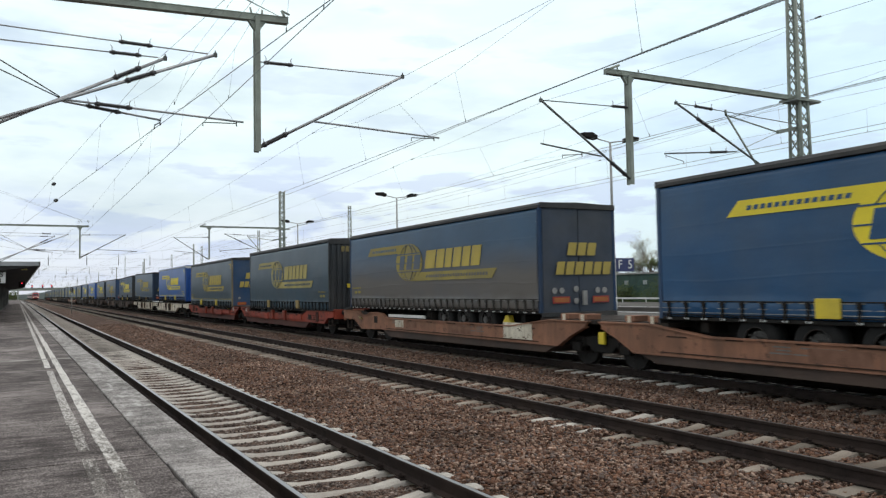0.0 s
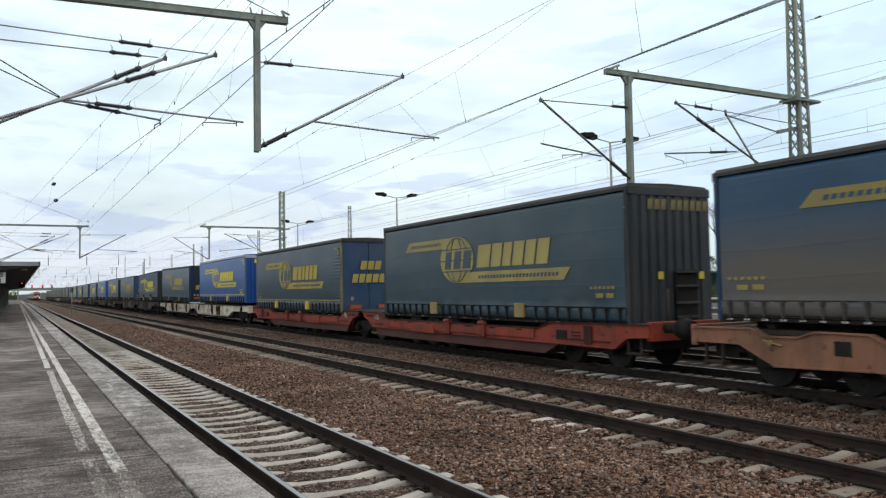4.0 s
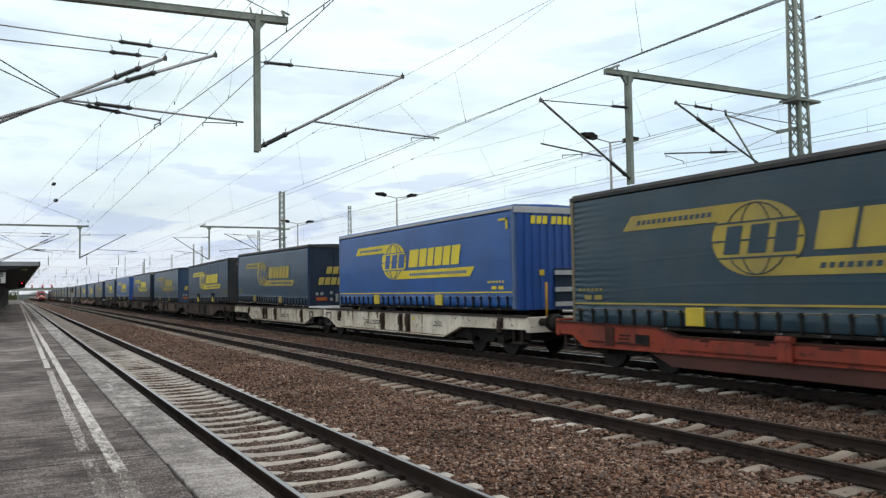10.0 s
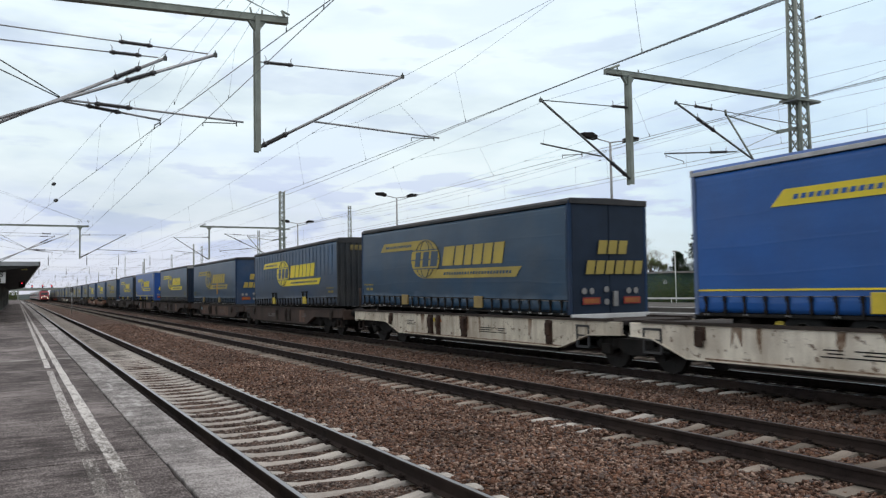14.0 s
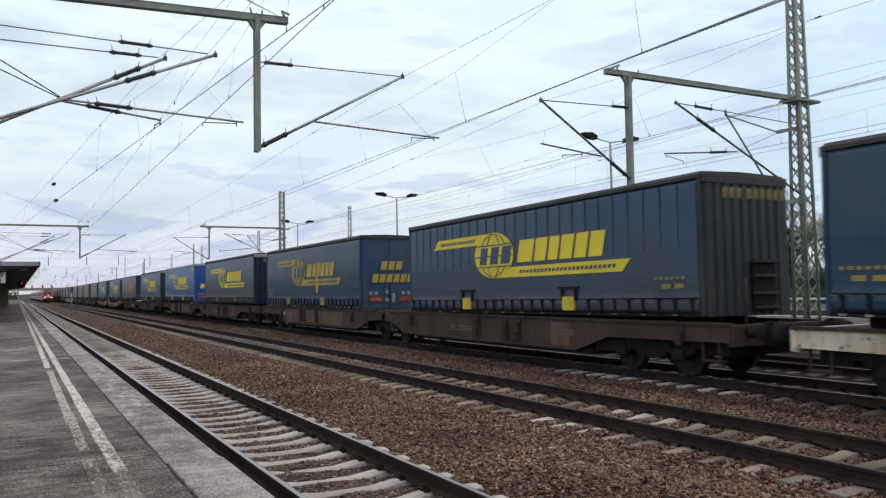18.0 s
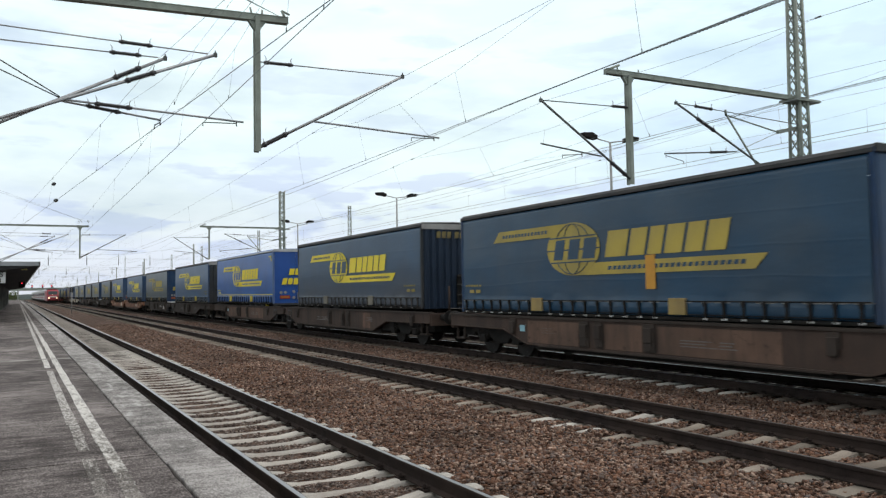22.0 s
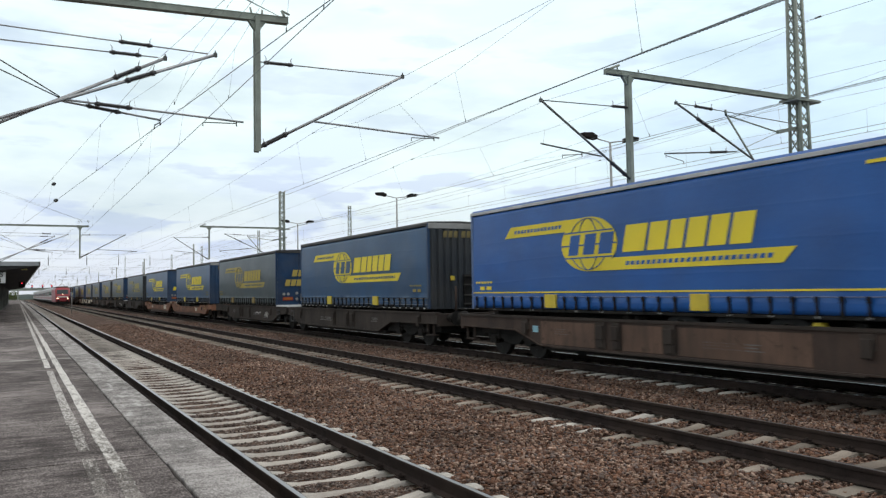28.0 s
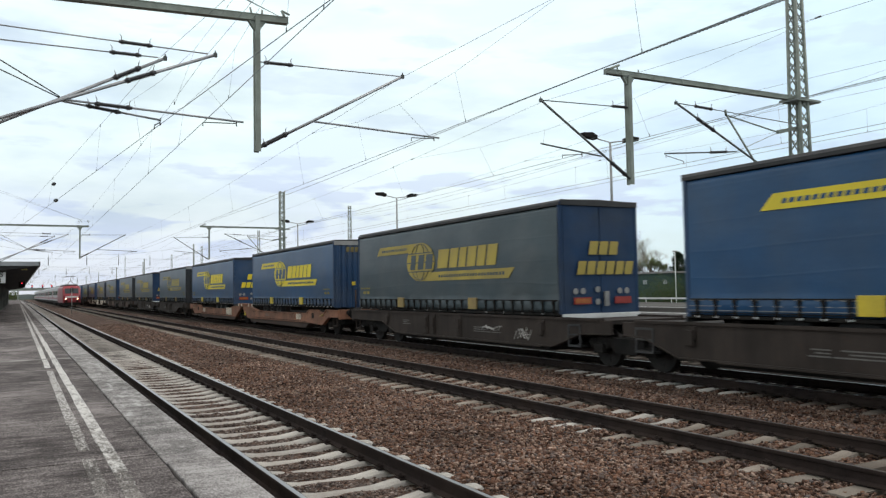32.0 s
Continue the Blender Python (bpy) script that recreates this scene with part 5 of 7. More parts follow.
    if style.get("corner_mark"):
        part("corner_mark", boxes((x - 0.006, x, -LEN + 0.25, -LEN + 0.75, TOP - 0.42, TOP - 0.36), (x - 0.006, x, -LEN + 0.25, -LEN + 0.36, TOP - 0.68, TOP - 0.36)), ym, t, key=("mark", ym.name))
    if style.get("patch"):
        part("repair_patch", boxes((x - 0.012, x, -8.55, -8.25, LOW + 0.60, LOW + 1.35)), M_ORANGE_PATCH, t, "orange patch on the curtain", key="patch")
    # both ends
    ends = {"doors": -LEN if rear else 0.0, "bulkhead": 0.0 if rear else -LEN}
    s = -1 if rear else 1
    yd = ends["doors"]
    for a, c in ((-HALF + 0.08, -0.012), (0.012, HALF - 0.08)):
        d = part("rear_door", boxes((a, c, min(yd, yd - s * 0.04), max(yd, yd - s * 0.04), LOW - 0.02, TOP - 0.13), bev=0.008), tone, t, "steel rear door", key=("door", a, yd, tone.name))
    part("door_header", boxes((-HALF, HALF, min(yd, yd + s * 0.05), max(yd, yd + s * 0.05), TOP - 0.15, TOP - 0.0), bev=0.01), M_DARKTRIM if not style.get("blue_roof") else trim, t, key=("header", yd, bool(style.get("blue_roof")), trim.name))
    part("rear_sill", boxes((-HALF, HALF, min(yd, yd + s * 0.06), max(yd, yd + s * 0.06), LOW - 0.14, LOW - 0.02), bev=0.01), M_WHITE if style.get("white_sill") else M_DARKTRIM, t, key=("sill", yd, bool(style.get("white_sill"))))
    if rear:
        for n_, xa, xb, za in ((3, -0.45, 0.55, TOP - 1.40), (6, -0.84, 1.05, TOP - 1.92)):
            w_ = (xb - xa) / n_
            for i in range(n_):
                part("print_block", lambda b: prism(b, [(w_ * 0.10, 0), (w_ * 0.92, 0), (w_ * 0.92 + 0.07, 0.35), (w_ * 0.10 + 0.07, 0.35)], "y", yd - 0.046, yd - 0.05), ym, t, at=pose(xa + w_ * i, 0, za - 0.02 + (0.16 if not style.get("discs", True) else 0.0)), key=("dblock", n_, ym.name))
        for a, mm in ((-0.92, M_ORANGE), (0.42, M_REDPLATE if style.get("red_mark") else M_ORANGE)):
            lw = LOW - (0.0 if style.get("discs", True) else 0.12)
            pl = part("reflector_plate", boxes((a, a + 0.56, yd - 0.055, yd - 0.043, lw + 0.22, lw + 0.40)), M_REDPLATE, t, "orange and red marker plate", key=("refl", a, lw))
            part("reflector_field", boxes((a + 0.04, a + 0.52, yd - 0.06, yd - 0.054, lw + 0.25, lw + 0.37)), mm, pl, key=("reflf", a, lw, mm.name))
        if style.get("discs", True):
            for q in (-0.86, -0.62, 0.60, 0.84):
                part("sticker", lambda b: rod(b, (0, yd - 0.043, LOW + 0.56), (0, yd - 0.052, LOW + 0.56), 0.08, 16), M_GREYTRIM, t, "round white sticker", at=pose(q, 0, 0), key="sticker")
        for z in (0.28, 0.60) if style.get("discs", True) else (0.52,):
            part("sticker", lambda b: rod(b, (0, yd - 0.043, LOW), (0, yd - 0.052, LOW), 0.08, 16), M_GREYTRIM, t, "round white sticker", at=pose(-0.14 if style.get("discs", True) else -0.8, 0, z), key="sticker2")
        part("rubber_buffer", boxes((0.06, 0.20, yd - 0.10, yd - 0.04, LOW + 0.16, LOW + 0.55), bev=0.01), M_GREYTRIM, t, at=pose(0.0 if style.get("discs", True) else 0.7, 0, 0.0 if style.get("discs", True) else 0.18), key="rbuf")
    yb = ends["bulkhead"]
    s2 = -s

    def corrugated(b):
        pts, k2 = [(-HALF + 0.06, yb - s2 * 0.03)], -HALF + 0.06
        while k2 < HALF - 0.3:
            pts += [(k2 + 0.03, yb), (k2 + 0.06, yb + s2 * 0.045), (k2 + 0.19, yb + s2 * 0.045), (k2 + 0.22, yb)]
            k2 += 0.262
        pts += [(HALF - 0.06, yb), (HALF - 0.06, yb - s2 * 0.03)]
        prism(b, pts, "z", LOW - 0.05, TOP - 0.12)
    bulk = style["bulk"] if "bulk" in style else tone if style.get("blue_roof") or (cm is C_BLUE and not style.get("dark_front")) else M_DOOR_DARK
    part("front_bulkhead", corrugated, bulk, t, "ribbed steel front wall", key=("bulk", yb, bulk.name))
    part("front_header", boxes((-HALF, HALF, min(yb, yb + s2 * 0.06), max(yb, yb + s2 * 0.06), TOP - 0.24, TOP - 0.05), bev=0.012), style.get("header", M_LIGHTTRIM if style.get("blue_roof") else M_GREYTRIM), t, key=("fheader", yb, bool(style.get("blue_roof")), "header" in style))
    if not rear:
        for i in range(9):
            part("print_block", lambda b: prism(b, [(0, TOP - 0.54), (0.155, TOP - 0.54), (0.185, TOP - 0.31), (0.03, TOP - 0.31)], "y", yb - 0.047, yb - 0.052), M_YELLOW if style.get("blue_roof") else M_YELLOW_DIM, t, at=pose(-0.72 + 0.205 * i + (0.1 if i > 2 else 0), 0, 0), key=("fblock", bool(style.get("blue_roof"))))
        box = part("connection_box", boxes((0.06, 0.74, yb - 0.10, yb - 0.045, LOW + 0.02, LOW + 1.12), bev=0.01), M_DOOR_BLACKBLUE if style.get("blue_roof") else M_BLACK, t, "dark recess with shelves and hoses", key=("cbox", bool(style.get("blue_roof"))))
        for z in (1.04, 0.56, 0.14) if style.get("blue_roof") else (1.08, 0.78, 0.42, 0.12):
            part("shelf_edge", boxes((0.04, 0.76, yb - 0.17, yb - 0.09, LOW + z - (0.11 if style.get("blue_roof") else 0.03), LOW + z + 0.02)), M_LIGHTTRIM if style.get("blue_roof") else M_STRAPDUST, box, "grimy shelf edge", key=("shelf", z, bool(style.get("blue_roof"))))
        for q in (-0.45, 0.84) if not style.get("bare_front") else ():
            part("hatch_plate", boxes((q, q + 0.16, yb - 0.06, yb - 0.046, LOW + 0.92, LOW + 1.08)), M_PLATE, t, "small yellow plate", key=("hatch", q))
        part("exhaust_post", rods(((-0.35, yb - 0.22, LOW - 0.3), (-0.35, yb - 0.22, LOW + 0.72), 0.036)), M_ORANGE_PATCH if style.get("blue_roof") else W_BROWN, t, "upright post", key=("xpost", bool(style.get("blue_roof"))))
    # running gear
    part("chassis", boxes((-0.55, -0.40, -LEN + 0.3, -0.3, LOW - 0.42, LOW - 0.1), (0.40, 0.55, -LEN + 0.3, -0.3, LOW - 0.42, LOW - 0.1), (-1.1, 1.1, -LEN + 1.0, -LEN + 1.2, LOW - 0.3, LOW - 0.1), (-1.1, 1.1, -LEN / 2, -LEN / 2 + 0.2, LOW - 0.3, LOW - 0.1), (-1.1, 1.1, -1.2, -1.0, LOW - 0.3, LOW - 0.1)), M_BLACK, t, "dark steel chassis", key="chassis")
    for u in (3.35, 4.66, 5.97):
        y = (-LEN + u - 0.9 + style.get("axles", (0, 0))[0]) if rear else (-u + 0.9)
        za = 0.84 + style.get("axles", (0, 0))[1]
        ax = part("axle", rods(((-1.1, y, za), (1.1, y, za), 0.06)), M_BLACK, t, key=("axle", y, za))
        for q in (-1, 1):
            wheel_parts(ax, y, q, 0.50, 0.38, za)
    yg = (-LEN + 6.4) if rear else -6.4
    part("mudguard", lambda b: quad_box(b, -1.24, -0.8, yg, yg + 0.05, LOW - 0.5, LOW - 0.1), M_BLACK, t, key=("mud", yg))
    yl = (-2.6) if rear else (-LEN + 2.6)
    for q in (-0.75, 0.75):
        part("landing_leg", boxes((q - 0.06, q + 0.06, yl - 0.06, yl + 0.06, LOW - 0.36, LOW - 0.1)), M_BLACK, t, key=("leg", q, yl))
    yt = (-5.0) if rear else (-LEN + 5.0)
    part("side_guard", boxes((-1.2, -1.15, yt - 1.6, yt + 1.4, LOW - 0.34, LOW - 0.24)), M_WHITE if style.get("white_guard") else M_BLACK, t, "side guard rail", key=("guard", yt, bool(style.get("white_guard"))))
    if style.get("wedge"):
        yw = (-LEN + 1.9) if rear else -1.9
        part("wheel_wedge", lambda b: prism(b, [(yw - 0.2, LOW - 0.34), (yw + 0.2, LOW - 0.34), (yw + 0.05, LOW - 0.12), (yw - 0.1, LOW - 0.12)], "x", -1.15, -1.0), M_PLATE, t, "yellow wheel wedge", key=("wedge", yw))
    return t


def strap(b):
    """Ratchet strap: webbing down the band, the buckle above, the hook below."""
    quad_box(b, -0.020, 0.012, -0.022, 0.022, LOW - 0.03, LOW + 0.34)
    quad_box(b, -0.036, 0.0, -0.036, 0.036, LOW + 0.23, LOW + 0.345, bev=0.006)
    quad_box(b, -0.032, 0.0, -0.030, 0.030, LOW + 0.02, LOW + 0.09, bev=0.006)
    rod(b, (-0.03, -0.05, LOW + 0.29), (-0.03, 0.05, LOW + 0.29), 0.01, 6)


M_STRAPDUST = mat("dusty_strap_webbing", (0.048, 0.045, 0.041), rough=0.85, var=0.4, scale=4, bump=0.1, dirt=(0.10, 0.09, 0.08), dscale=3, damount=0.6, spec=0.2)
M_ORANGE_PATCH = mat("orange_patch", (0.56, 0.27, 0.03), rough=0.6, var=0.12, scale=3, bump=0.0)
M_DOOR_BRIGHT = mat("bright_blue_steel", (0.012, 0.068, 0.28), rough=0.45, var=0.12, scale=1.5, bump=0.03)
M_EDGE_BLUE = mat("grey_blue_edge_strip", (0.10, 0.155, 0.29), rough=0.5, var=0.15, scale=2, bump=0.02)
M_DOOR_BLUE = mat("blue_steel", (0.012, 0.045, 0.110), rough=0.5, var=0.15, scale=1.5, bump=0.03, dirt=(0.1, 0.1, 0.1), dscale=0.9, damount=0.3)
M_DOOR_NAVY = mat("navy_steel", (0.010, 0.036, 0.092), rough=0.55, var=0.2, scale=1.5, bump=0.03, dirt=(0.06, 0.062, 0.065), dscale=0.9, damount=0.35, spec=0.3)
M_DOOR_DARK = mat("dark_slate_steel", (0.017, 0.021, 0.025), rough=0.6, var=0.25, scale=1.5, bump=0.03, dirt=(0.05, 0.046, 0.042), dscale=0.9, damount=0.5)

M_CREASE = mat("pale_blue_crease", (0.030, 0.064, 0.105), rough=0.6, var=0.3, scale=3, bump=0.0)
M_YELLOW_DIM = mat("grimy_yellow_print", (0.17, 0.13, 0.04), rough=0.7, var=0.25, scale=5, bump=0.0, dirt=(0.06, 0.05, 0.03), dscale=4, damount=0.6)
M_DUSTPLATE = mat("dust_covered_plate", (0.16, 0.145, 0.115), rough=0.8, var=0.25, scale=4, bump=0.05)
M_DOOR_DUSTY = mat("dusty_slate_steel", (0.044, 0.056, 0.078), rough=0.65, var=0.2, scale=1.5, bump=0.03, dirt=(0.09, 0.088, 0.085), dscale=0.9, damount=0.4, spec=0.3)
M_DOOR_BLACKBLUE = mat("black_blue_steel", (0.011, 0.022, 0.042), rough=0.6, var=0.2, scale=1.5, bump=0.03, spec=0.3)
M_YELLOW_TAN = mat("dull_tan_yellow_print", (0.37, 0.30, 0.095), rough=0.65, var=0.14, scale=1.2, bump=0.0, dirt=(0.2, 0.17, 0.09), damount=0.5)
M_TANPOST = mat("tan_edge_trim", (0.20, 0.155, 0.085), rough=0.6, var=0.2, scale=2, bump=0.0, dirt=(0.1, 0.09, 0.07), damount=0.5)

LOOKS = {
    "dirty": dict(curtain=C_DIRTY, straps=33, print=M_YELLOW_OLD, print2=M_YELLOW_DIRTY, plate=None, trim=M_DARKTRIM, tone=M_DOOR_DUSTY, post=M_DOOR_NAVY, band=M_GREYTRIM, white_hooks=True, white_guard=True, wedge=True, label="dust-covered dark blue curtain-side semi-trailer with faded yellow print"),
    "blue": dict(curtain=C_BLUE, print=M_YELLOW, plate=M_PLATE, trim=M_DARKTRIM, tone=M_DOOR_BLUE, post=M_DOOR_BLUE, band=M_GREYTRIM, white_hooks=True, lines=True, label="blue curtain-side semi-trailer with yellow print and plates"),
    "bright": dict(curtain=C_BRIGHT, print=M_YELLOW, plate=M_PLATE, trim=M_LIGHTTRIM, tone=M_DOOR_BRIGHT, post=M_EDGE_BLUE, band=C_BRIGHT, piping=True, blue_roof=True, corner_mark=True, wedge=True, label="clean bright blue curtain-side semi-trailer with vivid yellow print"),
    "navy": dict(curtain=C_NAVY, print=M_YELLOW_OLD, plate=M_TANPLATE, trim=M_DARKTRIM, tone=M_DOOR_BLUE, post=M_DOOR_NAVY, band=M_GREYTRIM, white_hooks=True, label="navy blue curtain-side semi-trailer with yellow print"),
    "slate": dict(curtain=C_SLATE, print=M_YELLOW_TAN, plate=M_TANPLATE, trim=M_DARKTRIM, tone=M_DOOR_NAVY, post=M_DOOR_DARK, band=M_DARKTRIM, label="slate blue curtain-side semi-trailer with yellow print"),
    "piped": dict(curtain=C_SLATE, print=M_YELLOW_OLD, plate=M_PLATE, trim=M_DARKTRIM, tone=M_DOOR_BLUE, post=M_TANPOST, band=M_TANPOST, piping=True, corner_mark=True, discs=False, ripple=0.015, wedge=True, label="slate blue curtain-side semi-trailer with tan piping and rippled ends"),
    "steel": dict(curtain=C_STEEL, print=M_YELLOW, plate=M_PLATE, trim=M_DARKTRIM, tone=M_DOOR_DARK, post=M_DOOR_DARK, band=M_DARKTRIM, label="steel blue curtain-side semi-trailer with upright creases and yellow print"),
    "dusty": dict(curtain=C_DUSTY, straps=30, bare_front=True, bulk=M_DOOR_BLACKBLUE, print=M_YELLOW, plate=M_DUSTPLATE, trim=M_DARKTRIM, tone=M_DOOR_NAVY, post=M_DOOR_DARK, band=M_DARKTRIM, label="slate blue curtain-side semi-trailer, dusty below, with yellow print"),
    "dark": dict(curtain=C_DARK, print=M_YELLOW_OLD, plate=M_TANPLATE, trim=M_DARKTRIM, tone=M_DOOR_DARK, post=M_DOOR_DARK, band=M_DARKTRIM, label="grimy dark slate curtain-side semi-trailer with yellow print"),
    "grey": dict(curtain=C_GREY, print=M_YELLOW_OLD, plate=M_TANPLATE, trim=M_DARKTRIM, tone=M_DOOR_NAVY, post=M_DOOR_NAVY, band=M_DARKTRIM, white_sill=True, label="grey curtain-side semi-trailer with yellow print"),
}
# look and near end of each trailer at the start, front of the train first
TRAILERS = [("slate", -17.6), ("blue", -0.67), ("dirty", 17.35), ("slate", 33.53), ("piped", 51.69), ("bright", 67.95), ("navy", 85.76), ("steel", 102.08), ("navy", 120.3), ("dusty", 136.7),
            ("bright", 154.66), ("blue", 171.2), ("grey", 189.1), ("blue", 205.6), ("blue", 223.9), ("slate", 240.2), ("grey", 258.3), ("dark", 274.6), ("slate", 292.7), ("grey", 309.0),
            ("navy", 327.1), ("slate", 343.4), ("blue", 361.5), ("slate", 377.8), ("dirty", 395.9), ("grey", 412.2), ("slate", 430.3)]
EXTRA = {3: dict(header=M_DARKTRIM), 4: dict(ripple=0.015), 7: dict(seams=True, dark_front=True, bare_front=True, header=M_DARKTRIM), 6: dict(white_sill=True, tone=M_DOOR_BLACKBLUE), 8: dict(patch=True, red_mark=True), 10: dict(white_sill=False), 11: dict(dark_front=True), 2: dict(axles=(0.45, 0.16)), 12: dict(white_sill=True, red_mark=True)}
# trailers of the deeper kind: body stretched down by this factor
DEEP = {3: 1.10, 4: 1.085}
LIFT = {2: 0.02, 3: -0.32, 4: -0.335, 5: 0.10, 6: 0.15, 7: -0.04, 9: 0.06, 10: 0.09, 11: 0.05}
# trailers whose coupling end rides higher, in degrees
TILT = {6: 0.63, 7: -0.46}
MOVERS = []
for i, (kind, near) in enumerate(TRAILERS):
    st = dict(LOOKS[kind], rear=(i % 2 == 0))
    st.update(EXTRA.get(i, {}))
    body = trailer(st)
    body.scale.z = DEEP.get(i, 1.0)
    MOVERS.append((body, near + LEN, LIFT.get(i, 0.0), TILT.get(i, 0.0)))


def pocket_top(a, wide):
    """Upper edge of a pocket wagon's side: high over the bogies, low between them; u runs from the coupling end."""
    if wide:
        return [(0, 1.07), (1.5, 1.09), (1.78, 0.95), (2.5, 0.96), (2.85, 1.07), (3.85, 1.06), (4.2, 0.89), (a - 3.65, 0.87), (a - 1.9, 1.08), (a - 0.25, 1.08)]
    return [(0, 1.06), (3.6, 1.03), (4.25, 0.85), (a - 2.3, 0.86), (a - 1.85, 1.07), (a - 0.15, 1.09)]


def flat_low(a, flip):
    """Lower edge of a flat wagon's side, from the joint back to the coupling end."""
    if flip:
        return [(a - 0.2, 0.84), (a - 1.35, 0.80), (a - 2.5, 0.44), (4.25, 0.44), (3.1, 0.80), (0, 0.83)]
    return [(a - 0.2, 0.84), (a - 0.9, 0.81), (a - 1.9, 0.44), (4.75, 0.44), (3.6, 0.80), (0, 0.83)]


def sill(b, s, kind, inner, wide, flip):
    """One side girder of a half wagon: y from 0 at the coupling end to inner at the joint."""
    a = inner
    if kind == "pocket":
        up = pocket_top(a, wide)
        if wide:
            lo = [(a - 0.35, 0.98), (a - 0.9, 0.76), (a - 1.45, 0.47), (3.85, 0.50), (2.0, 0.45), (1.2, 0.82), (0, 0.83)]
        else:
            lo = [(a - 0.3, 0.95), (a - 0.72, 0.84), (a - 1.2, 0.56), (3.3, 0.53), (1.15, 0.52), (0.68, 0.79), (0, 0.82)]
    else:
        up = [(0, 1.12), (a - 0.2, 1.12)]
        lo = flat_low(a, flip)
    x0, x1 = s * 1.33, s * 1.25
    prism(b, up + lo, "x", min(x0, x1), max(x0, x1))
    for (p, q), (r, t) in zip(lo, lo[1:]):
        prism(b, [(p, q), (r, t), (r, t - 0.03), (p, q - 0.03)], "x", min(s * 1.36, s * 1.2), max(s * 1.36, s * 1.2))


def top_flange(b, s, kind, inner, wide):
    a = inner
    up = pocket_top(a, wide) if kind == "pocket" else [(0, 1.12), (a - 0.2, 1.12)]
    e = 0.03 if kind == "pocket" else 0.06
    for (p, q), (r, t) in zip(up, up[1:]):
        prism(b, [(p, q), (r, t), (r, t + e), (p, q + e)], "x", min(s * 1.37, s * 1.18), max(s * 1.37, s * 1.18))


WHEELS = []


def bogie(parent, y):
    g = part("bogie", bogie_frame, M_BLACK, parent, "dark bogie frame", at=pose(0, y, 0), key="bogie")
    for dy in (-0.9, 0.9):
        WHEELS.append((part("wheelset", wheelset, M_STEELWHEEL, g, "steel wheelset", at=pose(0, dy, 0.46), key="wheelset"), dy, parent))
    return g


def bogie_frame(b):
    for s in (-1, 1):
        prism(b, [(-1.35, 0.62), (-1.1, 0.72), (1.1, 0.72), (1.35, 0.62), (1.3, 0.5), (0.5, 0.5), (0.35, 0.36), (-0.35, 0.36), (-0.5, 0.5), (-1.3, 0.5)], "x", min(s * 0.95, s * 1.07), max(s * 0.95, s * 1.07))
        for dy in (-0.9, 0.9):
            quad_box(b, min(s * 1.0, s * 1.16), max(s * 1.0, s * 1.16), dy - 0.17, dy + 0.17, 0.34, 0.58, bev=0.03)
            for k in (-0.25, 0.25):
                rod(b, (s * 1.06, dy + k, 0.46), (s * 1.06, dy + k, 0.7), 0.07, 8)
            quad_box(b, min(s * 0.85, s * 0.72), max(s * 0.85, s * 0.72), dy - 0.62, dy - 0.54, 0.3, 0.62)
    quad_box(b, -1.0, 1.0, -0.18, 0.18, 0.42, 0.74)


def wheelset(b):
    for s in (-1, 1):
        rod(b, (s * 0.69, 0, 0), (s * 0.82, 0, 0), 0.46, 28)
        rod(b, (s * 0.68, 0, 0), (s * 0.70, 0, 0), 0.49, 28)
        rod(b, (s * 0.82, 0, 0), (s * 1.12, 0, 0), 0.1, 10)
        for k in range(5):
            c = Vector((s * 0.82, 0.28 * math.cos(k * 1.2566), 0.28 * math.sin(k * 1.2566)))
            rod(b, c, c + Vector((s * 0.012, 0, 0)), 0.05, 8)
    rod(b, (-0.7, 0, 0), (0.7, 0, 0), 0.085, 10)


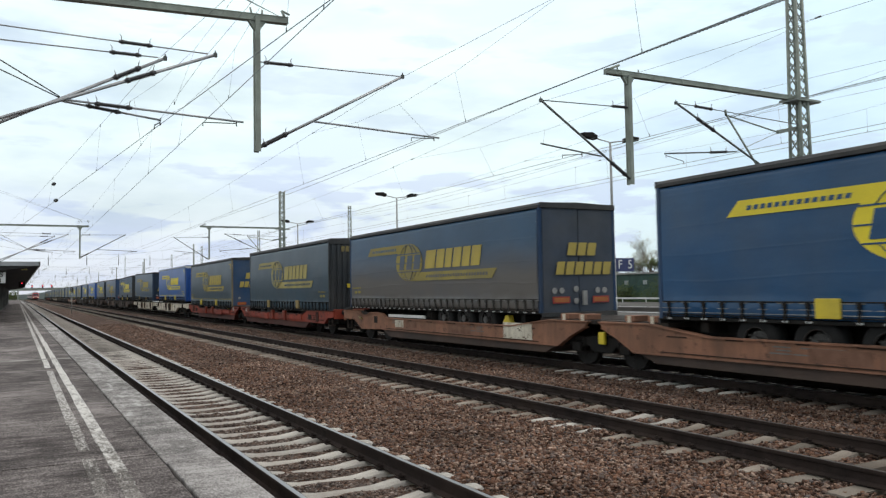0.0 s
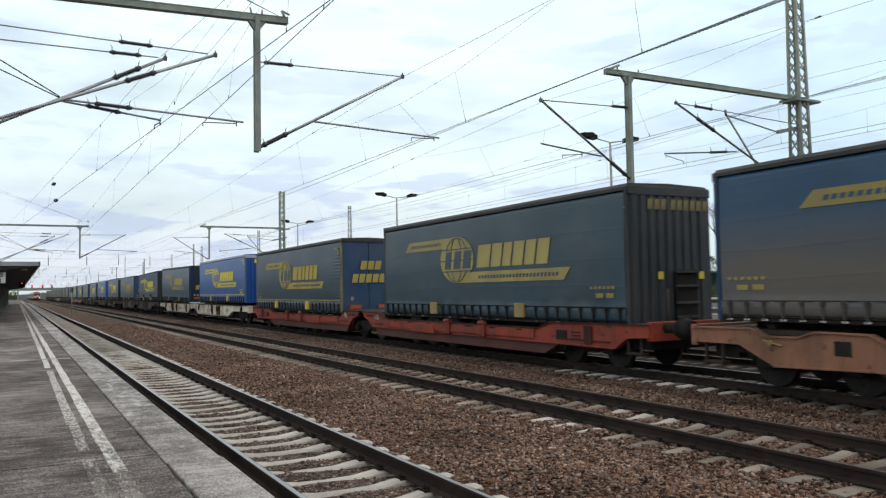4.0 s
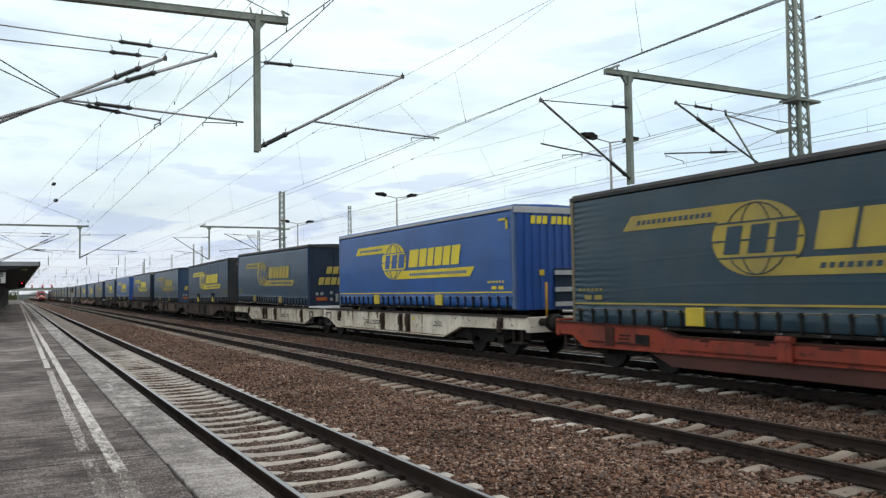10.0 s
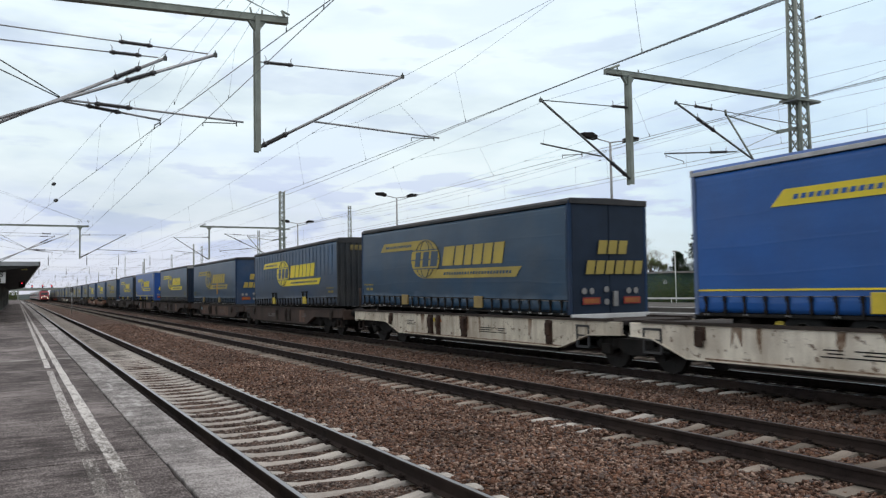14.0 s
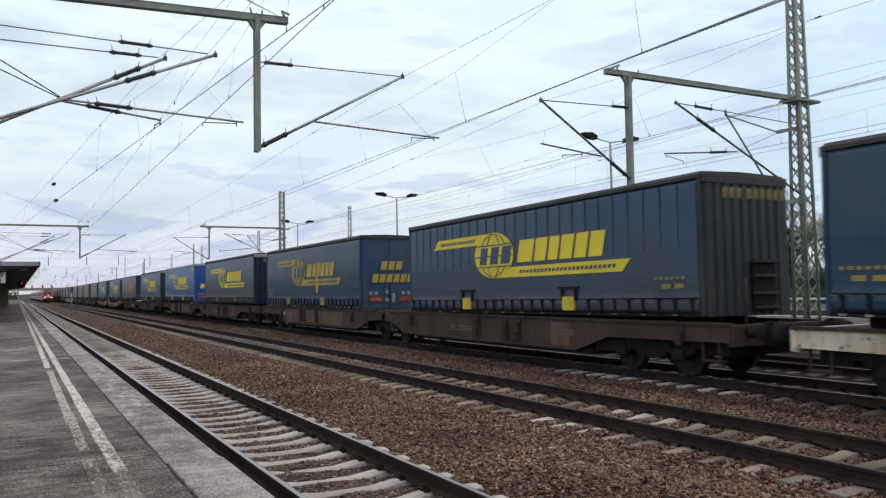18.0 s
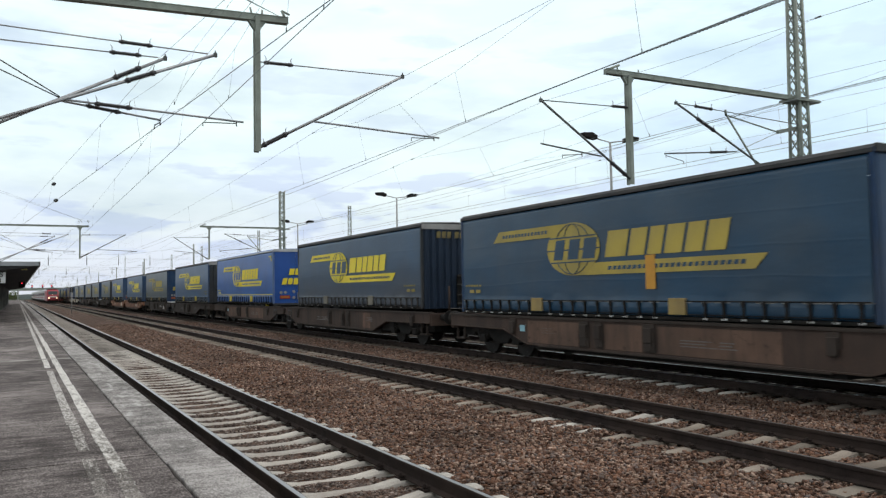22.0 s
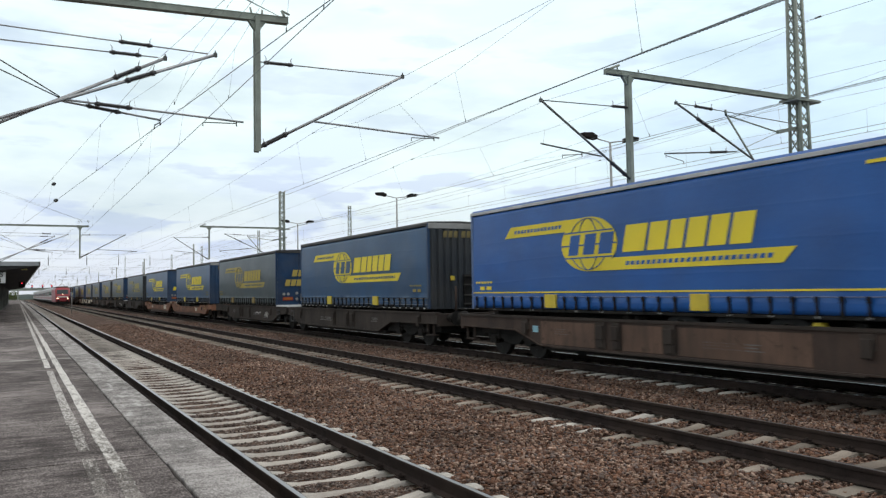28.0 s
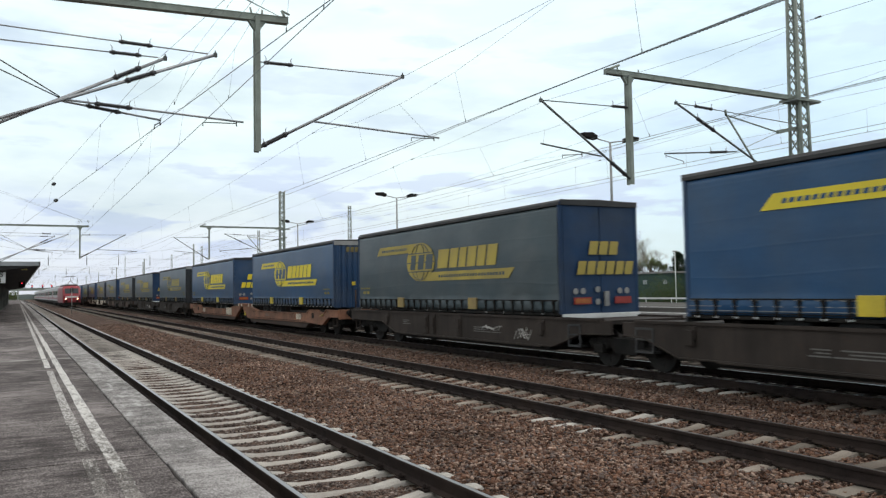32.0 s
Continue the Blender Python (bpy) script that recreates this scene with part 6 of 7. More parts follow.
def half_wagon(w, kind, m, flip, inner, offset, tag):
    """All parts of one half. flip: the coupling end is the far one. offset: y of the coupling end."""
    fl = (lambda y: offset - y) if flip else (lambda y: offset + y)

    def put(name, fill, material, label="", key=None):
        def turned(b):
            fill(b)
            if flip:
                bmesh.ops.scale(b, vec=(1, -1, 1), verts=b.verts)
        return part(name, turned, material, w, label, at=pose(0, offset, 0), key=(name, kind, material.name, flip, key))
    for s in (-1, 1):
        put("side_girder", lambda b: sill(b, s, kind, inner, m is W_SALMON, flip), m, "side girder", (s, inner))
        put("top_flange", lambda b: top_flange(b, s, kind, inner, m is W_SALMON), W_DARK if kind == "flat" else (m if m is W_SALMON else W_REDDARK), "top flange of the girder", s)
    e = inner
    if kind == "pocket":
        trough = [(3.8, 0.50), (e - 1.5, 0.47), (e - 2.1, 0.25), (4.6, 0.22)] if m is W_SALMON else [(3.25, 0.53), (e - 1.25, 0.56), (e - 1.65, 0.24), (4.0, 0.22)]
        put("pocket_floor", lambda b: prism(b, trough, "x", -1.29, 1.29), W_BELLY.get(m.name, M_BLACK), "lower pocket trough", inner)
        if m is W_RED:
            for s in (-1, 1):
                put("upper_plate", boxes((min(s * 1.33, s * 1.385), max(s * 1.33, s * 1.385), 4.35, e - 2.45, 0.60, 0.835), bev=0.006), m, "proud upper plate of the girder", s)
            put("step_plate", boxes((-1.41, -1.38, 10.05, 11.75, 0.50, 0.80), bev=0.006), m, "plate bolted on the girder")
            put("end_plate", boxes((-1.355, -1.33, e - 2.2, e - 1.35, 0.66, 0.70), (-1.355, -1.33, 1.3, 3.2, 0.62, 0.66)), W_REDDARK, "grimy ledge over the bogie")
            put("grille_box", boxes((-1.345, -1.33, 2.95, 3.4, 0.62, 0.86), bev=0.004), M_BLACK, "dark grille panel")
            put("stake_pocket", boxes((-1.37, -1.33, 1.95, 2.25, 0.56, 1.0), bev=0.006), W_REDDARK, "grimy stake pocket")
            put("stencil_plate", boxes((-1.336, -1.33, e - 1.25, e - 0.55, 0.92, 1.0), (-1.336, -1.33, 2.4, 2.8, 0.64, 0.68), (-1.336, -1.33, 2.4, 2.75, 0.72, 0.76), (-1.336, -1.33, 2.4, 2.8, 0.80, 0.84)), W_REDDARK, "faded stencilled plate")
            for yy in (6.95, 9.1):
                put("lashing_bracket", lambda b: (quad_box(b, -1.47, -1.38, yy - 0.15, yy + 0.15, 0.52, 0.96, bev=0.03), rod(b, (-1.42, yy - 0.17, 0.93), (-1.42, yy + 0.17, 0.93), 0.07, 10), quad_box(b, -1.485, -1.46, yy - 0.06, yy + 0.06, 0.56, 0.84, bev=0.008)), m, "bolted side bracket", yy)
            for k in range(7):
                yy = 4.9 + 1.35 * k
                put("wear_mark", boxes((-1.388, -1.384, yy, yy + 0.25 + 0.1 * (k % 3), 0.79, 0.835)), W_REDDARK, "patch of grime on the girder", k)
        if m is W_SALMON:
            put("girder_seam", boxes((-1.345, -1.33, 4.3, e - 2.3, 0.505, 0.53), (-1.338, -1.33, 6.7, 8.3, 0.46, 0.475)), W_RUST, "rusty seam along the girder")
            put("lifting_hole", boxes((-1.336, -1.328, 3.2, 3.52, 0.70, 0.95), bev=0.002), M_BLACK, "dark hole in the girder")
            put("pale_panel", boxes((-1.337, -1.33, 5.15, 5.85, 0.60, 0.86)), W_CREAM, "pale painted panel")
            put("patch_plate", boxes((-1.337, -1.33, 6.05, 6.9, 0.62, 0.84), (-1.337, -1.33, 9.4, 10.6, 0.56, 0.80)), W_SALMON_DARK, "darker repainted panel")
            put("valve_handle", lambda b: (rod(b, (-1.33, 1.95, 0.86), (-1.42, 1.95, 0.86), 0.05, 10), rod(b, (-1.40, 1.8, 0.9), (-1.40, 2.2, 0.82), 0.02, 6)), M_TANPLATE, "brass-coloured brake handle")
            for k in range(6):
                yy = 6.2 + 1.45 * k
                put("wear_mark", boxes((-1.336, -1.332, yy, yy + 0.3 + 0.14 * (k % 3), 0.84, 0.87)), W_RUST, "rust patch under the flange", k)
    else:
        ribs = (3.6, 6.75, 7.3, 9.0, 13.45) if flip else (1.3, 7.4, 8.0, 9.6, 14.1)
        for k, yy in enumerate(ribs):
            low = 0.48 if 4.3 < yy < e - 2.6 else 0.82
            w2 = 0.17 if k % 2 else 0.13
            put("girder_rib", lambda b: (quad_box(b, -1.375, -1.33, yy - w2, yy + w2, low, 1.10, bev=0.008), quad_box(b, -1.43, -1.37, yy - w2 * 0.75, yy + w2 * 0.75, 0.70, 1.02, bev=0.012), quad_box(b, -1.40, -1.37, yy - w2 * 0.5, yy + w2 * 0.6, low + 0.03, 0.68, bev=0.01)), W_RUST if m in (W_WHITE, W_CREAM) else W_DARK, "rusty stake pocket", yy)
        put("pocket_floor", boxes((-1.2, 1.2, 4.4, inner - 2.4, 0.30, 0.44)), M_BLACK, "dark lower tray")
        put("lower_lip", boxes((-1.38, -1.30, 4.8, e - 2.6, 0.385, 0.415)), W_DARK, "dark lip along the girder's foot")
        if m in (W_WHITE, W_CREAM):
            r = random.Random(21 if flip else 22)
            for k in range(9):
                yy = r.uniform(4.6, e - 2.8)
                put("rust_streak", lambda b: prism(b, [(yy, 1.11), (yy + r.uniform(0.05, 0.3), 1.11), (yy + 0.12, r.uniform(0.7, 0.95)), (yy + 0.03, r.uniform(0.5, 0.9))], "x", -1.336, -1.331), W_RUSTSTAIN, "rust streak down the paint", k)
            put("foot_grime", boxes((-1.335, -1.331, 4.7, e - 2.4, 0.43, 0.475)), W_RUSTSTAIN, "brown grime along the foot")
        elif m is W_BROWN:
            spans = ((4.3, 6.5), (7.5, 8.75), (9.25, 12.4)) if flip else ((5.1, 5.85),)
            for k, (ya, yb) in enumerate(spans):
                put("repainted_panel", boxes((-1.336, -1.331, ya, yb, 0.475, 1.06)), W_BROWN_PALE, "paler brown repainted panel", k)
            if flip:
                put("marker_plate", boxes((-1.34, -1.33, 3.92, 4.16, 0.76, 0.93), bev=0.002), M_PALEBLUE, "small pale blue plate")
    put("end_deck", boxes((-1.2, 1.2, 0.05, 3.2, 1.0, 1.09)), W_DARK, "dark end deck", "a")
    put("end_deck", boxes((-1.2, 1.2, inner - (2.4 if m is not W_RED else 1.7), inner - 0.1, 1.03, 1.13)), W_DARK, "dark deck at the joint", "b")
    # Plain full-length box, added to stop light coming through under the wagon.
    put("centre_sill", boxes((-0.45, 0.45, 0.2, inner - 0.9, 0.62 if kind == "flat" else 0.7, 1.02)), M_BLACK, "dark centre sill, added to block light beneath")
    put("underside_gear", boxes((-1.15, 1.15, 3.3, 4.3, 0.42, 0.9), (-1.0, 1.0, 0.3, 0.9, 0.5, 0.95), (-1.1, -0.9, 0.9, 4.2, 0.62, 0.78)), M_BLACK, "dark brake gear")
    put("headstock", boxes((-1.3, 1.3, -0.06, 0.1, 0.72, 1.14), bev=0.01), m, "end beam")
    for s in (-0.875, 0.875):
        put("buffer", lambda b: (rod(b, (s, -0.06, 1.0), (s, -0.45, 1.0), 0.11, 14), rod(b, (s, -0.4, 1.0), (s, -0.58, 1.0), 0.17, 18, r2=0.24), rod(b, (s, -0.58, 1.0), (s, -0.62, 1.0), 0.24, 18)), M_BLACK, "dark round buffer", s)
    put("coupling", rods(((0, 0, 0.95), (0, -0.62, 0.86), 0.04), ((0.2, -0.02, 0.8), (0.25, -0.6, 0.6), 0.03)), M_BLACK, "screw coupling and hose")
    put("step", boxes((-1.3, -1.24, 0.3, 0.34, 0.42, 0.84), (-1.3, -1.24, 0.72, 0.76, 0.42, 0.84), (-1.32, -1.1, 0.28, 0.78, 0.4, 0.44)), W_DARK, "foot step")
    if m not in (W_RED, W_SALMON):
        f0, f1 = (e - 1.42, e - 0.92) if flip else (e - 0.80, e - 0.22)
        put("step_frame", boxes((-1.35, -1.29, f0, f0 + 0.05, 0.46, 1.02), (-1.35, -1.29, f1 - 0.05, f1, 0.46, 1.02), (-1.35, -1.12, f0, f1, 0.46, 0.51), (-1.35, -1.29, f0, f1, 0.74, 0.78), (-1.35, -1.29, f0, f1, 0.97, 1.02)), M_DARKTRIM, "ladder frame beside the joint")
    for a, c, z in ((4.9, 5.5, 0.74), (9.9, 10.9, 0.66), (10.95, 11.4, 0.66)):
        put("data_panel", lambda b: [quad_box(b, -1.336, -1.332, a, a + (c - a) * f, z + 0.06 * k, z + 0.06 * k + 0.025) for k, f in enumerate((1, 0.7, 0.85))], M_BLACK if m in (W_WHITE, W_CREAM) else M_STENCIL, "lines of stencilled data", a)
    for yy in (6.9, 7.35) if m in (W_WHITE, W_CREAM) else ():
        put("warning_sign", lambda b: prism(b, [(yy, 0.88), (yy + 0.14, 0.88), (yy + 0.14, 1.01), (yy, 1.01)] if yy < 7 else [(yy, 0.88), (yy + 0.17, 0.88), (yy + 0.085, 1.02)], "x", -1.336, -1.331), M_PLATE if yy < 7 else M_ORANGE, "small warning sign", yy)
    if tag:
        put("white_panel", boxes((-1.345, -1.33, inner - 4.0, inner - 2.6, 0.54, 0.98)), W_CREAM, "pale painted panel", "wp")
    if m is W_RED or (m is W_DARK and flip):
        r = random.Random(7 if flip else 8)
        for q in (0, 1):
            y0, wide = (e - 1.85 - 1.9 * q, 0.5 - 0.2 * q) if m is W_RED else ((10.2, 1.4), (12.0, 1.15))[q]
            zc, zh = (0.92 - 0.2 * q, 0.13 - 0.07 * q) if m is W_RED else ((0.80, 0.06), (0.70, 0.17))[q]
            n_ = 9 if m is W_RED else 16
            pts = [(-1.342, y0 + wide * (0.5 + 0.5 * math.sin(1.9 * k + q)) * 0.25 + wide * 0.75 * k / n_, zc + zh * math.sin(2.4 * k + r.uniform(-0.6, 0.6))) for k in range(n_)]
            put("graffiti", lambda b: cable(b, pts, 0.015, 4), M_GRAFFITI, "whitish scrawled paint", q)
    put("brake_tank", lambda b: (rod(b, (-0.5, 4.6, 0.42), (-0.5, 6.4, 0.42), 0.17, 12), rod(b, (-0.5, 6.3, 0.42), (-0.5, 9.0, 0.42), 0.04, 6)), M_BLACK, "dark brake tank and rod")
    bogie(w, fl(2.5))


M_PALEBLUE = mat("pale_blue_plate", (0.25, 0.45, 0.52), rough=0.5, var=0.1, scale=3, bump=0.0)
W_RUSTSTAIN = mat("rust_stain_on_paint", (0.20, 0.125, 0.08), rough=0.85, var=0.4, scale=5, bump=0.1, dirt=(0.35, 0.30, 0.24), dscale=5, damount=0.8, spec=0.2)
W_SALMON_DARK = mat("darker_salmon_paint", (0.17, 0.085, 0.055), rough=0.75, var=0.25, scale=3, bump=0.1, dirt=(0.22, 0.12, 0.08), dscale=3, damount=0.6, spec=0.25)
W_BROWN_PALE = wagon_mat("faded_brown_wagon_paint", (0.135, 0.080, 0.056), (0.055, 0.038, 0.030), (0.045, 0.028, 0.022), 0.7, 0.6, 0.8)
M_GRAFFITI = mat("whitish_spray_paint", (0.40, 0.38, 0.35), rough=0.8, var=0.2, scale=4, bump=0.0)
# Lower troughs in darker versions of the girder paints.
W_BELLY = {W_SALMON.name: mat("salmon_dark_belly", (0.066, 0.040, 0.029), rough=0.8, var=0.3, scale=1, bump=0.1, dirt=(0.04, 0.032, 0.028), damount=0.6),
           W_RED.name: mat("red_dark_belly", (0.085, 0.027, 0.019), rough=0.8, var=0.25, scale=1, bump=0.1, dirt=(0.05, 0.03, 0.026), damount=0.5)}
WAGONS = ["pocket salmon", "pocket red", "flat white", "flat brown", "flat brown", "flat dark", "pocket salmon"] + ["flat dark", "flat brown", "flat white", "flat dark", "pocket red", "flat dark", "flat brown", "flat dark"]
PAINT = {"salmon": W_SALMON, "red": W_RED, "white": W_WHITE, "brown": W_BROWN, "dark": W_DARK}
for i in range((len(TRAILERS) + 1) // 2):
    if i == 0:
        kind, colour = "flat", "dark"
        a, c = 0, 0
        near, far = TRAILERS[0][1] - 17, TRAILERS[0][1] + LEN
        lead, trail = near, TRAILERS[0][1]
    else:
        if 2 * i >= len(TRAILERS):
            break
        kind, colour = WAGONS[(i - 1) % len(WAGONS)].split()
        lead, trail = TRAILERS[2 * i - 1][1], TRAILERS[2 * i][1]
    m = PAINT[colour]
    if i == 3:
        m = W_WHITE
    start, end = lead - 0.65, trail + LEN + 0.65
    joint = (lead + LEN + trail) / 2
    w = thing("container_wagon" if kind == "flat" else "pocket_wagon", pose(X3, 0, 0), {"salmon": "salmon-brown articulated pocket wagon carrying two trailers", "red": "rust-red articulated pocket wagon carrying two trailers",
              "white": "off-white articulated wagon with rusty stake pockets", "brown": "dirty brown articulated wagon carrying two trailers", "dark": "grimy dark articulated wagon carrying two trailers"}[colour], "freight wagon", "wagons of the freight train")
    half_wagon(w, kind, m, False, round(joint - start, 1), start - joint, False)
    half_wagon(w, kind, W_CREAM if m is W_WHITE else m, True, round(end - joint, 1), end - joint, colour == "salmon")
    bogie(w, 0.0)
    if colour == "salmon":
        for q in (-1.9, -1.15, 0.55, 1.3):
            sb = part("support_block", boxes((-1.2, -0.75, -0.16, 0.16, 1.13, 1.27), bev=0.02), W_SALMON, w, "rusty trailer support block", at=pose(0, q, 0), key="support")
            part("pad", boxes((-1.23, -1.19, -0.05, 0.05, 1.06, 1.26), bev=0.01), W_CREAM, sb, "pale worn pad", key="spad")
        part("valve_box", boxes((-1.2, -1.1, -0.22, 0.0, 0.55, 0.85), bev=0.03), M_PLATE, w, "yellow valve box beside the bogie", key="valve")
    MOVERS.append((w, joint, 0.0, 0.0))

# ---------------------------------------------------------------- the passenger train
def hull(b, ya, yb, w, z0, z1, crown=0.35):
    prism(b, [(-w, z0), (w, z0), (w, z1 - crown), (w - 0.25, z1 - 0.1), (0.5, z1), (-0.5, z1), (-w + 0.25, z1 - 0.1), (-w, z1 - crown)], "y", ya, yb)


def locomotive():
    t = thing("electric_locomotive", pose(X2, 0, 0), "red electric locomotive with lit headlights and raised pantograph", "locomotive")

    def body(b):
        secs = [(0.0, 1.05, 0.9, 1.9), (0.15, 1.35, 0.75, 2.2), (0.75, 1.46, 0.7, 3.3), (1.3, 1.49, 0.7, 3.75), (18.0, 1.49, 0.7, 3.8), (19.0, 1.3, 0.9, 2.2)]
        rings = []
        for y, w, z0, z1 in secs:
            rings.append([b.verts.new((x * w, y, z0 + (z1 - z0) * z)) for x, z in ((-1, 0), (1, 0), (1, 0.86), (0.8, 0.97), (0, 1), (-0.8, 0.97), (-1, 0.86))])
        for r, q in zip(rings, rings[1:]):
            for k in range(7):
                b.faces.new((r[k], r[(k + 1) % 7], q[(k + 1) % 7], q[k]))
        b.faces.new(rings[0])
        b.faces.new(rings[-1][::-1])
    part("body", body, M_RED, t)
    part("windscreen", lambda b: prism(b, [(0.30, 2.32), (0.78, 3.22), (0.72, 3.25), (0.2, 2.35)], "x", -1.1, 1.1), M_GLASS, t)
    part("white_front_band", boxes((-1.05, 1.05, -0.03, 0.1, 1.62, 1.86)), M_WHITE, t, "pale band across the front")
    part("roof", boxes((-1.15, 1.15, 2.2, 16.8, 3.75, 3.98), bev=0.1), M_DARKTRIM, t)
    part("underframe", boxes((-1.2, 1.2, 0.6, 18.4, 0.3, 0.75), (-1.3, 1.3, -0.1, 0.3, 0.25, 0.75)), M_BLACK, t)
    for s in (-0.875, 0.875):
        part("buffer", lambda b: rod(b, (s, 0.1, 1.0), (s, -0.5, 1.0), 0.2, 12), M_BLACK, t)
    for s in (-0.95, 0.95):
        part("headlight", lambda b: rod(b, (s, -0.08, 1.42), (s, 0.1, 1.42), 0.12, 14), M_HEADLAMP, t, "lit headlight")
    part("headlight", lambda b: rod(b, (0, 0.16, 2.25), (0, 0.3, 2.25), 0.08, 14), M_HEADLAMP, t, "lit upper headlight")
    part("pantograph", rods(((-0.6, 3.0, 3.98), (0, 4.6, 4.7), 0.04), ((0.6, 3.0, 3.98), (0, 4.6, 4.7), 0.04), ((0, 4.6, 4.7), (0, 3.0, 5.4), 0.03), ((-0.8, 3.0, 5.42), (0.8, 3.0, 5.42), 0.04)), M_DARKTUBE, t)
    for y in (3.8, 15.2):
        g = part("bogie", boxes((-1.2, 1.2, y - 1.9, y + 1.9, 0.35, 0.75)), M_BLACK, t)
        for d in (-1.3, 1.3):
            part("wheelset", wheelset, M_STEELWHEEL, g, at=pose(0, y + d, 0.5), key="wheelset")
    return t


def coach(first):
    t = thing("passenger_coach", pose(X2, 0, 0), "white passenger coach with a red stripe and dark windows", "railway coach", "coaches of the passenger train")
    part("body", lambda b: hull(b, 0.15, 26.2, 1.41, 0.95, 4.0), M_COACH, t, key="coach")
    part("red_stripe", boxes((-1.425, 1.425, 0.2, 26.15, 1.35, 1.6)), M_RED, t, "red stripe along the side", key="cstripe")
    part("roof_band", boxes((-1.2, 1.2, 0.2, 26.1, 3.86, 3.99)), M_RED if first else M_GREYTRIM, t, key=("croof", first))
    for i in range(11):
        for s in (-1, 1):
            part("window", boxes((min(s * 1.40, s * 1.43), max(s * 1.40, s * 1.43), 2.4 + 2.0 * i, 3.9 + 2.0 * i, 2.1, 3.0)), M_GLASS, t, key=("cwin", i, s))
    for y in (0.7, 24.8):
        part("door", boxes((-1.43, 1.43, y, y + 0.85, 1.05, 3.2)), M_RED, t, key=("cdoor", y))
    part("underframe", boxes((-1.2, 1.2, 0.5, 25.9, 0.45, 0.95)), M_BLACK, t, key="cunder")
    for y in (3.7, 22.7):
        part("bogie", boxes((-1.15, 1.15, y - 1.6, y + 1.6, 0.0, 0.75)), M_BLACK, t, key=("cbog", y))
    return t


EXPRESS = [(locomotive(), 0.0)]
for i in range(9):
    EXPRESS.append((coach(i in (5, 6)), 19.3 + 26.4 * i))

M_CLAMP = mat("yellowed_lamp_cover", (0.45, 0.40, 0.12), rough=0.5, var=0.1, scale=3, bump=0.0)
# ---------------------------------------------------------------- along the near platform
canopy = thing("platform_canopy", pose(0, 47, 0), "dark platform canopy with a grey fascia on concrete columns", "canopy")
part("roof", lambda b: prism(b, [(-7.5, 3.55), (-3.0, 3.0), (1.0, 3.56), (1.0, 3.7), (-7.5, 3.7)], "y", 0, 128), M_ROOF, canopy, "dark canopy underside")
part("fascia", boxes((-7.6, 1.06, -0.08, 0.0, 3.55, 3.77), (1.0, 1.08, -0.08, 128, 3.55, 3.77)), M_FASCIA, canopy, "grey metal fascia")
for k in range(14):
    part("column", boxes((-1.75, -1.35, 0.6 + 9.3 * k, 1.0 + 9.3 * k, PLAT - 47 * 0, 3.3)), M_CONCRETE, canopy, key=("column", k))
part("back_wall", boxes((-3.2, -3.0, 3, 126, PLAT, 3.2)), M_ROOF, canopy, "dark service wall under the canopy")
part("canopy_lamp", boxes((0.2, 0.5, 2.6, 3.4, 3.42, 3.5), bev=0.02), M_CLAMP, canopy, "small yellowish lamp under the canopy")
sign = thing("distance_board", pose(-0.80, 47.4, 0), "white hectometre board with black figures", "sign")
part("board", boxes((-0.27, 0.27, -0.02, 0.02, 2.66, 3.22), bev=0.01), M_WHITE, sign)
part("hanger", boxes((-0.3, -0.26, -0.01, 0.01, 3.2, 3.6), (0.26, 0.3, -0.01, 0.01, 3.2, 3.6)), M_DARKTUBE, sign)


def words(text, size, m, parent, at, label=""):
    cu = bpy.data.curves.new("figures", 'FONT')
    cu.body, cu.size, cu.align_x, cu.align_y, cu.extrude = text, size, 'CENTER', 'CENTER', 0.004
    tmp = bpy.data.objects.new("figures", cu)
    me = bpy.data.meshes.new_from_object(tmp)
    bpy.data.objects.remove(tmp)
    me.materials.append(m)
    ob = new("figures", me)
    ob.parent, ob.matrix_basis = parent, at
    if label:
        ob["label"] = label
    return ob


words("35", 0.34, M_BLACK, sign, pose(0.0, -0.03, 3.08, 90, 0, 0))
words("4", 0.32, M_BLACK, sign, pose(0.0, -0.03, 2.78, 90, 0, 0))
sig = thing("platform_signal", pose(0.45, 92, 0), "small black signal showing a red light", "signal")
part("hanger", rods(((0, 0.05, 3.5), (0, 0.05, 3.72), 0.04)), M_DARKTUBE, sig)
part("head", boxes((-0.3, 0.3, -0.1, 0.15, 2.85, 3.6), bev=0.03), M_BLACK, sig)
part("lamp", lambda b: rod(b, (0, -0.14, 3.3), (0, -0.08, 3.3), 0.05, 14), M_REDLAMP, sig, "lit red lamp")
post = thing("track_sign_post", pose(5.75, 104, 0), "white track-side post with a dark board", "sign post")
part("post", rods(((0, 0, -0.3), (0, 0, 2.9), 0.04)), M_POLE, post)
part("board", boxes((-0.16, 0.16, -0.03, 0.03, 2.3, 2.9), bev=0.02), M_BLACK, post)

gantry = thing("signal_gantry", pose(0, 452, 0), "steel signal gantry across the tracks with red lights", "signal gantry")
part("legs", boxes((0.2, 0.8, -0.3, 0.3, -0.75, 5.6), (28.0, 28.6, -0.3, 0.3, -0.75, 5.6)), M_GALV, gantry)
part("bridge", boxes((-3, 31, -0.8, 0.8, 5.0, 6.2)), M_GALV, gantry)
for x in (6.7, 11.5, 15.7):
    h = part("signal_head", boxes((x - 0.35, x + 0.35, -1.1, -0.8, 6.2, 7.7)), M_BLACK, gantry)
    part("lamp", lambda b: rod(b, (x, -1.2, 7.1), (x, -1.1, 7.1), 0.21, 14), M_REDLAMP, h, "lit red lamp")
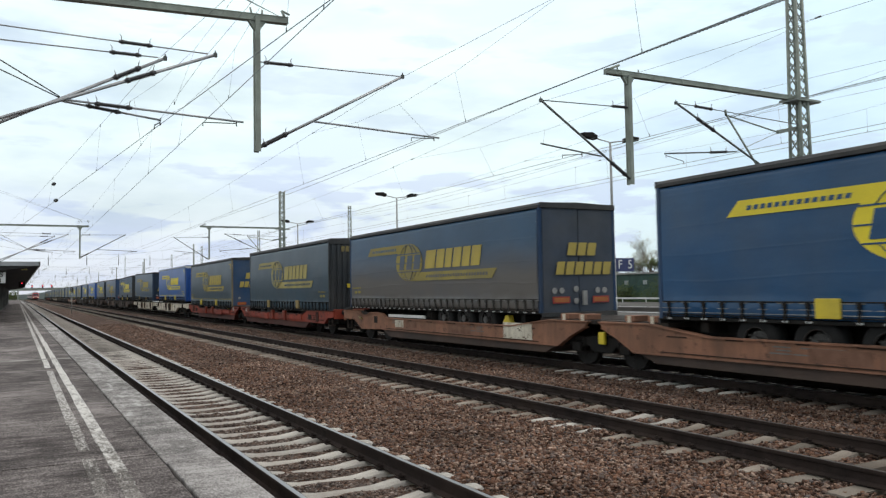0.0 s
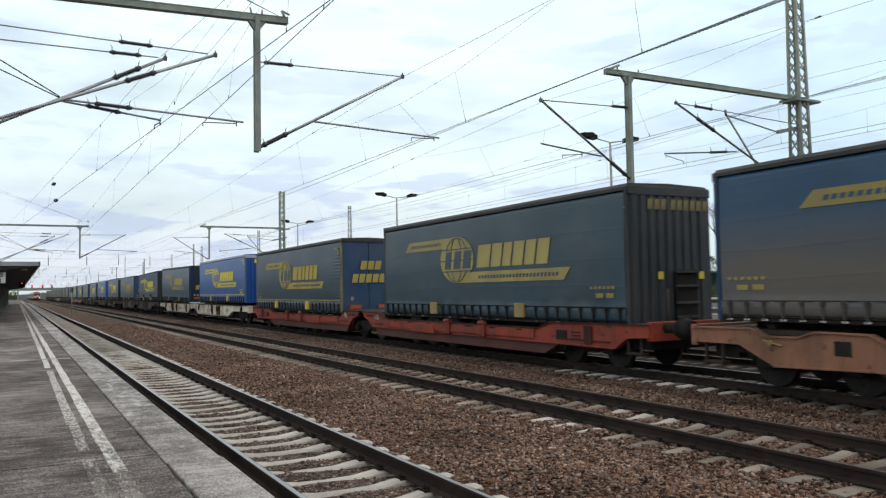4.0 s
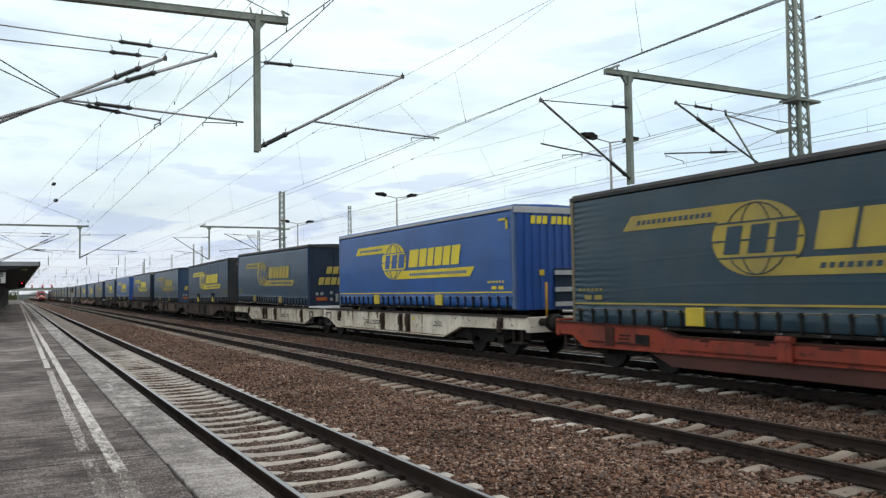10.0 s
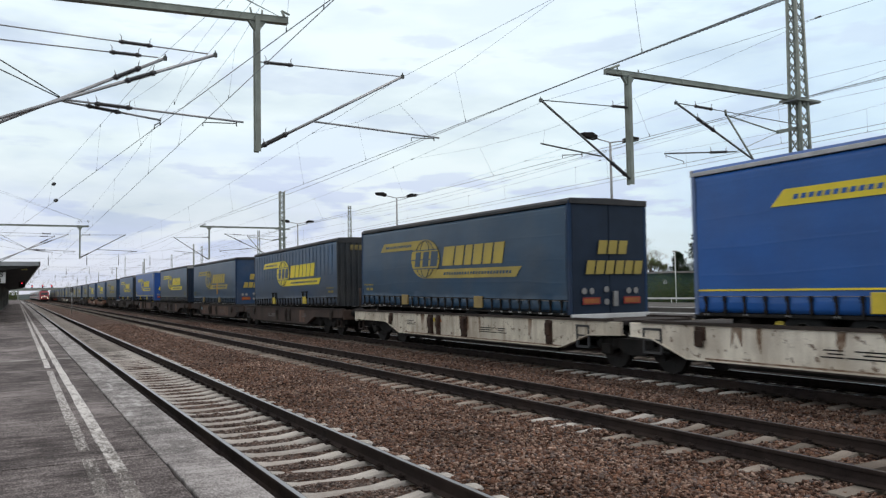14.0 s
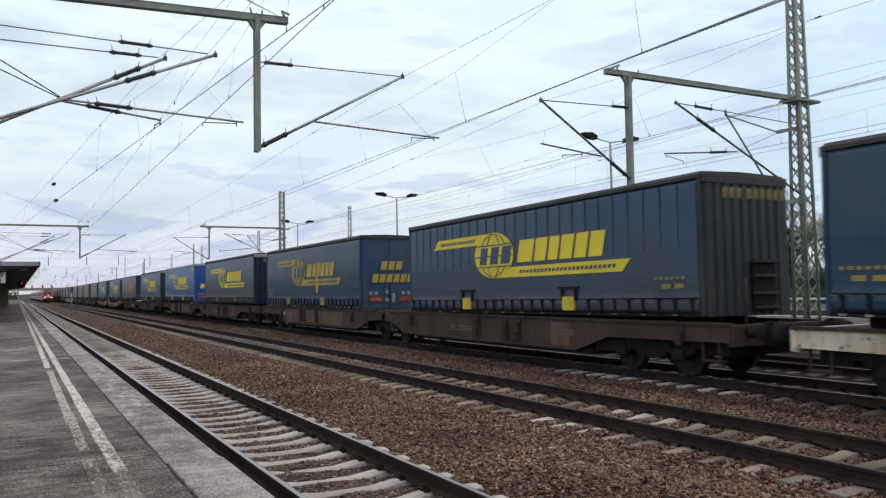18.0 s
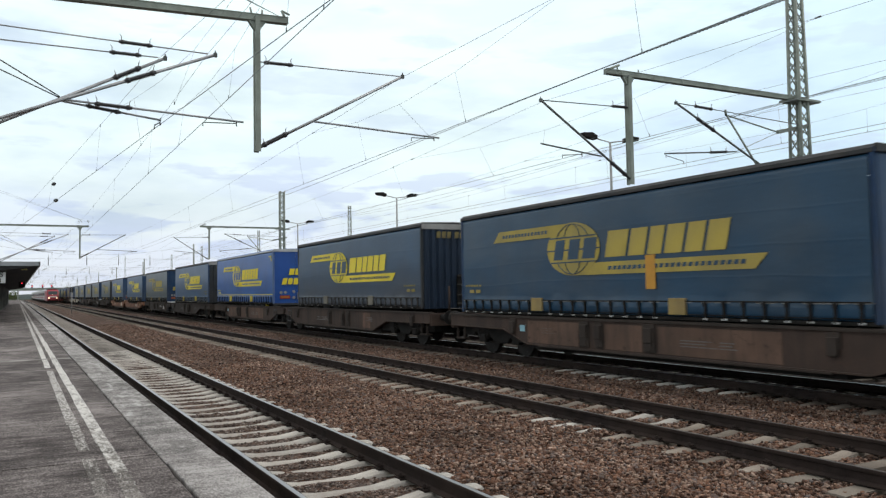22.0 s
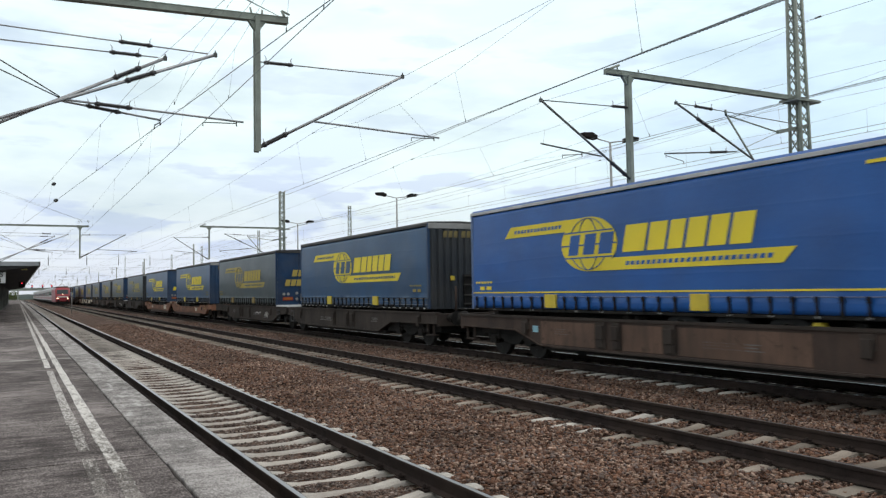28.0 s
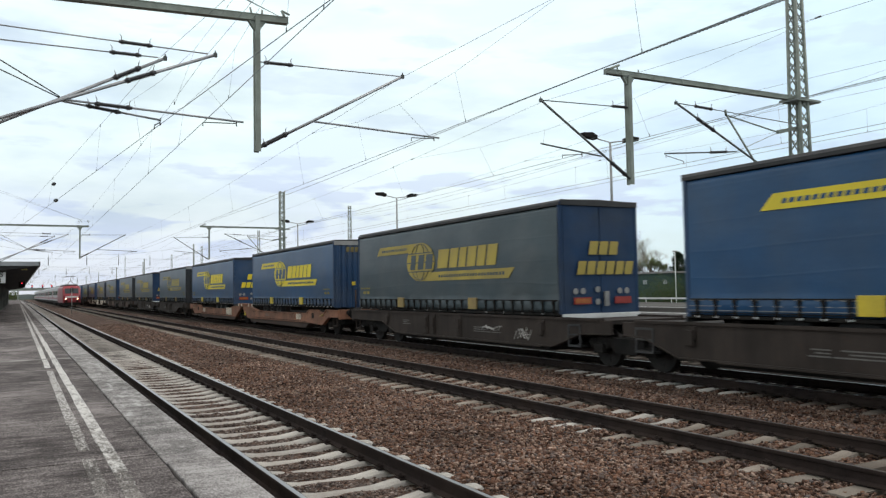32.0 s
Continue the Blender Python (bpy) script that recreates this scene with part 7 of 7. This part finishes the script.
bridge = thing("road_bridge", pose(0, 560, 0), "grey concrete road bridge across the railway", "bridge", kind="structure")
part("deck", boxes((-220, 260, -5, 5, 5.6, 7.0)), M_FARPLAT, bridge)
part("pier", boxes((-14, -11, -4, 4, -0.75, 5.2), (36, 39, -4, 4, -0.75, 5.2), (24, 26, -4, 4, -0.75, 5.2)), M_CONCRETE, bridge)
part("abutment", boxes((-220, -30, -4, 4, -0.75, 5.2), (60, 260, -4, 4, -0.75, 5.2)), M_CONCRETE, bridge)


# ---------------------------------------------------------------- behind the freight train
def twin_lamp(x, y, top):
    t = thing("platform_lamp", pose(x, y, 0.55), "grey lamp post with two dark lamp heads", "street lamp", "platform lamps")
    part("pole", lambda b: (rod(b, (0, 0, 0), (0, 0, 2.9), 0.11, 12), rod(b, (0, 0, 2.9), (0, 0, top - 0.55), 0.075, 12, r2=0.055)), M_POLE, t)
    for s in (-1, 1):
        a = part("arm", rods(((0, 0, top - 0.57), (s * 1.0, 0, top - 0.40), 0.03)), M_GREYTRIM, t)
        part("lamp_head", lambda b: prism(b, [(s * 0.92, top - 0.50), (s * 1.66, top - 0.39), (s * 1.72, top - 0.22), (s * 1.2, top - 0.18), (s * 0.9, top - 0.31)], "y", -0.17, 0.17), M_BLACK, a, "dark lamp head", key=("lhead", s, top))
    return t


for yy in (5.3, 29.9, 54.6, 78.8):
    lamp = twin_lamp(25.4, yy, 8.95)
    if yy == 29.9:
        part("platform_sign", boxes((-0.75, -0.14, -0.03, 0.03, 2.1, 2.75), (0.14, 1.25, -0.03, 0.03, 2.1, 2.75)), M_BOARD, lamp, "dark blue platform sign")
        words("3 F", 0.58, M_WHITE, lamp, pose(-0.42, -0.05, 2.43, 90, 0, 0))
        words("F  5", 0.6, M_WHITE, lamp, pose(0.68, -0.05, 2.43, 90, 0, 0))
        part("white_band", lambda b: rod(b, (0, 0, 0.3), (0, 0, 0.9), 0.125, 12), M_WHITE, lamp, "white band on the pole")
for yy in (0.5, 25.0, 50, 75):
    lamp = twin_lamp(37.9, yy, 7.15)
    if yy == 25.0:
        part("platform_sign", boxes((-0.44, -0.1, -0.03, 0.03, 2.08, 2.5), (0.1, 0.44, -0.03, 0.03, 2.08, 2.5)), M_BOARD, lamp, "dark blue platform sign")
        words("7", 0.36, M_WHITE, lamp, pose(-0.27, -0.05, 2.28, 90, 0, 0))
        words("8", 0.36, M_WHITE, lamp, pose(0.27, -0.05, 2.28, 90, 0, 0))


def limb(b, p, d, length, r, depth, rng, tips):
    q = p + d * length
    rod(b, p, q, r, 6 if depth > 1 else 4, r2=r * 0.62, caps=False)
    tips.append((q, r * 0.6, depth))
    if depth == 0:
        return
    for k in range(rng.choice((2, 3, 3))):
        e = (d + Vector((rng.uniform(-1, 1), rng.uniform(-1, 1), rng.uniform(-0.25, 0.65))) * 0.75).normalized()
        limb(b, p + d * length * rng.uniform(0.55, 1.0), e, length * rng.uniform(0.58, 0.8), r * 0.55, depth - 1, rng, tips)


def leaf_cloud(centres, size, count, rng):
    """Many small bent leaf cards scattered round the given points."""
    co, fa = [], []
    for c, rad, n in centres:
        for _ in range(n):
            a = Vector((rng.gauss(0, 1), rng.gauss(0, 1), rng.gauss(0, 1))) * (rad * 0.55)
            p = c + a
            u = Vector((rng.uniform(-1, 1), rng.uniform(-1, 1), rng.uniform(-1, 1))).normalized() * size * rng.uniform(0.6, 1.4)
            v = u.orthogonal().normalized() * size * rng.uniform(0.4, 0.9)
            k = len(co)
            co += [p - u, p + v * 0.6, p + u, p - v * 0.6]
            fa += [(k, k + 1, k + 3), (k + 1, k + 2, k + 3)]
    return co, fa


def leaves(name, centres, size, rng, m, parent, label=""):
    co, fa = leaf_cloud(centres, size, 0, rng)
    me = bpy.data.meshes.new(name)
    me.from_pydata([tuple(c) for c in co], [], fa)
    me.materials.append(m)
    ob = new(name, me)
    ob.parent = parent
    if label:
        ob["label"] = label
    return ob


def bare_tree(x, y, h, seed, m_leaf, density):
    rng = random.Random(seed)
    t = thing("deciduous_tree", pose(x, y, -0.75), "tall branching tree just coming into pale leaf", "tree", "trees behind the station")
    b = bmesh.new()
    tips = []
    limb(b, Vector((0, 0, 0)), Vector((rng.uniform(-0.05, 0.05), 0, 1)).normalized(), h * 0.33, h * 0.02, 6, rng, tips)
    part("trunk", b, M_BARK, t)
    pts = [(q, h * 0.03, density) for q, r, d in tips if d <= 1]
    leaves("crown", pts, 0.07, rng, m_leaf, t)
    return t


def pine(x, y, h, seed):
    """Scots pine: bare lower trunk, tiers of uneven flat branches with gaps between them."""
    rng = random.Random(seed)
    t = thing("pine_tree", pose(x, y, -0.75), "dark pine with a bare trunk and ragged crown", "tree", "pines behind the station")
    b = bmesh.new()
    lean = Vector((rng.uniform(-0.4, 0.4), rng.uniform(-0.4, 0.4), h * 0.97))
    rod(b, (0, 0, 0), lean, h * 0.016, 8, r2=0.03)
    cl = []
    z = h * rng.uniform(0.34, 0.48)
    z0 = z
    while z < h * 0.98:
        f = (z - z0) / (h - z0)
        wide = h * 0.235 * (1 - f) ** 0.8 * (0.55 + 0.45 * min(1, f * 5))
        for k in range(rng.choice((3, 4, 5))):
            a = rng.uniform(0, 6.28)
            reach = wide * rng.uniform(0.45, 1.25) + 0.25
            s = lean * (z / lean.z)
            e = s + Vector((math.cos(a) * reach, math.sin(a) * reach, reach * rng.uniform(-0.1, 0.3)))
            rod(b, s, e, 0.04, 4, r2=0.012, caps=False)
            for g in (0.4, 0.65, 0.85, 1.0):
                cl.append((s.lerp(e, g) + Vector((0, 0, 0.08)), 0.28 + reach * 0.16, 44))
        z += h * rng.uniform(0.03, 0.062)
    part("trunk", b, M_PALEBARK, t)
    flat = []
    for c, rad, n in cl:
        for k in range(3):
            flat.append((c + Vector((rng.gauss(0, rad * 0.5), rng.gauss(0, rad * 0.5), rng.gauss(0, rad * 0.34))), rad * 0.45, n // 3))
    leaves("crown", flat, 0.13, rng, M_PINE, t)
    return t


def bush(x, y, w, h, seed, m):
    rng = random.Random(seed)
    t = thing("bush", pose(x, y, -0.75), "dense green bush beside the tracks", "bush", "bushes behind the station")
    b = bmesh.new()
    cl = []
    for k in range(16):
        e = Vector((rng.uniform(-w, w) * 0.5, rng.uniform(-w, w) * 0.5, h * rng.uniform(0.4, 0.95)))
        rod(b, (e.x * 0.2, e.y * 0.2, 0), e, 0.03, 4, r2=0.01, caps=False)
        cl.append((e, w * 0.26, 120))
        cl.append((e * 0.55, w * 0.24, 90))
    part("stems", b, M_BARK, t)
    leaves("crown", cl, 0.12, rng, m, t)
    return t


WOOD = ((88, 84.4, 10.4), (88, 88.8, 7.5), (90, 79.7, 10.7), (89, 76.8, 10.7), (92, 77.6, 9.9), (91, 73.5, 9.8), (89, 70.4, 10.1), (88, 61.6, 9.7), (92, 63.0, 8.4), (88, 56.2, 10.3), (85, 48.0, 11.0), (90, 45, 11.5), (88, 40, 10.5), (92, 34, 11.5), (88, 27, 10.5), (99, 51, 10.8))
for k, (x, y, h) in enumerate(WOOD):
    pine(x, y, h, 40 + k)
for k, (x, y, h, d) in enumerate(((101, 90.4, 18.0, 9), (102, 88.5, 22.5, 6), (100, 83.2, 22.0, 6), (103, 81.1, 19.0, 10), (98, 72.1, 14.5, 26), (101, 71.7, 14.5, 24), (103, 70.2, 13.0, 20), (103, 60, 16, 9), (104, 112, 14, 8), (98, 47, 16, 8), (100, 33, 17, 8), (97, 105, 12, 6))):
    bare_tree(x, y, h, 70 + k, M_BUD, d)
for k in range(48):
    bush(72 + 14 * random.random(), 24 + 2.5 * k + random.uniform(-1, 1), random.uniform(3.0, 5.0), random.uniform(1.1, 2.1) if k < 22 else random.uniform(1.8, 3.2), 100 + k, M_BUSH if k % 3 else M_LEAF)
for k, (x, y, h) in enumerate(((100, 118, 8.5), (96, 108, 9.0), (104, 130, 9), (110, 150, 10), (120, 175, 10))):
    bare_tree(x, y, h, 90 + k, M_LEAF, 22)
bare_tree(92, 98, 8.6, 131, M_LEAF, 16)
bush(66, 68, 4.2, 3.1, 171, M_BUSH)
bush(68, 65, 3.6, 2.8, 172, M_BUSH)
for k in range(17):
    bush(94 + random.uniform(-1, 1), 50 + 2.7 * k, 4.6, random.uniform(4.6, 6.4), 220 + k, M_BUSH)
shed = thing("dark_shed", pose(95, 85.3, -0.75), "low dark brown wooden shed behind the trees", "shed")
part("wall", boxes((0, 4, 0, 3.3, 0, 4.6)), W_BROWN, shed)
part("roof", boxes((-0.2, 4.2, -0.2, 3.5, 4.6, 4.8)), M_DARKTRIM, shed)
for k, (x, y) in enumerate([(84, 63.4), (84, 62.0), (84, 60.6), (84, 59.3), (84, 58.0), (84, 56.7)]):
    bush(x, y, 3.4, 4.3, 180 + k, M_BUSH)
slim = thing("slim_lamp", pose(59, 60, -0.75), "slim white lamp post with a small flat head", "street lamp")
part("pole", rods(((0, 0, 0), (0, 0, 6.1), 0.05)), M_WHITE, slim)
part("lamp_head", boxes((-0.3, 0.3, -0.1, 0.1, 6.1, 6.2), bev=0.03), M_GREYTRIM, slim)
b2 = thing("storage_hall", pose(80, 86, -0.75), "long low dark green hall with pale panels", "building")
part("wall", boxes((0, 9, -4, 14, 0, 4.4)), M_GREENBOX, b2)
part("roof", boxes((-0.3, 9.3, -4.3, 14.3, 4.4, 4.65)), M_GREYTRIM, b2)
for k in range(4):
    part("panel", boxes((-0.05, 0.0, -3 + 4 * k, -2.2 + 4 * k, 2.9, 3.5)), M_FASCIA, b2, "pale wall panel", key=("hallpanel", k))
b3 = thing("long_shed", pose(70, 100, -0.75), "low pale shed with a flat roof", "building")
part("wall", boxes((0, 5, 0, 40, 0, 2.4)), M_WALL, b3)
part("roof", boxes((-0.3, 5.3, -0.3, 40.3, 2.4, 2.6)), M_DARKTRIM, b3)


def car(x, y, turn, m, label):
    t = thing("parked_car", pose(x, y, -0.75, 0, 0, turn), label, "car", "parked cars")
    part("body", lambda b: prism(b, [(-2.1, 0.35), (2.1, 0.35), (2.15, 0.75), (1.2, 0.9), (0.6, 1.42), (-1.0, 1.45), (-1.9, 0.95), (-2.15, 0.85)], "y", -0.82, 0.82), m, t)
    part("windows", lambda b: prism(b, [(0.95, 0.93), (0.5, 1.34), (-0.95, 1.36), (-1.6, 0.95)], "y", -0.835, 0.835), M_GLASS, t)
    for k in (-1.35, 1.35):
        for s in (-0.75, 0.75):
            part("wheel", lambda b: rod(b, (k, s - 0.1, 0.32), (k, s + 0.1, 0.32), 0.32, 16), M_TYRE, t)
    return t


M_SILVER = mat("silver_car_paint", (0.42, 0.44, 0.46), rough=0.3, metal=0.4, var=0.05, scale=1, bump=0.0)
M_YCAR = mat("yellow_car_paint", (0.6, 0.42, 0.03), rough=0.3, var=0.05, scale=1, bump=0.0)
car(82, 67.5, 40, M_SILVER, "silver parked car half hidden by bushes")
car(84, 78, 30, M_YCAR, "yellow parked car half hidden by bushes")
car(84, 71.3, 50, M_WHITE, "white parked car half hidden by bushes")
for x, y, h in ((30.6, 77.5, 11.6), (30.6, 113, 11.6), (30.6, 153, 11.6), (30.6, 186, 11.6), (30.6, 273, 15), (30.6, 232, 11.6)):
    t = thing("yard_mast", pose(x, y, -0.75), "slim grey lattice mast beyond the platforms", "mast", "yard masts")
    lattice(t, 0, 0, 0, h, 0.42, 0.24, 0.8, M_GALV)
bare_tree(52, 300, 14, 120, M_LEAF, 40)


def far_tree(x, y, h, seed):
    rng = random.Random(seed)
    t = thing("far_tree", pose(x, y, -0.75), "leafy green tree far along the line", "tree", "far trees beside the line")
    b = bmesh.new()
    rod(b, (0, 0, 0), (0, 0, h * 0.5), 0.25, 6, r2=0.12)
    cl = []
    for k in range(11):
        e = Vector((rng.uniform(-0.4, 0.4) * h, rng.uniform(-0.3, 0.3) * h, h * rng.uniform(0.12, 0.9)))
        rod(b, (0, 0, h * 0.3), e, 0.08, 4, r2=0.03, caps=False)
        cl.append((e, h * 0.2, 60))
    part("trunk", b, M_BARK, t)
    leaves("crown", cl, 0.4, rng, M_BUSH if seed % 2 else M_LEAF, t)
    return t


for k, (x, y, h) in enumerate(((-9, 430, 6.0), (-14, 455, 8.5), (-5, 480, 6.5), (-20, 440, 9), (-1.5, 520, 6), (-11, 500, 9), (30, 540, 8), (42, 520, 9), (-26, 470, 9))):
    far_tree(x, y, h, 140 + k)


def haze_line(b):
    r = random.Random(5)
    x = -500
    while x < 900:
        w = r.uniform(12, 40)
        h = r.uniform(4, 9)
        prism(b, [(x, -1), (x + w, -1), (x + w * 0.9, h * 0.7), (x + w * 0.6, h), (x + w * 0.3, h * 0.85), (x + w * 0.05, h * 0.5)], "y", 800 + r.uniform(0, 60), 880)
        x += w * 0.7


solid("far_tree_line", haze_line, M_HAZE, "low far line of woods along the horizon", "woods", kind="stuff")

# stones last: the nearest stretch in full, then thinner
loose_stones("track_stones", 4.1, 11.0, 5.0, 14.0, 60000, 0.0235, 11)
loose_stones("track_stones", 10.9, 13.2, 5.0, 14.0, 13000, 0.025, 21, M_STONE_DARK)
loose_stones("track_stones", 3.9, 11.2, 14.0, 24.0, 47000, 0.0245, 12)
loose_stones("track_stones", 11.1, 12.7, 14.0, 24.0, 7000, 0.028, 22, M_STONE_DARK)
loose_stones("track_stones", 1.75, 4.3, 4.6, 15.0, 34000, 0.020, 13, M_STONE_GREY, 0.004, True)
loose_stones("track_stones", 1.75, 4.3, 15.0, 28.0, 30000, 0.022, 16, M_STONE_GREY, 0.012, True)
loose_stones("track_stones", 1.75, 4.3, 27.0, 56.0, 36000, 0.026, 18, M_STONE_DUST, 0.02, True)
loose_stones("track_stones", 8.5, 11.0, 3.6, 5.2, 3500, 0.026, 14)
loose_stones("track_stones", 4.0, 12.6, 24.0, 38.0, 42000, 0.034, 15, M_STONE_SHADED, 0.0, True)
loose_stones("track_stones", 4.0, 12.6, 38.0, 62.0, 36000, 0.042, 17, M_STONE_SHADED, 0.0, True)

# ---------------------------------------------------------------- what moves
RUN = [(0.0, 0.0), (2.0, 9.82), (3.5, 17.2), (5.5, 26.96), (8.0, 39.25), (10.8, 53.4), (12.0, 59.5), (14.5, 72.2), (16.5, 82.5), (18.2, 91.5), (21.4, 109.0), (23.9, 123.1), (25.5, 132.3), (27.6, 144.9), (29.9, 159.1), (32.0, 172.66)]
ARRIVE = [(0.0, 462.0), (6.0, 404.0), (10.0, 352.0), (16.5, 292.0), (20.0, 258.0), (24.0, 221.5), (28.0, 187.0), (30.0, 170.5), (32.0, 155.5)]


TURNING = [w for w, y, up, tilt in MOVERS if "wagon" in w.name and y < 190]


def motions():
    ts = [0.1 * k for k in range(321)]
    ss = np.interp(ts, [r[0] for r in RUN], [r[1] for r in RUN])
    for ob, dy, wagon in WHEELS:
        if wagon in TURNING:
            walk(ob, [(t, Matrix.Translation((0, dy, 0.46)) @ Matrix.Rotation(s / 0.46, 4, 'X')) for t, s in zip(ts, ss)])
    for ob, y0, up, tilt in MOVERS:
        walk(ob, [(t, pose(X3, y0 - s, up, tilt)) for t, s in RUN])
    for ob, d in EXPRESS:
        walk(ob, [(t, pose(X2, y + d, 0)) for t, y in ARRIVE])


motions()
